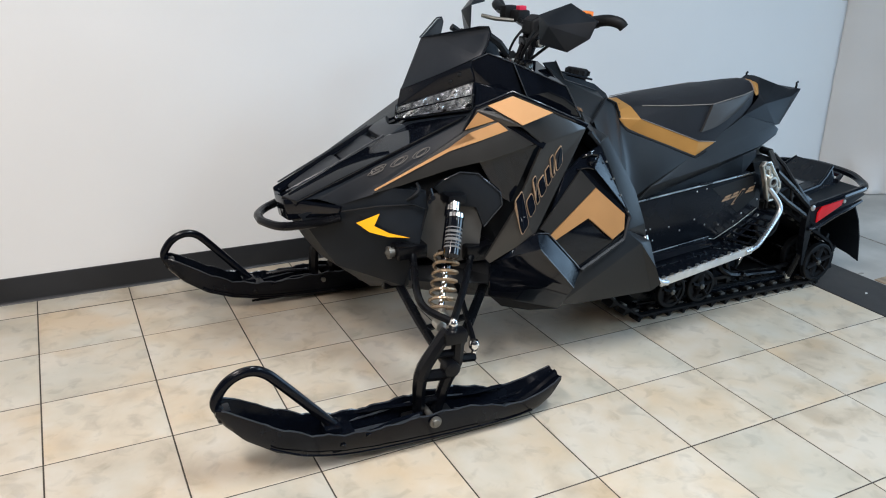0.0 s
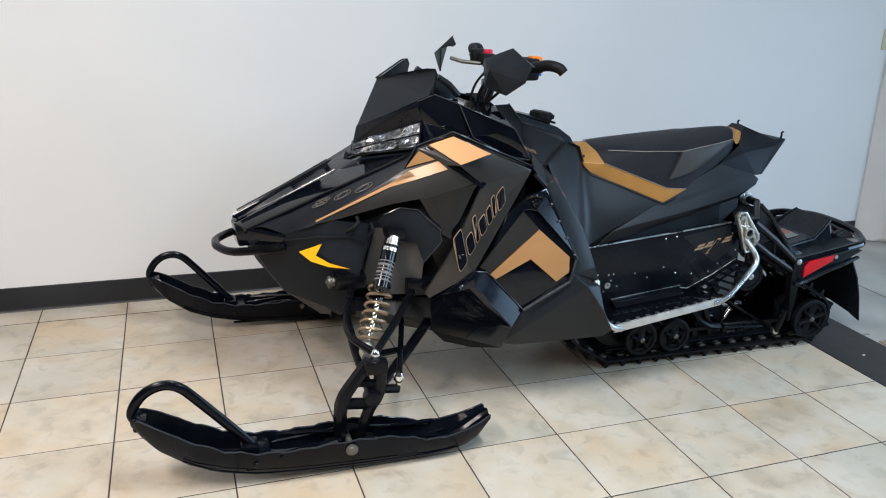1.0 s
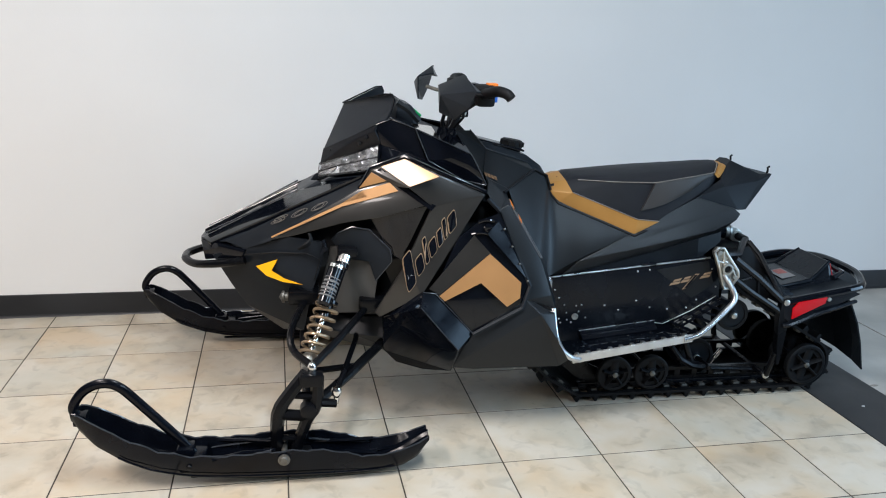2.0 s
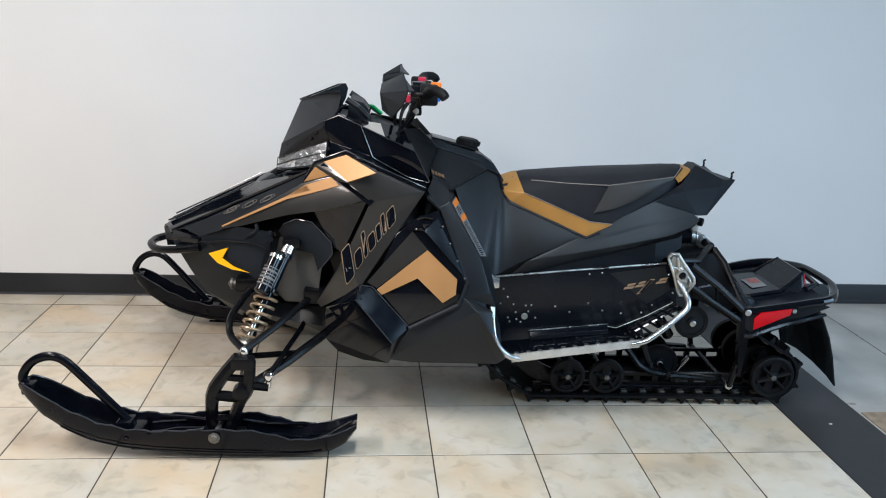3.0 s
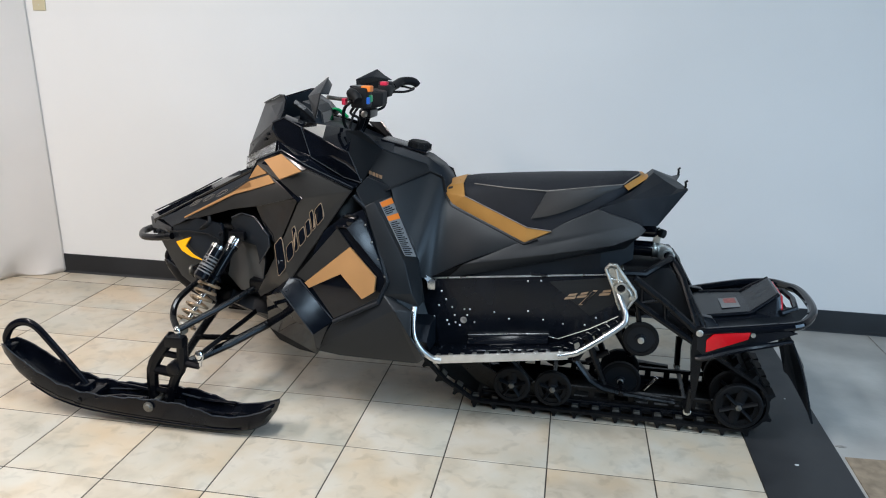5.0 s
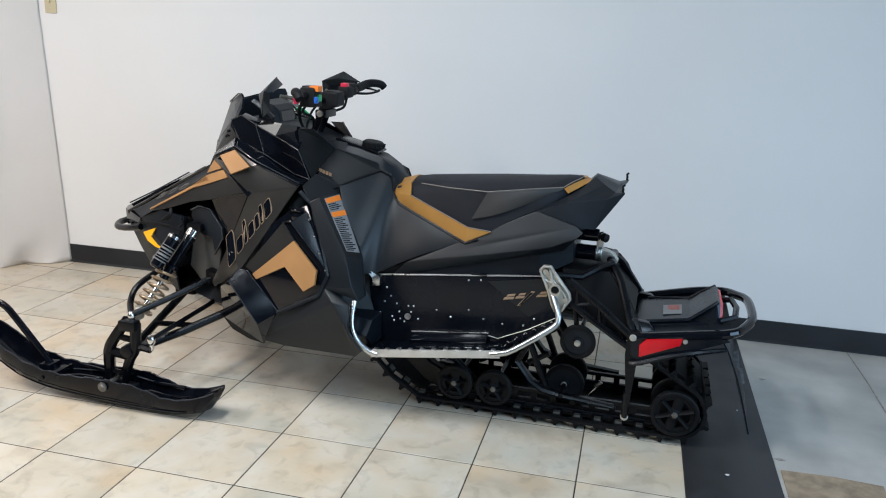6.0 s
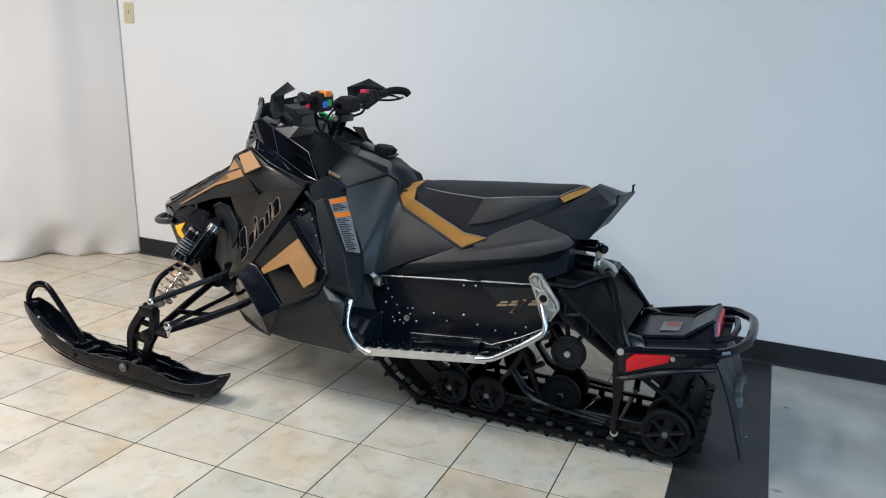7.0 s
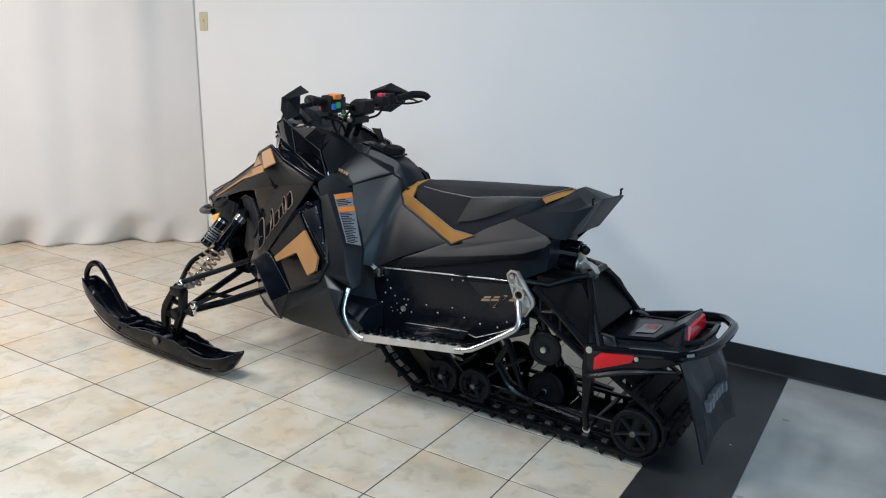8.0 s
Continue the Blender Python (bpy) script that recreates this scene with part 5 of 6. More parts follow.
for side in (-1, 1):
    part("rack_edge", tube([(1.20, 0.135 * side, 0.428), (1.34, 0.118 * side, 0.446), (1.38, 0.112 * side, 0.477), (1.43, 0.095 * side, 0.514)], 0.007, 8), SATIN, rack)
    skirt = part("rack_skirt", facets(flip([(1.155, -0.25, 0.405), (1.25, -0.254, 0.424), (1.43, -0.257, 0.445), (1.47, -0.25, 0.432), (1.35, -0.256, 0.382), (1.19, -0.26, 0.325), (1.16, -0.252, 0.345)], side), [[0, 1, 2, 3, 4, 5, 6]], 0.012, (0, -side, 0), 0.003), SATIN, SLED)
    sx = flip([(1.188, -0.262, 0.343), (1.186, -0.262, 0.385), (1.208, -0.262, 0.409), (1.322, -0.262, 0.428), (1.316, -0.262, 0.402)], side)
    part("reflector", plate(sx, 0.006, (0, -side, 0), 0.0015), RED, skirt, "red side reflector")
    part("screw", lathe((1.33, 0.258 * side, 0.418), (0, side, 0), [(0, 0.008), (0.005, 0.008), (0.006, 0)], 10), CAST, skirt)
    part("fender_edge", tube(flip([(1.16, -0.25, 0.315), (1.19, -0.256, 0.322), (1.28, -0.255, 0.357), (1.36, -0.255, 0.38), (1.46, -0.24, 0.40)], side), [0.012, 0.016, 0.016, 0.014, 0.01], 8, 3, 0.7), SATIN, SLED)
part("bumper", tube([(1.160, -0.238, 0.402), (1.25, -0.245, 0.420), (1.38, -0.248, 0.444), (1.47, -0.235, 0.456), (1.515, -0.18, 0.463), (1.542, -0.11, 0.472), (1.548, 0, 0.475), (1.542, 0.11, 0.472), (1.515, 0.18, 0.463), (1.47, 0.235, 0.456), (1.38, 0.245, 0.444), (1.25, 0.235, 0.418), (1.160, 0.222, 0.40)], 0.0155, 10, 4), GLOSS, SLED, "black tubular rear bumper")
part("bumper_brace", tube([(1.44, -0.12, 0.455), (1.49, -0.1, 0.468), (1.50, 0, 0.472), (1.49, 0.1, 0.468), (1.44, 0.12, 0.455)], 0.011, 8), SATIN, SLED)


def flap_grid():
    bm = bmesh.new()
    ys = (-0.205, -0.15, -0.06, 0.06, 0.15, 0.205)
    rows = [(1.44, 0.435, 0.92, 0.0), (1.475, 0.38, 1.0, 0.0), (1.51, 0.30, 1.06, 0.010), (1.537, 0.22, 1.07, 0.012), (1.572, 0.10, 1.04, 0.0)]
    front, back = [], []
    for x, z, w, rib in rows:
        line, line2 = [], []
        for k, y in enumerate(ys):
            rise = 0.0 if z > 0.12 else (0.0, 0.018, 0.034, 0.034, 0.018, 0.0)[k]
            bulge = rib if k in (1, 4) else (-0.004 if k in (2, 3) else 0)
            line.append(bm.verts.new((x + bulge - rise * 0.2, y * w, z + rise)))
            line2.append(bm.verts.new((x + bulge - 0.006 - rise * 0.2, y * w, z + rise)))
        front.append(line)
        back.append(line2)
    for g in (front, back):
        for a, b in zip(g, g[1:]):
            for i in range(len(ys) - 1):
                bm.faces.new((a[i], a[i + 1], b[i + 1], b[i]))
    edge_f = front[0] + [r[-1] for r in front[1:]] + front[-1][-2::-1] + [r[0] for r in front[-2:0:-1]]
    edge_b = back[0] + [r[-1] for r in back[1:]] + back[-1][-2::-1] + [r[0] for r in back[-2:0:-1]]
    for i in range(len(edge_f)):
        j = (i + 1) % len(edge_f)
        bm.faces.new((edge_f[i], edge_f[j], edge_b[j], edge_b[i]))
    return bm


flap = part("snow_flap", flap_grid(), MATTE, SLED, "black plastic snow flap", False)
for k in range(7):
    y = -0.105 + k * 0.034
    c = 1.5365 if abs(y) < 0.07 else 1.543
    part("mark", plate([(c + 0.006, y, 0.235), (c + 0.006, y + 0.022, 0.235), (c - 0.001, y + 0.022, 0.268), (c - 0.001, y, 0.268)], 0.019, (-1, 0, -0.2), 0.0), WHITE_MARK, flap, smooth=False)


# skis, spindles, arms, shocks
SKI_ROWS = ((-1.266, 0.245, 0.228, 0.028), (-1.245, 0.248, 0.195, 0.045), (-1.20, 0.224, 0.145, 0.060), (-1.12, 0.175, 0.088, 0.067), (-1.03, 0.132, 0.054, 0.07), (-0.94, 0.110, 0.034, 0.071), (-0.84, 0.104, 0.022, 0.072), (-0.74, 0.110, 0.014, 0.073),
            (-0.64, 0.113, 0.011, 0.074), (-0.54, 0.107, 0.010, 0.072), (-0.44, 0.080, 0.011, 0.069), (-0.38, 0.076, 0.014, 0.066), (-0.31, 0.090, 0.026, 0.060), (-0.265, 0.106, 0.052, 0.054), (-0.232, 0.122, 0.100, 0.044))


def ski_section(x):
    """Height of the rim, height of the sole and half width of the ski at x."""
    col = list(zip(*SKI_ROWS))
    zr, zb, w = (float(np.interp(x, col[0], c)) for c in col[1:])
    fade = float(np.interp(x, (-1.18, -1.1, -0.44, -0.36), (0, 1, 1, 0)))
    return zr + fade * (0.0026 * math.sin(x * 75) + 0.0012 * math.sin(x * 190)), zb, w * 0.84


def ski_mesh(cy):
    rings = []
    for x in np.linspace(SKI_ROWS[0][0], SKI_ROWS[-1][0], 88):
        x = float(x)
        zr, zb, w = ski_section(x)
        k = float(np.interp(x, (-0.36, -0.25), (0, 1)))
        f = min(zb + 0.03, zr - 0.006) * (1 - k) + (zr - 0.005) * k
        rings.append([(x, cy - w, zr), (x, cy - w * 0.97, zb * 0.6 + zr * 0.4), (x, cy - w * 0.72, zb + 0.004), (x, cy - 0.02, zb), (x, cy - 0.008, max(0.002, zb - 0.008)), (x, cy + 0.008, max(0.002, zb - 0.008)), (x, cy + 0.02, zb), (x, cy + w * 0.72, zb + 0.004),
                      (x, cy + w * 0.97, zb * 0.6 + zr * 0.4), (x, cy + w, zr), (x, cy + w - 0.006, zr - 0.001), (x, cy + w * 0.62, f), (x, cy + 0.014, f), (x, cy + 0.006, f + 0.008), (x, cy - 0.006, f + 0.008), (x, cy - 0.014, f), (x, cy - w * 0.62, f), (x, cy - w + 0.006, zr - 0.001)])
    return loft(rings)


def ski_rim(cy, s):
    """A pale bead along one upper edge of the ski, drawing the rim's highlight."""
    xs = np.linspace(-1.25, -0.235, 70)
    return tube([(float(x), cy + s * (ski_section(float(x))[2] - 0.002), ski_section(float(x))[0] + 0.0005) for x in xs], 0.0026, 6)


def helix(a, b, radius, wire, turns):
    a, b = Vector(a), Vector(b)
    d = (b - a).normalized()
    s = d.cross(Vector((1, 0, 0))).normalized()
    u = d.cross(s)
    n = int(turns * 20)
    pts = []
    for i in range(n + 1):
        t = i / n
        w = 2 * math.pi * turns * t
        pts.append(a.lerp(b, t) + radius * (math.cos(w) * s + math.sin(w) * u))
    return tube(pts, wire, 8)


def at_side(p, side):
    return (p[0], -p[1] * side if side > 0 else p[1], p[2])


for side in (-1, 1):
    cy = 0.548 * side
    P = lambda x, y, z: at_side((x, y, z), side)  # noqa: E731
    ski = part("ski", ski_mesh(cy), SKI_PLASTIC, SLED, "black plastic ski")
    part("ski_loop", tube([(-1.24, cy, 0.215), (-1.262, cy, 0.25), (-1.245, cy, 0.29), (-1.215, cy, 0.317), (-1.175, cy, 0.328), (-1.136, cy, 0.316), (-1.09, cy, 0.27), (-0.952, cy, 0.108), (-0.935, cy, 0.07)], 0.0115, 10, 5, 1.25), SKI_PLASTIC, ski, "black loop handle")
    part("loop_mount", merged(box(-0.975, -0.90, cy - 0.055, cy + 0.055, 0.055, 0.098, 0.008), box(-0.985, -0.935, cy - 0.03, cy + 0.03, 0.09, 0.118, 0.008)), SKI_PLASTIC, ski)
    part("loop_bolt", rod((-0.945, cy - 0.064, 0.078), (-0.945, cy + 0.064, 0.078), 0.008, 12), BLACK_STEEL, ski)
    part("tip_clamp", box(-1.262, -1.225, cy - 0.024, cy + 0.024, 0.205, 0.240, 0.008), SKI_PLASTIC, ski)
    for s in (-1, 1):
        part("rim_bead", ski_rim(cy, s), EDGE, ski)
        # ribs in the paler edge colour, to draw their sheen
        part("long_rib", tube([(-0.90, cy + s * 0.048, 0.078), (-0.79, cy + s * 0.040, 0.092), (-0.71, cy + s * 0.036, 0.104)], 0.0035, 6, 3), EDGE, ski)
        part("long_rib", tube([(-0.60, cy + s * 0.036, 0.098), (-0.52, cy + s * 0.044, 0.082), (-0.40, cy + s * 0.050, 0.066)], 0.0035, 6, 3), EDGE, ski)
        part("long_rib", tube([(-0.89, cy + s * 0.020, 0.058), (-0.76, cy + s * 0.024, 0.056), (-0.70, cy + s * 0.026, 0.060)], 0.006, 6, 3), EDGE, ski)
    for x0, x1, dy, zt in ((-0.88, -0.70, 0.05, 0.10), (-0.58, -0.40, 0.045, 0.082)):
        for s in (-1, 1):
            part("rib", tube([(x0, cy + s * (dy + 0.008), zt - 0.004), ((x0 + x1) / 2, cy + s * dy * 0.75, zt + 0.004), (x1, cy + s * dy * (0.55 if x1 < -0.6 else 0.95), zt)], 0.006, 6), SKI_PLASTIC, ski)
    part("saddle", box(-0.74, -0.59, cy - 0.04, cy + 0.04, 0.035, 0.075, 0.01), RUBBER, ski)
    for s in (-1, 1):
        part("side_ridge", tube([(-1.14, cy + s * 0.052, 0.118), (-1.09, cy + s * 0.0545, 0.092), (-1.03, cy + s * 0.058, 0.07), (-0.9, cy + s * 0.059, 0.045), (-0.64, cy + s * 0.060, 0.034), (-0.44, cy + s * 0.055, 0.030), (-0.34, cy + s * 0.050, 0.036)], 0.0030, 6, 4), SKI_PLASTIC, ski)
        part("rib", tube([(-1.215, cy + s * 0.012, 0.178), (-1.12, cy + s * 0.02, 0.118), (-1.04, cy + s * 0.026, 0.087), (-0.96, cy + s * 0.03, 0.07)], 0.005, 6, 3), SKI_PLASTIC, ski)
        part("rib", tube([(-0.56, cy + s * 0.02, 0.05), (-0.42, cy + s * 0.03, 0.045), (-0.3, cy + s * 0.03, 0.06)], 0.005, 6, 3), SKI_PLASTIC, ski)
    part("runner", rod((-0.95, cy, 0.012), (-0.42, cy, 0.006), 0.005, 8), BLACK_STEEL, ski)
    part("pivot_bolt", lathe(P(-0.673, -0.612, 0.088), (0, side, 0), [(-0.14, 0.009), (0, 0.009), (0.0, 0.018), (0.005, 0.018), (0.007, 0.012), (0.011, 0.010), (0.011, 0)], 16), DULL_ZINC, ski, "dull zinc pivot bolt")
    part("spindle", merged(tube([P(-0.695, -0.54, 0.075), P(-0.69, -0.54, 0.2), P(-0.655, -0.54, 0.265), P(-0.605, -0.537, 0.33)], [0.019, 0.022, 0.021, 0.020], 8, 3), tube([P(-0.64, -0.54, 0.075), P(-0.605, -0.54, 0.175), P(-0.578, -0.54, 0.225), P(-0.572, -0.537, 0.32)], [0.018, 0.019, 0.020, 0.020], 8, 3), lathe(P(-0.600, -0.545, 0.215), (0, side, 0), [(-0.012, 0.026), (0.022, 0.024), (0.026, 0.014), (0.026, 0)], 14),
                           tube([P(-0.69, -0.54, 0.20), P(-0.60, -0.54, 0.19)], 0.018, 8), tube([P(-0.69, -0.54, 0.12), P(-0.625, -0.54, 0.115)], 0.011, 8),
                           tube([P(-0.65, -0.54, 0.262), P(-0.575, -0.54, 0.255)], 0.012, 8), tube([P(-0.585, -0.54, 0.235), P(-0.515, -0.535, 0.225)], 0.013, 6), box(-0.625, -0.555, min(cy - 0.02, cy + 0.02), cy + 0.02, 0.295, 0.335, 0.008)), BLACK_STEEL, SLED, "black cast steering spindle", True)
    part("upper_arm", merged(tube([P(-0.585, -0.53, 0.352), P(-0.50, -0.42, 0.392), P(-0.39, -0.26, 0.45)], 0.0115, 10), tube([P(-0.592, -0.53, 0.352), P(-0.645, -0.46, 0.375), P(-0.648, -0.40, 0.42), P(-0.60, -0.26, 0.475)], 0.0115, 10, 4)), BLACK_STEEL, SLED)
    part("lower_arm", merged(tube([P(-0.59, -0.53, 0.215), P(-0.47, -0.40, 0.255), P(-0.31, -0.22, 0.325)], 0.016, 10), tube([P(-0.60, -0.53, 0.212), P(-0.61, -0.34, 0.27), P(-0.61, -0.13, 0.338)], 0.015, 10), tube([P(-0.605, -0.38, 0.262), P(-0.44, -0.36, 0.268)], 0.011, 8)), BLACK_STEEL, SLED)
    part("tie_rod", tube([P(-0.515, -0.53, 0.262), P(-0.505, -0.5, 0.272), P(-0.44, -0.27, 0.322), P(-0.43, -0.2, 0.335)], 0.009, 8), BLACK_STEEL, SLED)
    part("ball_joint", merged(lathe(P(-0.515, -0.53, 0.222), (0, 0, 1), [(0, 0.007), (0.012, 0.009), (0.022, 0.009), (0.03, 0.015), (0.045, 0.017), (0.055, 0.012), (0.058, 0)], 14)), CHROME, SLED, "chrome ball joint")
    part("ball_joint", merged(lathe(P(-0.588, -0.535, 0.33), (0, 0, 1), [(0, 0.010), (0.008, 0.013), (0.020, 0.0145), (0.030, 0.010), (0.034, 0.006), (0.036, 0)], 16)), CHROME, SLED, "bright ball joint")
    top, low = Vector(P(-0.474, -0.278, 0.625)), Vector(P(-0.606, -0.478, 0.322))
    ax = (low - top).normalized()
    length = (low - top).length
    shock = part("shock", lathe(top, ax, [(0, 0.016), (0.015, 0.023), (0.05, 0.023), (0.052, 0.019), (0.16, 0.019), (0.165, 0.030), (0.175, 0.030), (0.178, 0.018), (0.22, 0.018), (0.222, 0.012), (0.225, 0.0085), (length, 0.0085)], 20), GLOSS, SLED, "black gas shock")
    part("shock_cap", lathe(top + ax * 0.004, ax, [(0, 0.018), (0.004, 0.0245), (0.03, 0.0245), (0.034, 0.02)], 20), CHROME, shock, "bright cap")
    part("shock_rod", lathe(top + ax * 0.22, ax, [(0, 0.0092), (length - 0.25, 0.0092)], 12), CHROME, shock, "chrome rod")
    part("lower_eye", merged(lathe(low, (0, side, 0), [(-0.02, 0.012), (-0.018, 0.016), (0.018, 0.016), (0.02, 0.012)], 16), lathe(low - ax * 0.05, ax, [(0, 0.012), (0.02, 0.026), (0.026, 0.028), (0.03, 0.02)], 16)), CAST, shock)
    part("spring", helix(top + ax * 0.175, low - ax * 0.025, 0.036, 0.0050, 6.8), SPRING, shock, "bronze coil spring", True)
    roff = Vector(P(-0.022, -0.07, 0.008))
    part("reservoir", lathe(top + roff + ax * 0.02, ax, [(0, 0.010), (0.004, 0.022), (0.02, 0.022), (0.022, 0.0245), (0.135, 0.0245), (0.143, 0.018), (0.145, 0)], 20), GLOSS, shock, "black reservoir")
    part("reservoir_cap", lathe(top + roff + ax * 0.028, ax, [(0, 0.023), (0.0, 0.0255), (0.012, 0.0255), (0.012, 0.023)], 20), CHROME, shock, "bright cap")
    for k, (h, w) in enumerate(((0.072, 0.003), (0.082, 0.007), (0.096, 0.004), (0.106, 0.008), (0.120, 0.003), (0.130, 0.005))):
        part("reservoir_label", lathe(top + roff + ax * h, ax, [(0, 0.024), (0, 0.0250), (w, 0.0250), (w, 0.024)], 20), WHITE_MARK, shock, smooth=False)
    part("shock_mount", box(-0.50, -0.44, *sorted((0.235 * side, 0.30 * side)), 0.618, 0.648, 0.006), BLACK_STEEL, SLED)
    part("steering_link", lathe(P(-0.64, -0.255, 0.475), (-1, 0, 0), [(-0.02, 0.014), (0.03, 0.014), (0.032, 0.02), (0.04, 0.02), (0.042, 0.012), (0.05, 0)], 12), DULL_ZINC, SLED)
    for dims in ((-0.66, -0.56, 0.12, 0.29, 0.455, 0.50), (-0.43, -0.33, 0.18, 0.30, 0.42, 0.475), (-0.66, -0.57, 0.06, 0.17, 0.31, 0.37)):
        part("arm_mount", box(dims[0], dims[1], *sorted((dims[2] * side, dims[3] * side)), dims[4], dims[5], 0.01), BLACK_STEEL, SLED)
part("front_bumper", tube([(-0.80, -0.17, 0.575), (-0.88, -0.145, 0.558), (-0.965, -0.10, 0.545), (-1.005, -0.04, 0.545), (-1.01, 0.0, 0.545), (-1.005, 0.04, 0.545), (-0.965, 0.10, 0.545), (-0.88, 0.145, 0.558), (-0.80, 0.17, 0.575)], 0.0135, 10, 5), BLACK_STEEL, SLED, "black tubular front bumper")
part("belly_pan", loft([core_ring(-0.70, 0.36, 0.30, 0.08, 0.09, 0.33, 0.04), core_ring(-0.45, 0.38, 0.25, 0.2, 0.24, 0.33, 0.12), core_ring(-0.25, 0.4, 0.235, 0.28, 0.31, 0.33, 0.22), core_ring(0.05, 0.4, 0.235, 0.33, 0.36, 0.33, 0.3), core_ring(0.25, 0.36, 0.26, 0.3, 0.36, 0.32, 0.3)]), MATTE, SLED, smooth=False)

# tunnel details
for side in (-1, 1):
    y = 0.205 * side
    rivet = lathe((0, 0, 0), (0, side, 0), [(-0.001, 0.0034), (0.001, 0.0034), (0.0022, 0.002), (0.0026, 0)], 10)
    me = bpy.data.meshes.new("rivet")
    rivet.to_mesh(me)
    rivet.free()
    me.materials.append(STEEL)
    for x, z in ((0.287, 0.429), (0.320, 0.372), (0.366, 0.376), (0.393, 0.352), (0.293, 0.350), (0.324, 0.345), (0.355, 0.398), (0.375, 0.400), (0.463, 0.397), (0.517, 0.377), (0.583, 0.412), (0.577, 0.523), (0.623, 0.529), (0.638, 0.385), (0.867, 0.528), (0.881, 0.41), (0.858, 0.395), (0.783, 0.380), (0.708, 0.376), (0.891, 0.459), (0.245, 0.36), (0.262, 0.405), (0.27, 0.46), (0.31, 0.402), (0.82, 0.41), (0.245, 0.475), (0.30, 0.335), (0.34, 0.335)):
        ob = new("rivet", me)
        ob.parent = tunnel
        ob.location = (x, y, z)
    part("grommet", lathe((0.353, y, 0.357), (0, side, 0), [(0, 0.012), (0.004, 0.012), (0.005, 0.009), (0.003, 0.004), (0.003, 0)], 16), CAST, tunnel)
    part("tunnel_edge", tube([(0.225, y, 0.505), (0.853, y + 0.001 * side, 0.572)], 0.0035, 8), STEEL, tunnel, "bright edge strip")
    part("cooler", facets(flip([(0.375, -0.207, 0.304), (0.66, -0.207, 0.336), (0.66, -0.246, 0.314), (0.375, -0.246, 0.282)], side), [[0, 1, 2, 3]], 0.012, (0, -side * 0.3, -1), 0.003), GLOSS, tunnel)
    part("cooler_lip", tube(flip([(0.372, -0.212, 0.304), (0.662, -0.212, 0.336)], side), 0.0024, 8), STEEL, tunnel, "bright cooler lip")
    part("board_joint", tube(flip([(0.660, -0.209, 0.326), (0.695, -0.209, 0.320), (0.80, -0.209, 0.368), (0.895, -0.209, 0.424)], side), 0.0016, 6), CAST, tunnel, "dull metal joint line")
    part("clip", merged(box(0.585, 0.645, *sorted((0.2 * side, 0.209 * side)), 0.545, 0.556, 0.002)), SATIN, tunnel)
    part("tunnel_bracket", plate(flip([(0.222, -0.232, 0.468), (0.25, -0.232, 0.472), (0.25, -0.228, 0.505), (0.232, -0.225, 0.512), (0.205, -0.25, 0.54), (0.20, -0.255, 0.535), (0.225, -0.235, 0.50)], side), 0.02, (0, -side, 0), 0.002), STEEL, SLED, "bright bracket")
    field = [(0.65, 0.528), (0.85, 0.560), (0.880, 0.47), (0.80, 0.415)]
    part("film_field", plate([(x, 0.2056 * side, z) for x, z in field], 0.0012, (0, -side, 0), 0.0), TANK, tunnel, "dark grey film", False)
    def on_tunnel(pts, proud):
        return [(x, (0.2056 + proud) * side, z) for x, z in pts]
    for x0, w in ((0.706, 0.040), (0.748, 0.034), (0.822, 0.040)):
        z0 = 0.468 + 0.205 * (x0 - 0.706)
        for lift, run, rise in ((0.0, 1.0, 0.009), (0.0125, 0.78, 0.0085)):
            a = x0 + 0.5 * lift + (w - w * run) * 0.6
            part("emblem_bar", plate(on_tunnel([(a, z0 + lift), (a + w * run * 0.9, z0 + lift + 0.006), (a + w * run * 0.9 + 0.005, z0 + lift + rise + 0.006), (a + 0.005, z0 + lift + rise)], 0.0022), 0.0016, (0, -side, 0), 0.0), EMBLEM_LIGHT, tunnel, "dull copper emblem shape", False)
    q = [(0.757, 0.452), (0.769, 0.454), (0.818, 0.511), (0.804, 0.511)]
    part("emblem_edge", plate(on_tunnel(q, 0.0030), 0.0024, (0, -side, 0), 0.0), EMBLEM_LIGHT, tunnel, "dull copper emblem shape", False)
    c = (sum(p[0] for p in q) / 4, sum(p[1] for p in q) / 4)
    part("emblem_core", plate(on_tunnel([(c[0] + (p[0] - c[0]) * 0.8, c[1] + (p[1] - c[1]) * 0.86) for p in q], 0.0038), 0.0024, (0, -side, 0), 0.0), SATIN, tunnel, "", False)
    rim = [(0.838, 0.606), (0.850, 0.622), (0.872, 0.622), (0.888, 0.600), (0.940, 0.535), (0.945, 0.515), (0.93, 0.492), (0.918, 0.47), (0.895, 0.468), (0.885, 0.49), (0.868, 0.54)]
    yo = 0.256 * side
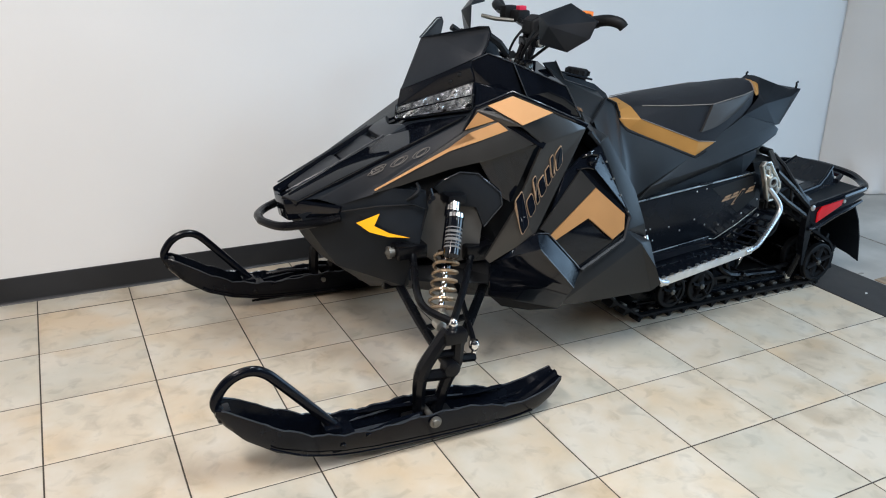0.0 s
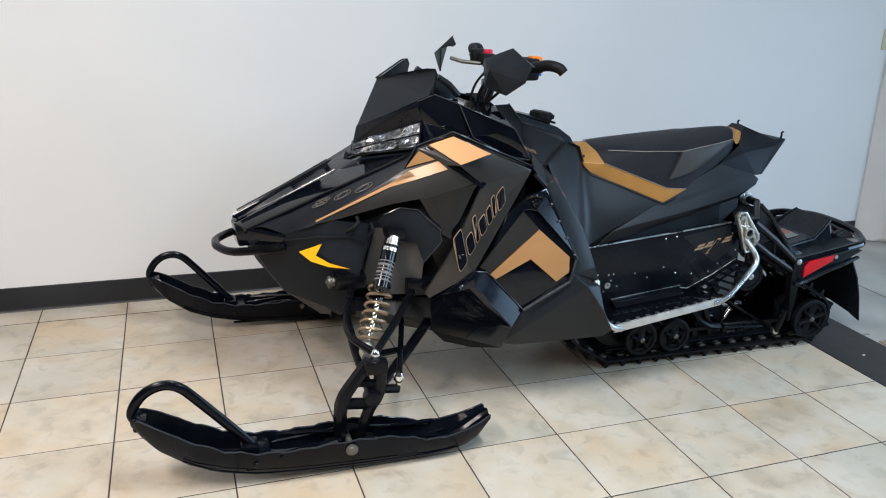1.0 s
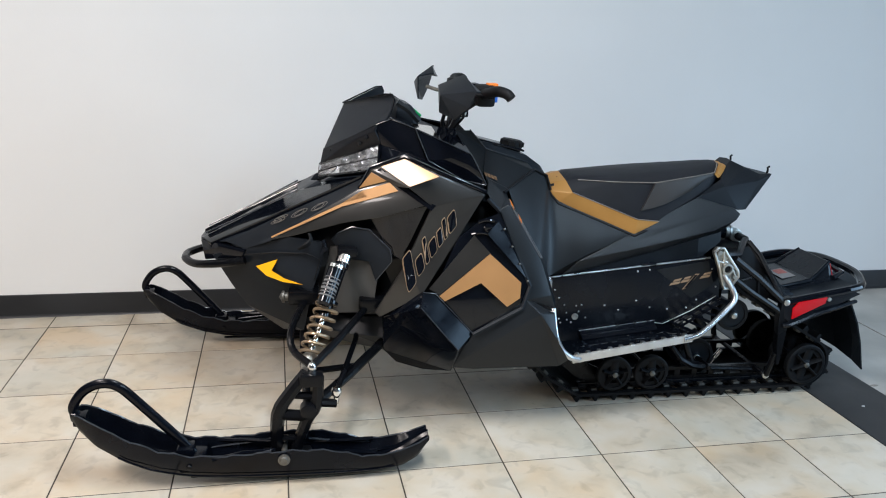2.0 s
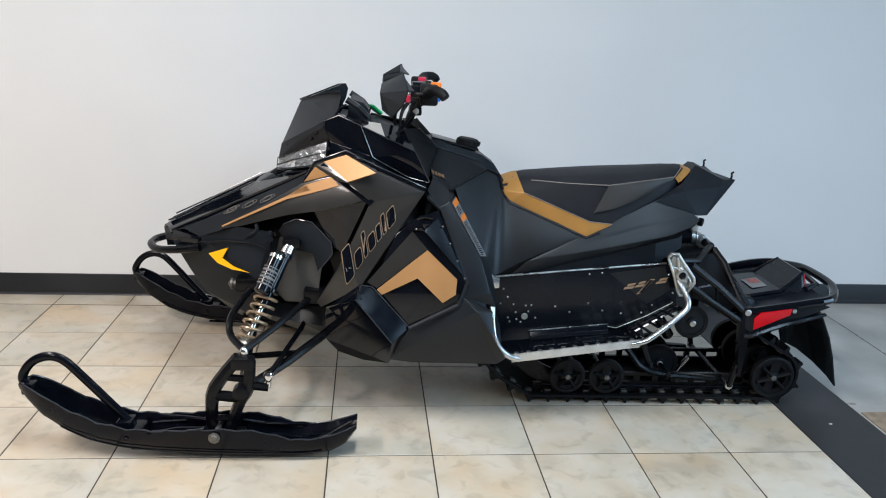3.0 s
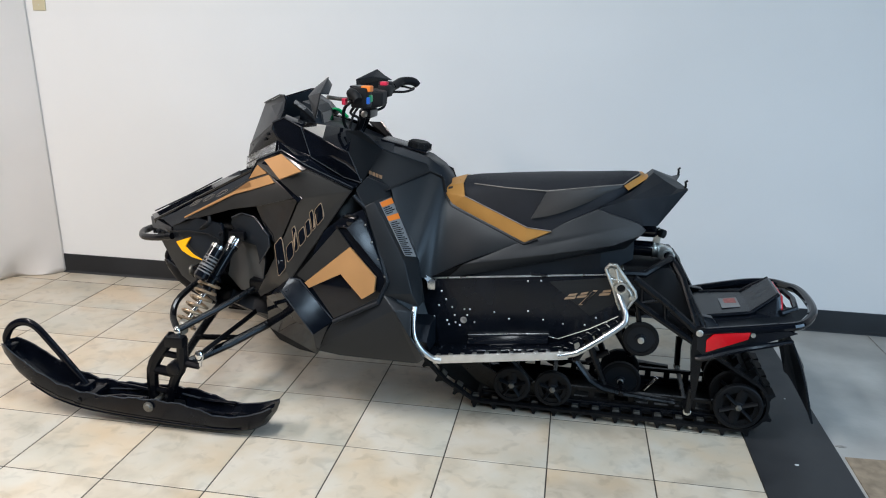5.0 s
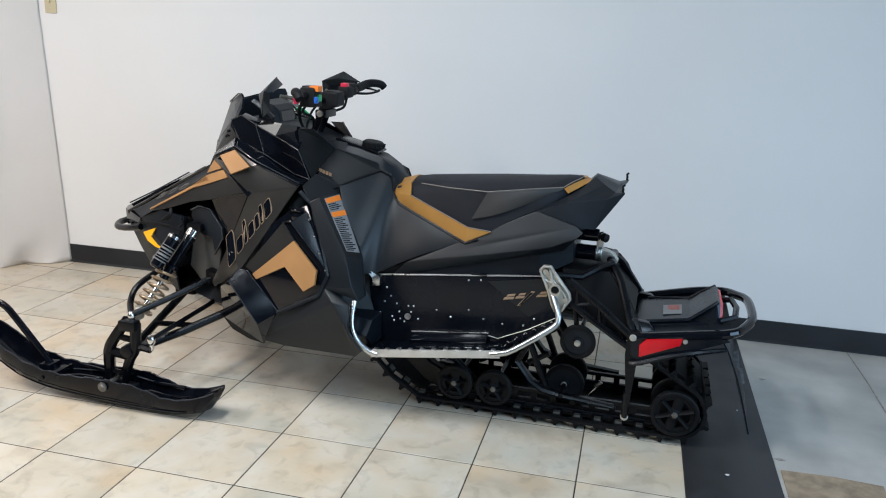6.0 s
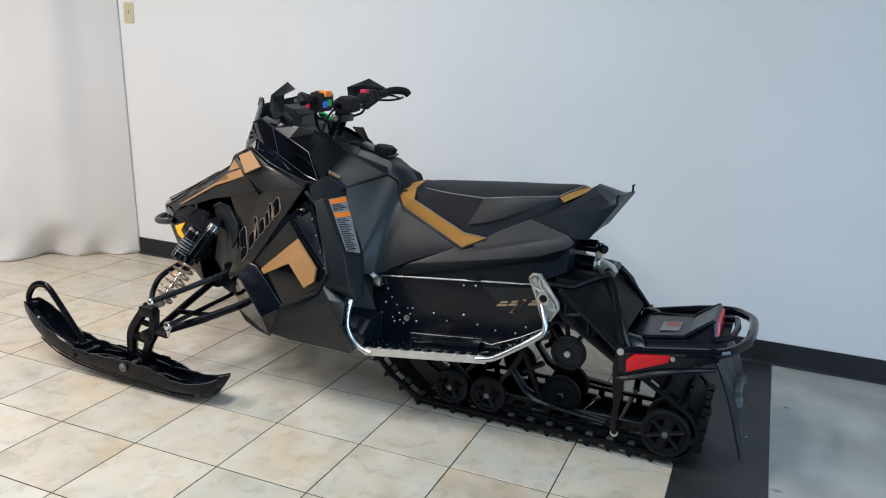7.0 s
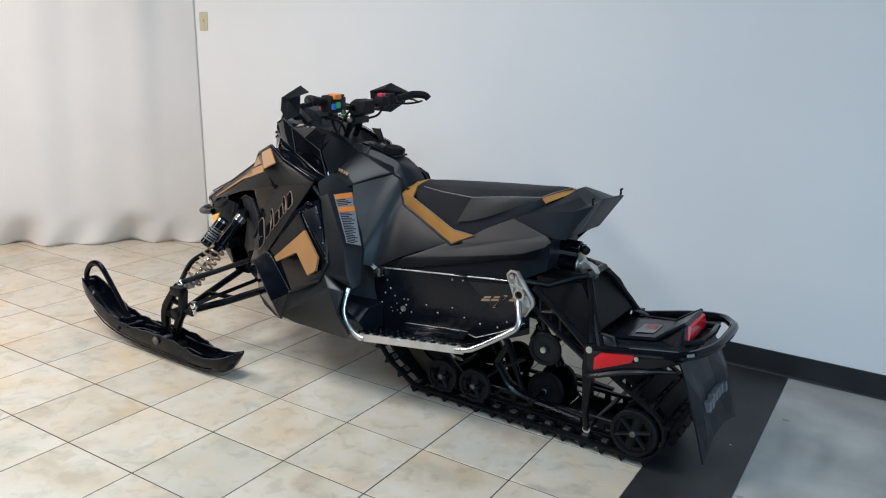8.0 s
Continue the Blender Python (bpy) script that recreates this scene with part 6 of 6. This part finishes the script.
    cast = merged(profile_solid(rim, -0.250 * -side, -0.236 * -side, 0.004), tube([(x, yo, z) for x, z in rim + rim[:1]], 0.0055, 8),
                  tube([(0.872, yo, 0.61), (0.883, yo, 0.56), (0.885, yo, 0.49)], 0.005, 8), tube([(0.885, yo, 0.575), (0.925, yo, 0.53), (0.935, yo, 0.505)], 0.004, 8), tube([(0.855, yo, 0.575), (0.885, yo, 0.565)], 0.004, 8),
                  lathe((0.893, 0.255 * side, 0.545), (0, side, 0), [(-0.006, 0.013), (-0.006, 0.022), (0.014, 0.021), (0.015, 0.014), (-0.004, 0.013)], 20), lathe((0.857, 0.254 * side, 0.604), (0, side, 0), [(0, 0.01), (0.009, 0.009), (0.010, 0)], 12), lathe((0.93, 0.254 * side, 0.512), (0, side, 0), [(0, 0.009), (0.009, 0.008), (0.010, 0)], 12))
    part("casting_bore", lathe((0.893, 0.25 * side, 0.545), (0, side, 0), [(0, 0.0135), (0.012, 0.0135), (0.012, 0)], 18), RUBBER, SLED)
    part("frame_casting", cast, CAST, SLED, "cast aluminium frame bracket")
for side in (-1, 1):
    board = [o for o in SLED.children if o.name.startswith("running_board")][0 if side < 0 else 1]
    n = 11
    for k in range(n):
        x = 0.30 + 0.041 * k
        yy = -0.400 + 0.045 * (x - 0.3) / 0.45
        z = 0.286 + (x - 0.3) * 0.1
        part("tooth", box(x - 0.007, x + 0.007, *sorted((-yy * side - 0.004, -yy * side + 0.012 * -side + 0.0)), z, z + 0.012, 0.002), STEEL, board, "bright traction tooth")
    part("toe_edge", plate(flip([(0.283, -0.405, 0.264), (0.735, -0.367, 0.312), (0.735, -0.367, 0.338), (0.287, -0.405, 0.292)], side), 0.010, (0, -side, 0), 0.002), SAWN, board, "bright board edge")
    for k in range(6):
        t = k / 5
        x, zi, zo = 0.748 + 0.150 * t, 0.322 + 0.088 * t, 0.338 + 0.082 * t
        ye = 0.350 - 0.045 * t
        part("rung", tube([(x - 0.012, 0.206 * side, zi), (x + 0.004, ye * side, zo)], 0.0085, 6, 0, 0.45), GLOSS, board)
    part("rung", tube([(0.742, 0.255 * side, 0.324), (0.905, 0.245 * side, 0.418)], 0.008, 6, 0, 0.45), GLOSS, board)
    dimple = bpy.data.meshes.new("dimple")
    bm = lathe((0, 0, 0), (0, 0, 1), [(-0.002, 0.007), (0.003, 0.0065), (0.0045, 0.004), (0.002, 0.003), (0.002, 0)], 10)
    bm.to_mesh(dimple)
    bm.free()
    dimple.materials.append(GLOSS)
    for i in range(11):
        for j in range(3):
            x = 0.285 + 0.043 * i
            ob = new("dimple", dimple)
            ob.parent = board
            ob.location = (x, (0.262 + 0.036 * j + 0.018 * (i % 2)) * side, 0.253 + 0.1165 * (x - 0.225) + (0.136 - 0.066 * (x - 0.225)) * (0.057 + 0.036 * j + 0.018 * (i % 2)) + 0.001)
# brand emblem as slanted plain shapes, number and lettering on the flank
def emblem(panel, start, run, shapes, parents):
    """Plain slanted shapes in a row, each black with a copper edge."""
    u, v = Vector(run).normalized(), Vector((-0.20, 0.98)).normalized()
    for along_u, w, h, drop, power in shapes:
        c = Vector(start) + u * (along_u + w / 2) + v * (drop + h / 2)

        def ring(kw, kh):
            out = []
            for k in range(24):
                a = 2 * math.pi * (k + 0.5) / 24
                ca, sa = math.cos(a), math.sin(a)
                out.append(c + u * (kw / 2 * math.copysign(abs(ca) ** power, ca)) + v * (kh / 2 * math.copysign(abs(sa) ** power, sa)))
            return out
        layers = [("emblem_edge", ring(w, h), EMBLEM_LIGHT, 0.0022), ("emblem_shape", ring(w - 0.0042, h - 0.0042), GLOSS, 0.0034)]
        for name, outline, mat, proud in layers:
            for side, par in zip((-1, 1), parents):
                pts = [min((on(f, p.x, p.y, proud) for f in panel), key=lambda q: q.y) for p in outline]
                part(name, plate(flip([tuple(p) for p in pts], side), 0.003, (0, -side, 0), 0.0), mat, par, "", False)


BR = [(-0.235, -0.380, 0.513), (-0.03, -0.317, 0.828), (-0.293, -0.352, 0.60)]
BR2 = [(-0.207, -0.344, 0.795), (-0.03, -0.317, 0.828), (-0.293, -0.352, 0.60)]
emblem((BR, BR2), (-0.283, 0.528), (0.62, 0.785), [(0.0, 0.046, 0.112, -0.012, 0.3), (0.054, 0.038, 0.054, -0.004, 0.45), (0.098, 0.020, 0.084, 0.0, 0.3), (0.123, 0.036, 0.052, 0.0, 0.4),
                                                   (0.164, 0.026, 0.052, 0.002, 0.3), (0.194, 0.020, 0.066, 0.002, 0.3), (0.219, 0.042, 0.058, 0.0, 0.4)], brand)
for side, par in zip((-1, 1), brand):
    star = [Vector((-0.279, 0.575)) + (0.014 if k % 2 == 0 else 0.0035) * Vector((math.cos(k * math.pi / 4), math.sin(k * math.pi / 4))) for k in range(8)]
    part("emblem_star", plate(flip([tuple(on(BR, p.x, p.y, 0.0066)) for p in star], side), 0.002, (0, -side, 0), 0.0), LABEL, par, "pale star", False)


def lettering(text, origin, u, v, height, mat, parent, label, stroke=0.0, wide=1.0):
    """Words in the built-in font, laid on a surface spanned by u and v."""
    data = bpy.data.curves.new("letters", "FONT")
    data.body, data.size, data.shear = text, height, 0.35
    data.space_character = 1.25
    if not stroke:
        data.extrude = 0.0004
    tmp = bpy.data.objects.new("letters", data)
    scene.collection.objects.link(tmp)
    bpy.context.view_layer.update()
    me = bpy.data.meshes.new_from_object(tmp.evaluated_get(bpy.context.evaluated_depsgraph_get()))
    bpy.data.objects.remove(tmp)
    u = Vector(u).normalized()
    w = u.cross(Vector(v)).normalized()
    v = w.cross(u)
    me.transform(Matrix.Translation(origin) @ Matrix((u * wide, v, w)).transposed().to_4x4())
    if stroke:
        bm = bmesh.new()
        bm.from_mesh(me)
        bmesh.ops.remove_doubles(bm, verts=bm.verts, dist=1e-5)
        rim = [e for e in bm.edges if len(e.link_faces) == 1]
        lines = [tube([e.verts[0].co + (e.verts[0].co - e.verts[1].co).normalized() * stroke * 0.5, e.verts[1].co + (e.verts[1].co - e.verts[0].co).normalized() * stroke * 0.5], stroke, 5) for e in rim]
        bm.free()
        bm = merged(*lines)
        me.clear_geometry()
        bm.to_mesh(me)
        bm.free()
    me.materials.clear()
    me.materials.append(mat)
    ob = new("lettering", me)
    ob.parent = parent
    ob["label"] = label


HB = [(-0.80, -0.165, 0.612), (-0.430, -0.252, 0.822), (-0.41, -0.232, 0.868)]
o1, o2, o3 = on(HB, -0.716, 0.688, 0.013), on(HB, -0.525, 0.770, 0.007), on(HB, -0.716, 0.74, 0.007)
lettering("800", o1, o2 - o1, o3 - o1, 0.028, PALE_PRINT, hood_side[0], "outlined number 800", 0.0007, 4.1)

# warning label on the rider's side of the leg panel
def quad_on(q, u0, u1, v0, v1, proud, side):
    """A patch of a four-cornered face: u from its outer to its inner edge, v from top to bottom."""
    a, b, c, d = (Vector(p) for p in q)
    n = (b - a).cross(d - a).normalized()
    n = n if n.y < 0 else -n
    out = []
    for u, v in ((u0, v0), (u1, v0), (u1, v1), (u0, v1)):
        out.append(tuple(a.lerp(b, u).lerp(d.lerp(c, u), v) + n * proud))
    return flip(out, side), (-n.x, -n.y if side < 0 else n.y, -n.z)


FACE = [LEG[10], LEG[2], LEG[3], LEG[11]]
pts, back = quad_on(FACE, 0.2, 0.95, 0.04, 0.93, 0.0022, -1)
label = part("warning_label", plate(pts, 0.0014, back, 0.0), LABEL, leg[0], "silver and orange warning label", False)
for u0, u1, v0, v1, mat in ((0.22, 0.93, 0.05, 0.13, ORANGE), (0.22, 0.93, 0.28, 0.36, ORANGE)):
    pts, back = quad_on(FACE, u0, u1, v0, v1, 0.0032, -1)
    part("label_block", plate(pts, 0.0012, back, 0.0), mat, label, "", False)
for k in range(26):
    v = 0.145 + 0.03 * k
    if 0.26 < v < 0.375 or v > 0.91:
        continue
    pts, back = quad_on(FACE, 0.25, 0.62 + 0.27 * ((k * 7) % 5) / 5, v, v + 0.014, 0.0032, -1)
    part("text_bar", plate(pts, 0.0012, back, 0.0), SATIN, label, "", False)

# handlebar, guards, controls, dash
bar = part("handlebar", tube([(-0.03, -0.28, 1.145), (-0.035, -0.2, 1.135), (-0.05, -0.1, 1.115), (-0.055, 0, 1.11), (-0.05, 0.1, 1.115), (-0.035, 0.2, 1.135), (-0.03, 0.28, 1.14)], 0.0115, 10, 3), BLACK_STEEL, SLED, "black handlebar")
for side in (-1, 1):
    P = lambda x, y, z: at_side((x, y, z), side)  # noqa: E731
    dx = 0.0 if side < 0 else 0.015
    part("grip", tube([P(-0.035, -0.235, 1.140), P(-0.03, -0.29, 1.148), P(-0.02, -0.335, 1.157), P(-0.008 + dx, -0.36, 1.158), P(0.008 + dx, -0.378, 1.152), P(0.018 + dx, -0.386, 1.14)], [0.017, 0.0175, 0.017, 0.0165, 0.0165, 0.015], 12, 4), RUBBER, bar, "black rubber hooked grip")
    guard = part("hand_guard", facets([P(-0.186, -0.292, 1.140), P(-0.182, -0.226, 1.166), P(-0.115, -0.292, 1.204), P(-0.100, -0.412, 1.162), P(-0.116, -0.402, 1.112), P(-0.148, -0.340, 1.068), P(-0.178, -0.236, 1.080)],
                                      [[0, 1, 2], [0, 2, 3], [0, 3, 4], [0, 4, 5], [0, 5, 6], [0, 6, 1]], 0.005, (1, 0, 0), 0.003), MATTE, bar, "black faceted hand guard")
    part("visor", facets([P(-0.116, -0.292, 1.204), P(-0.182, -0.226, 1.166), P(-0.118, -0.242, 1.178), P(-0.078, -0.390, 1.160), P(-0.100, -0.412, 1.162)], [[0, 1, 2], [0, 2, 3, 4]], 0.005, (0, 0, -1), 0.002), MATTE, guard)
    part("guard_stay", tube([P(-0.06, -0.13, 1.118), P(-0.12, -0.16, 1.122), P(-0.15, -0.2, 1.13)], 0.007, 8), DULL_ZINC, bar, "grey stay")
    part("lever", tube([P(-0.065, -0.18, 1.135), P(-0.055, -0.25, 1.138), P(-0.02, -0.31, 1.140), P(0.03 if side > 0 else -0.03, -0.30, 1.132)], [0.008, 0.008, 0.009, 0.006], 8, 3, 0.6), BLACK_STEEL, bar)
part("control_block", box(-0.055, 0.005, -0.245, -0.175, 1.10, 1.17, 0.012), RUBBER, bar, "black switch block")
part("brake_reservoir", merged(box(-0.085, -0.03, -0.175, -0.115, 1.118, 1.162, 0.008), box(-0.08, -0.035, -0.17, -0.12, 1.162, 1.170, 0.003), rod((-0.06, -0.12, 1.13), (-0.06, -0.06, 1.118), 0.010)), SATIN, bar, "black brake reservoir")
part("hose", tube([(-0.075, -0.12, 1.12), (-0.12, -0.105, 1.085), (-0.135, -0.07, 1.03), (-0.12, -0.05, 0.985)], 0.006, 8, 5), RUBBER, bar, "black brake hose")
part("hose", tube([(-0.045, -0.20, 1.11), (-0.08, -0.16, 1.075), (-0.07, -0.10, 1.05), (-0.09, -0.05, 1.01)], 0.005, 8, 5), RUBBER, bar, "black wiring")
part("hose", tube([(-0.03, 0.13, 1.11), (-0.03, 0.09, 1.075), (-0.075, 0.04, 1.05), (-0.1, 0.03, 1.0)], 0.005, 8, 5), RUBBER, bar, "black wiring")
part("throttle_block", merged(box(-0.075, -0.02, 0.165, 0.21, 1.115, 1.165, 0.009), tube([(-0.04, 0.2, 1.125), (0.01, 0.25, 1.122), (0.03, 0.31, 1.128), (0.025, 0.345, 1.132)], [0.009, 0.008, 0.008, 0.006], 8, 3, 0.6)), RUBBER, bar, "black throttle block with lever")
part("button", box(-0.02, 0.014, -0.235, -0.195, 1.155, 1.175, 0.004), ORANGE, bar, "orange button")
part("button", box(-0.004, 0.012, -0.242, -0.224, 1.115, 1.138, 0.004), BLUE, bar, "blue button")
part("button", box(-0.004, 0.012, -0.222, -0.196, 1.120, 1.144, 0.004), GREEN, bar, "green button")
part("button", box(-0.10, -0.085, -0.2, -0.175, 1.105, 1.128, 0.004), RED_BUTTON, bar, "red button")
part("control_block", box(-0.06, -0.01, 0.10, 0.16, 1.11, 1.155, 0.012), RUBBER, bar, "black switch block")
part("button", box(-0.05, -0.022, 0.11, 0.137, 1.15, 1.168, 0.004), RED_BUTTON, bar, "red stop button")
part("bar_pad", merged(bevelled(loft([[(-0.085, -0.035, 1.085), (-0.085, 0.035, 1.085), (-0.085, 0.03, 1.13), (-0.085, -0.03, 1.13)], [(-0.05, -0.045, 1.075), (-0.05, 0.045, 1.075), (-0.05, 0.04, 1.148), (-0.05, -0.04, 1.148)], [(0.0, -0.038, 1.09), (0.0, 0.038, 1.09), (0.002, 0.033, 1.142), (0.002, -0.033, 1.142)]]), 0.008)), RUBBER, bar, "black foam bar pad", False)
for y in (-0.03, 0.03):
    part("riser", tube([(-0.115, y, 0.96), (-0.085, y, 1.02), (-0.06, y, 1.09)], 0.013, 10), BLACK_STEEL, bar)
part("riser_clamp", box(-0.085, -0.04, -0.05, 0.05, 1.045, 1.075, 0.006), BLACK_STEEL, bar)
for s in (-1, 1):
    part("clamp_bolt", lathe((-0.062, 0.048 * s, 1.061), (0, s, 0), [(0, 0.012), (0.012, 0.012), (0.014, 0.007), (0.014, 0)], 14), CAST, bar, "zinc clamp bolt")
for y0, y1 in ((-0.035, -0.06), (0.035, 0.06)):
    part("cable", tube([(-0.075, y0, 1.10), (-0.105, y0 * 1.2, 1.06), (-0.115, y1, 1.01), (-0.11, y1, 0.975)], 0.0045, 8, 5), RUBBER, SLED, "black control cable")
gauge = part("gauge", loft([[(-0.30, -0.09, 1.035), (-0.30, 0.09, 1.035), (-0.29, 0.08, 1.10), (-0.29, -0.08, 1.10)], [(-0.235, -0.085, 1.01), (-0.235, 0.085, 1.01), (-0.245, 0.075, 1.085), (-0.245, -0.075, 1.085)], [(-0.215, -0.07, 1.01), (-0.215, 0.07, 1.01), (-0.228, 0.06, 1.065), (-0.228, -0.06, 1.065)]]), MATTE, SLED, smooth=False)
part("gauge_face", plate([(-0.2165, -0.055, 1.02), (-0.2165, 0.055, 1.02), (-0.2255, 0.05, 1.06), (-0.2255, -0.05, 1.06)], 0.003, (-1, 0, 0), 0.0), GLOSS, gauge, "dark glass face", False)
for y in (-0.13, 0.13):
    part("screen_stay", tube([(-0.30, y, 1.10), (-0.26, y, 1.075), (-0.225, y * 0.92, 1.04)], 0.012, 6), TANK, SLED, "grey screen stay", False)
part("lanyard", tube([(-0.235, 0.10, 1.06), (-0.222, 0.118, 1.055), (-0.205, 0.125, 1.041), (-0.183, 0.125, 1.026)], [0.006, 0.014, 0.015, 0.012], 8, 3, 0.5), GREEN, SLED, "green tether tag")
cap = part("fuel_cap", lathe((0.13, 0, 0.925), (0.15, 0, 1), [(0, 0.036), (0.016, 0.037), (0.018, 0.041), (0.036, 0.040), (0.041, 0.034), (0.042, 0)], 24), RUBBER, SLED, "black fuel cap")
for k in range(12):
    a = 2 * math.pi * k / 12
    part("cap_rib", rod((0.134 + 0.0405 * math.cos(a), 0.0405 * math.sin(a), 0.945 - 0.006 * math.cos(a)), (0.137 + 0.0405 * math.cos(a), 0.0405 * math.sin(a), 0.96 - 0.006 * math.cos(a)), 0.004, 6), RUBBER, cap)
part("tank_trim", facets([(0.0, -0.05, 0.974), (0.0, 0.05, 0.974), (0.17, 0.045, 0.934), (0.17, -0.045, 0.934)], [[0, 1, 2, 3]], 0.008, (0, 0, -1), 0.003), SATIN, SLED)


# ---- floor pieces ----
def tile_mesh():
    h = TILE / 2 - 0.0023
    bm = bmesh.new()
    rings = [(h, -0.003), (h, -0.0008), (h - 0.001, 0.0)]
    bm2 = loft([[(-r, -r, z), (r, -r, z), (r, r, z), (-r, r, z)] for r, z in rings], caps=False)
    bm.free()
    bm2.faces.new([v for v in bm2.verts][-4:])
    me = bpy.data.meshes.new("tile")
    bmesh.ops.recalc_face_normals(bm2, faces=bm2.faces)
    bm2.to_mesh(me)
    bm2.free()
    me.materials.append(TILE_MAT)
    return me


TILE_ME = tile_mesh()
floor_ob = bpy.data.objects["floor"]
far_tiles = []
for i in range(-14, 4):
    for j in range(-14, 4):
        cx, cy = (i + 0.5) * TILE, (j + 0.5) * TILE
        top = min(cy + TILE / 2, WALL_Y)
        if -9 <= i and -9 <= j and not (j == 3):
            ob = new("tile", TILE_ME)
            ob.location = (cx, cy, random.uniform(-0.0004, 0.0004))
            ob.rotation_euler = (0, 0, random.choice((0, 1, 2, 3)) * math.pi / 2)
            ob.parent = floor_ob
        else:
            far_tiles.append((cx, cy, top))
bm = bmesh.new()
for cx, cy, top in far_tiles:
    h = TILE / 2 - 0.0023
    y1 = min(cy + h, top)
    v = [bm.verts.new(p) for p in ((cx - h, cy - h, 0), (cx + h, cy - h, 0), (cx + h, y1, 0), (cx - h, y1, 0))]
    bm.faces.new(v)
tagged(part("tiles_beyond", bm, TILE_MAT, floor_ob, "", False), kind="stuff")
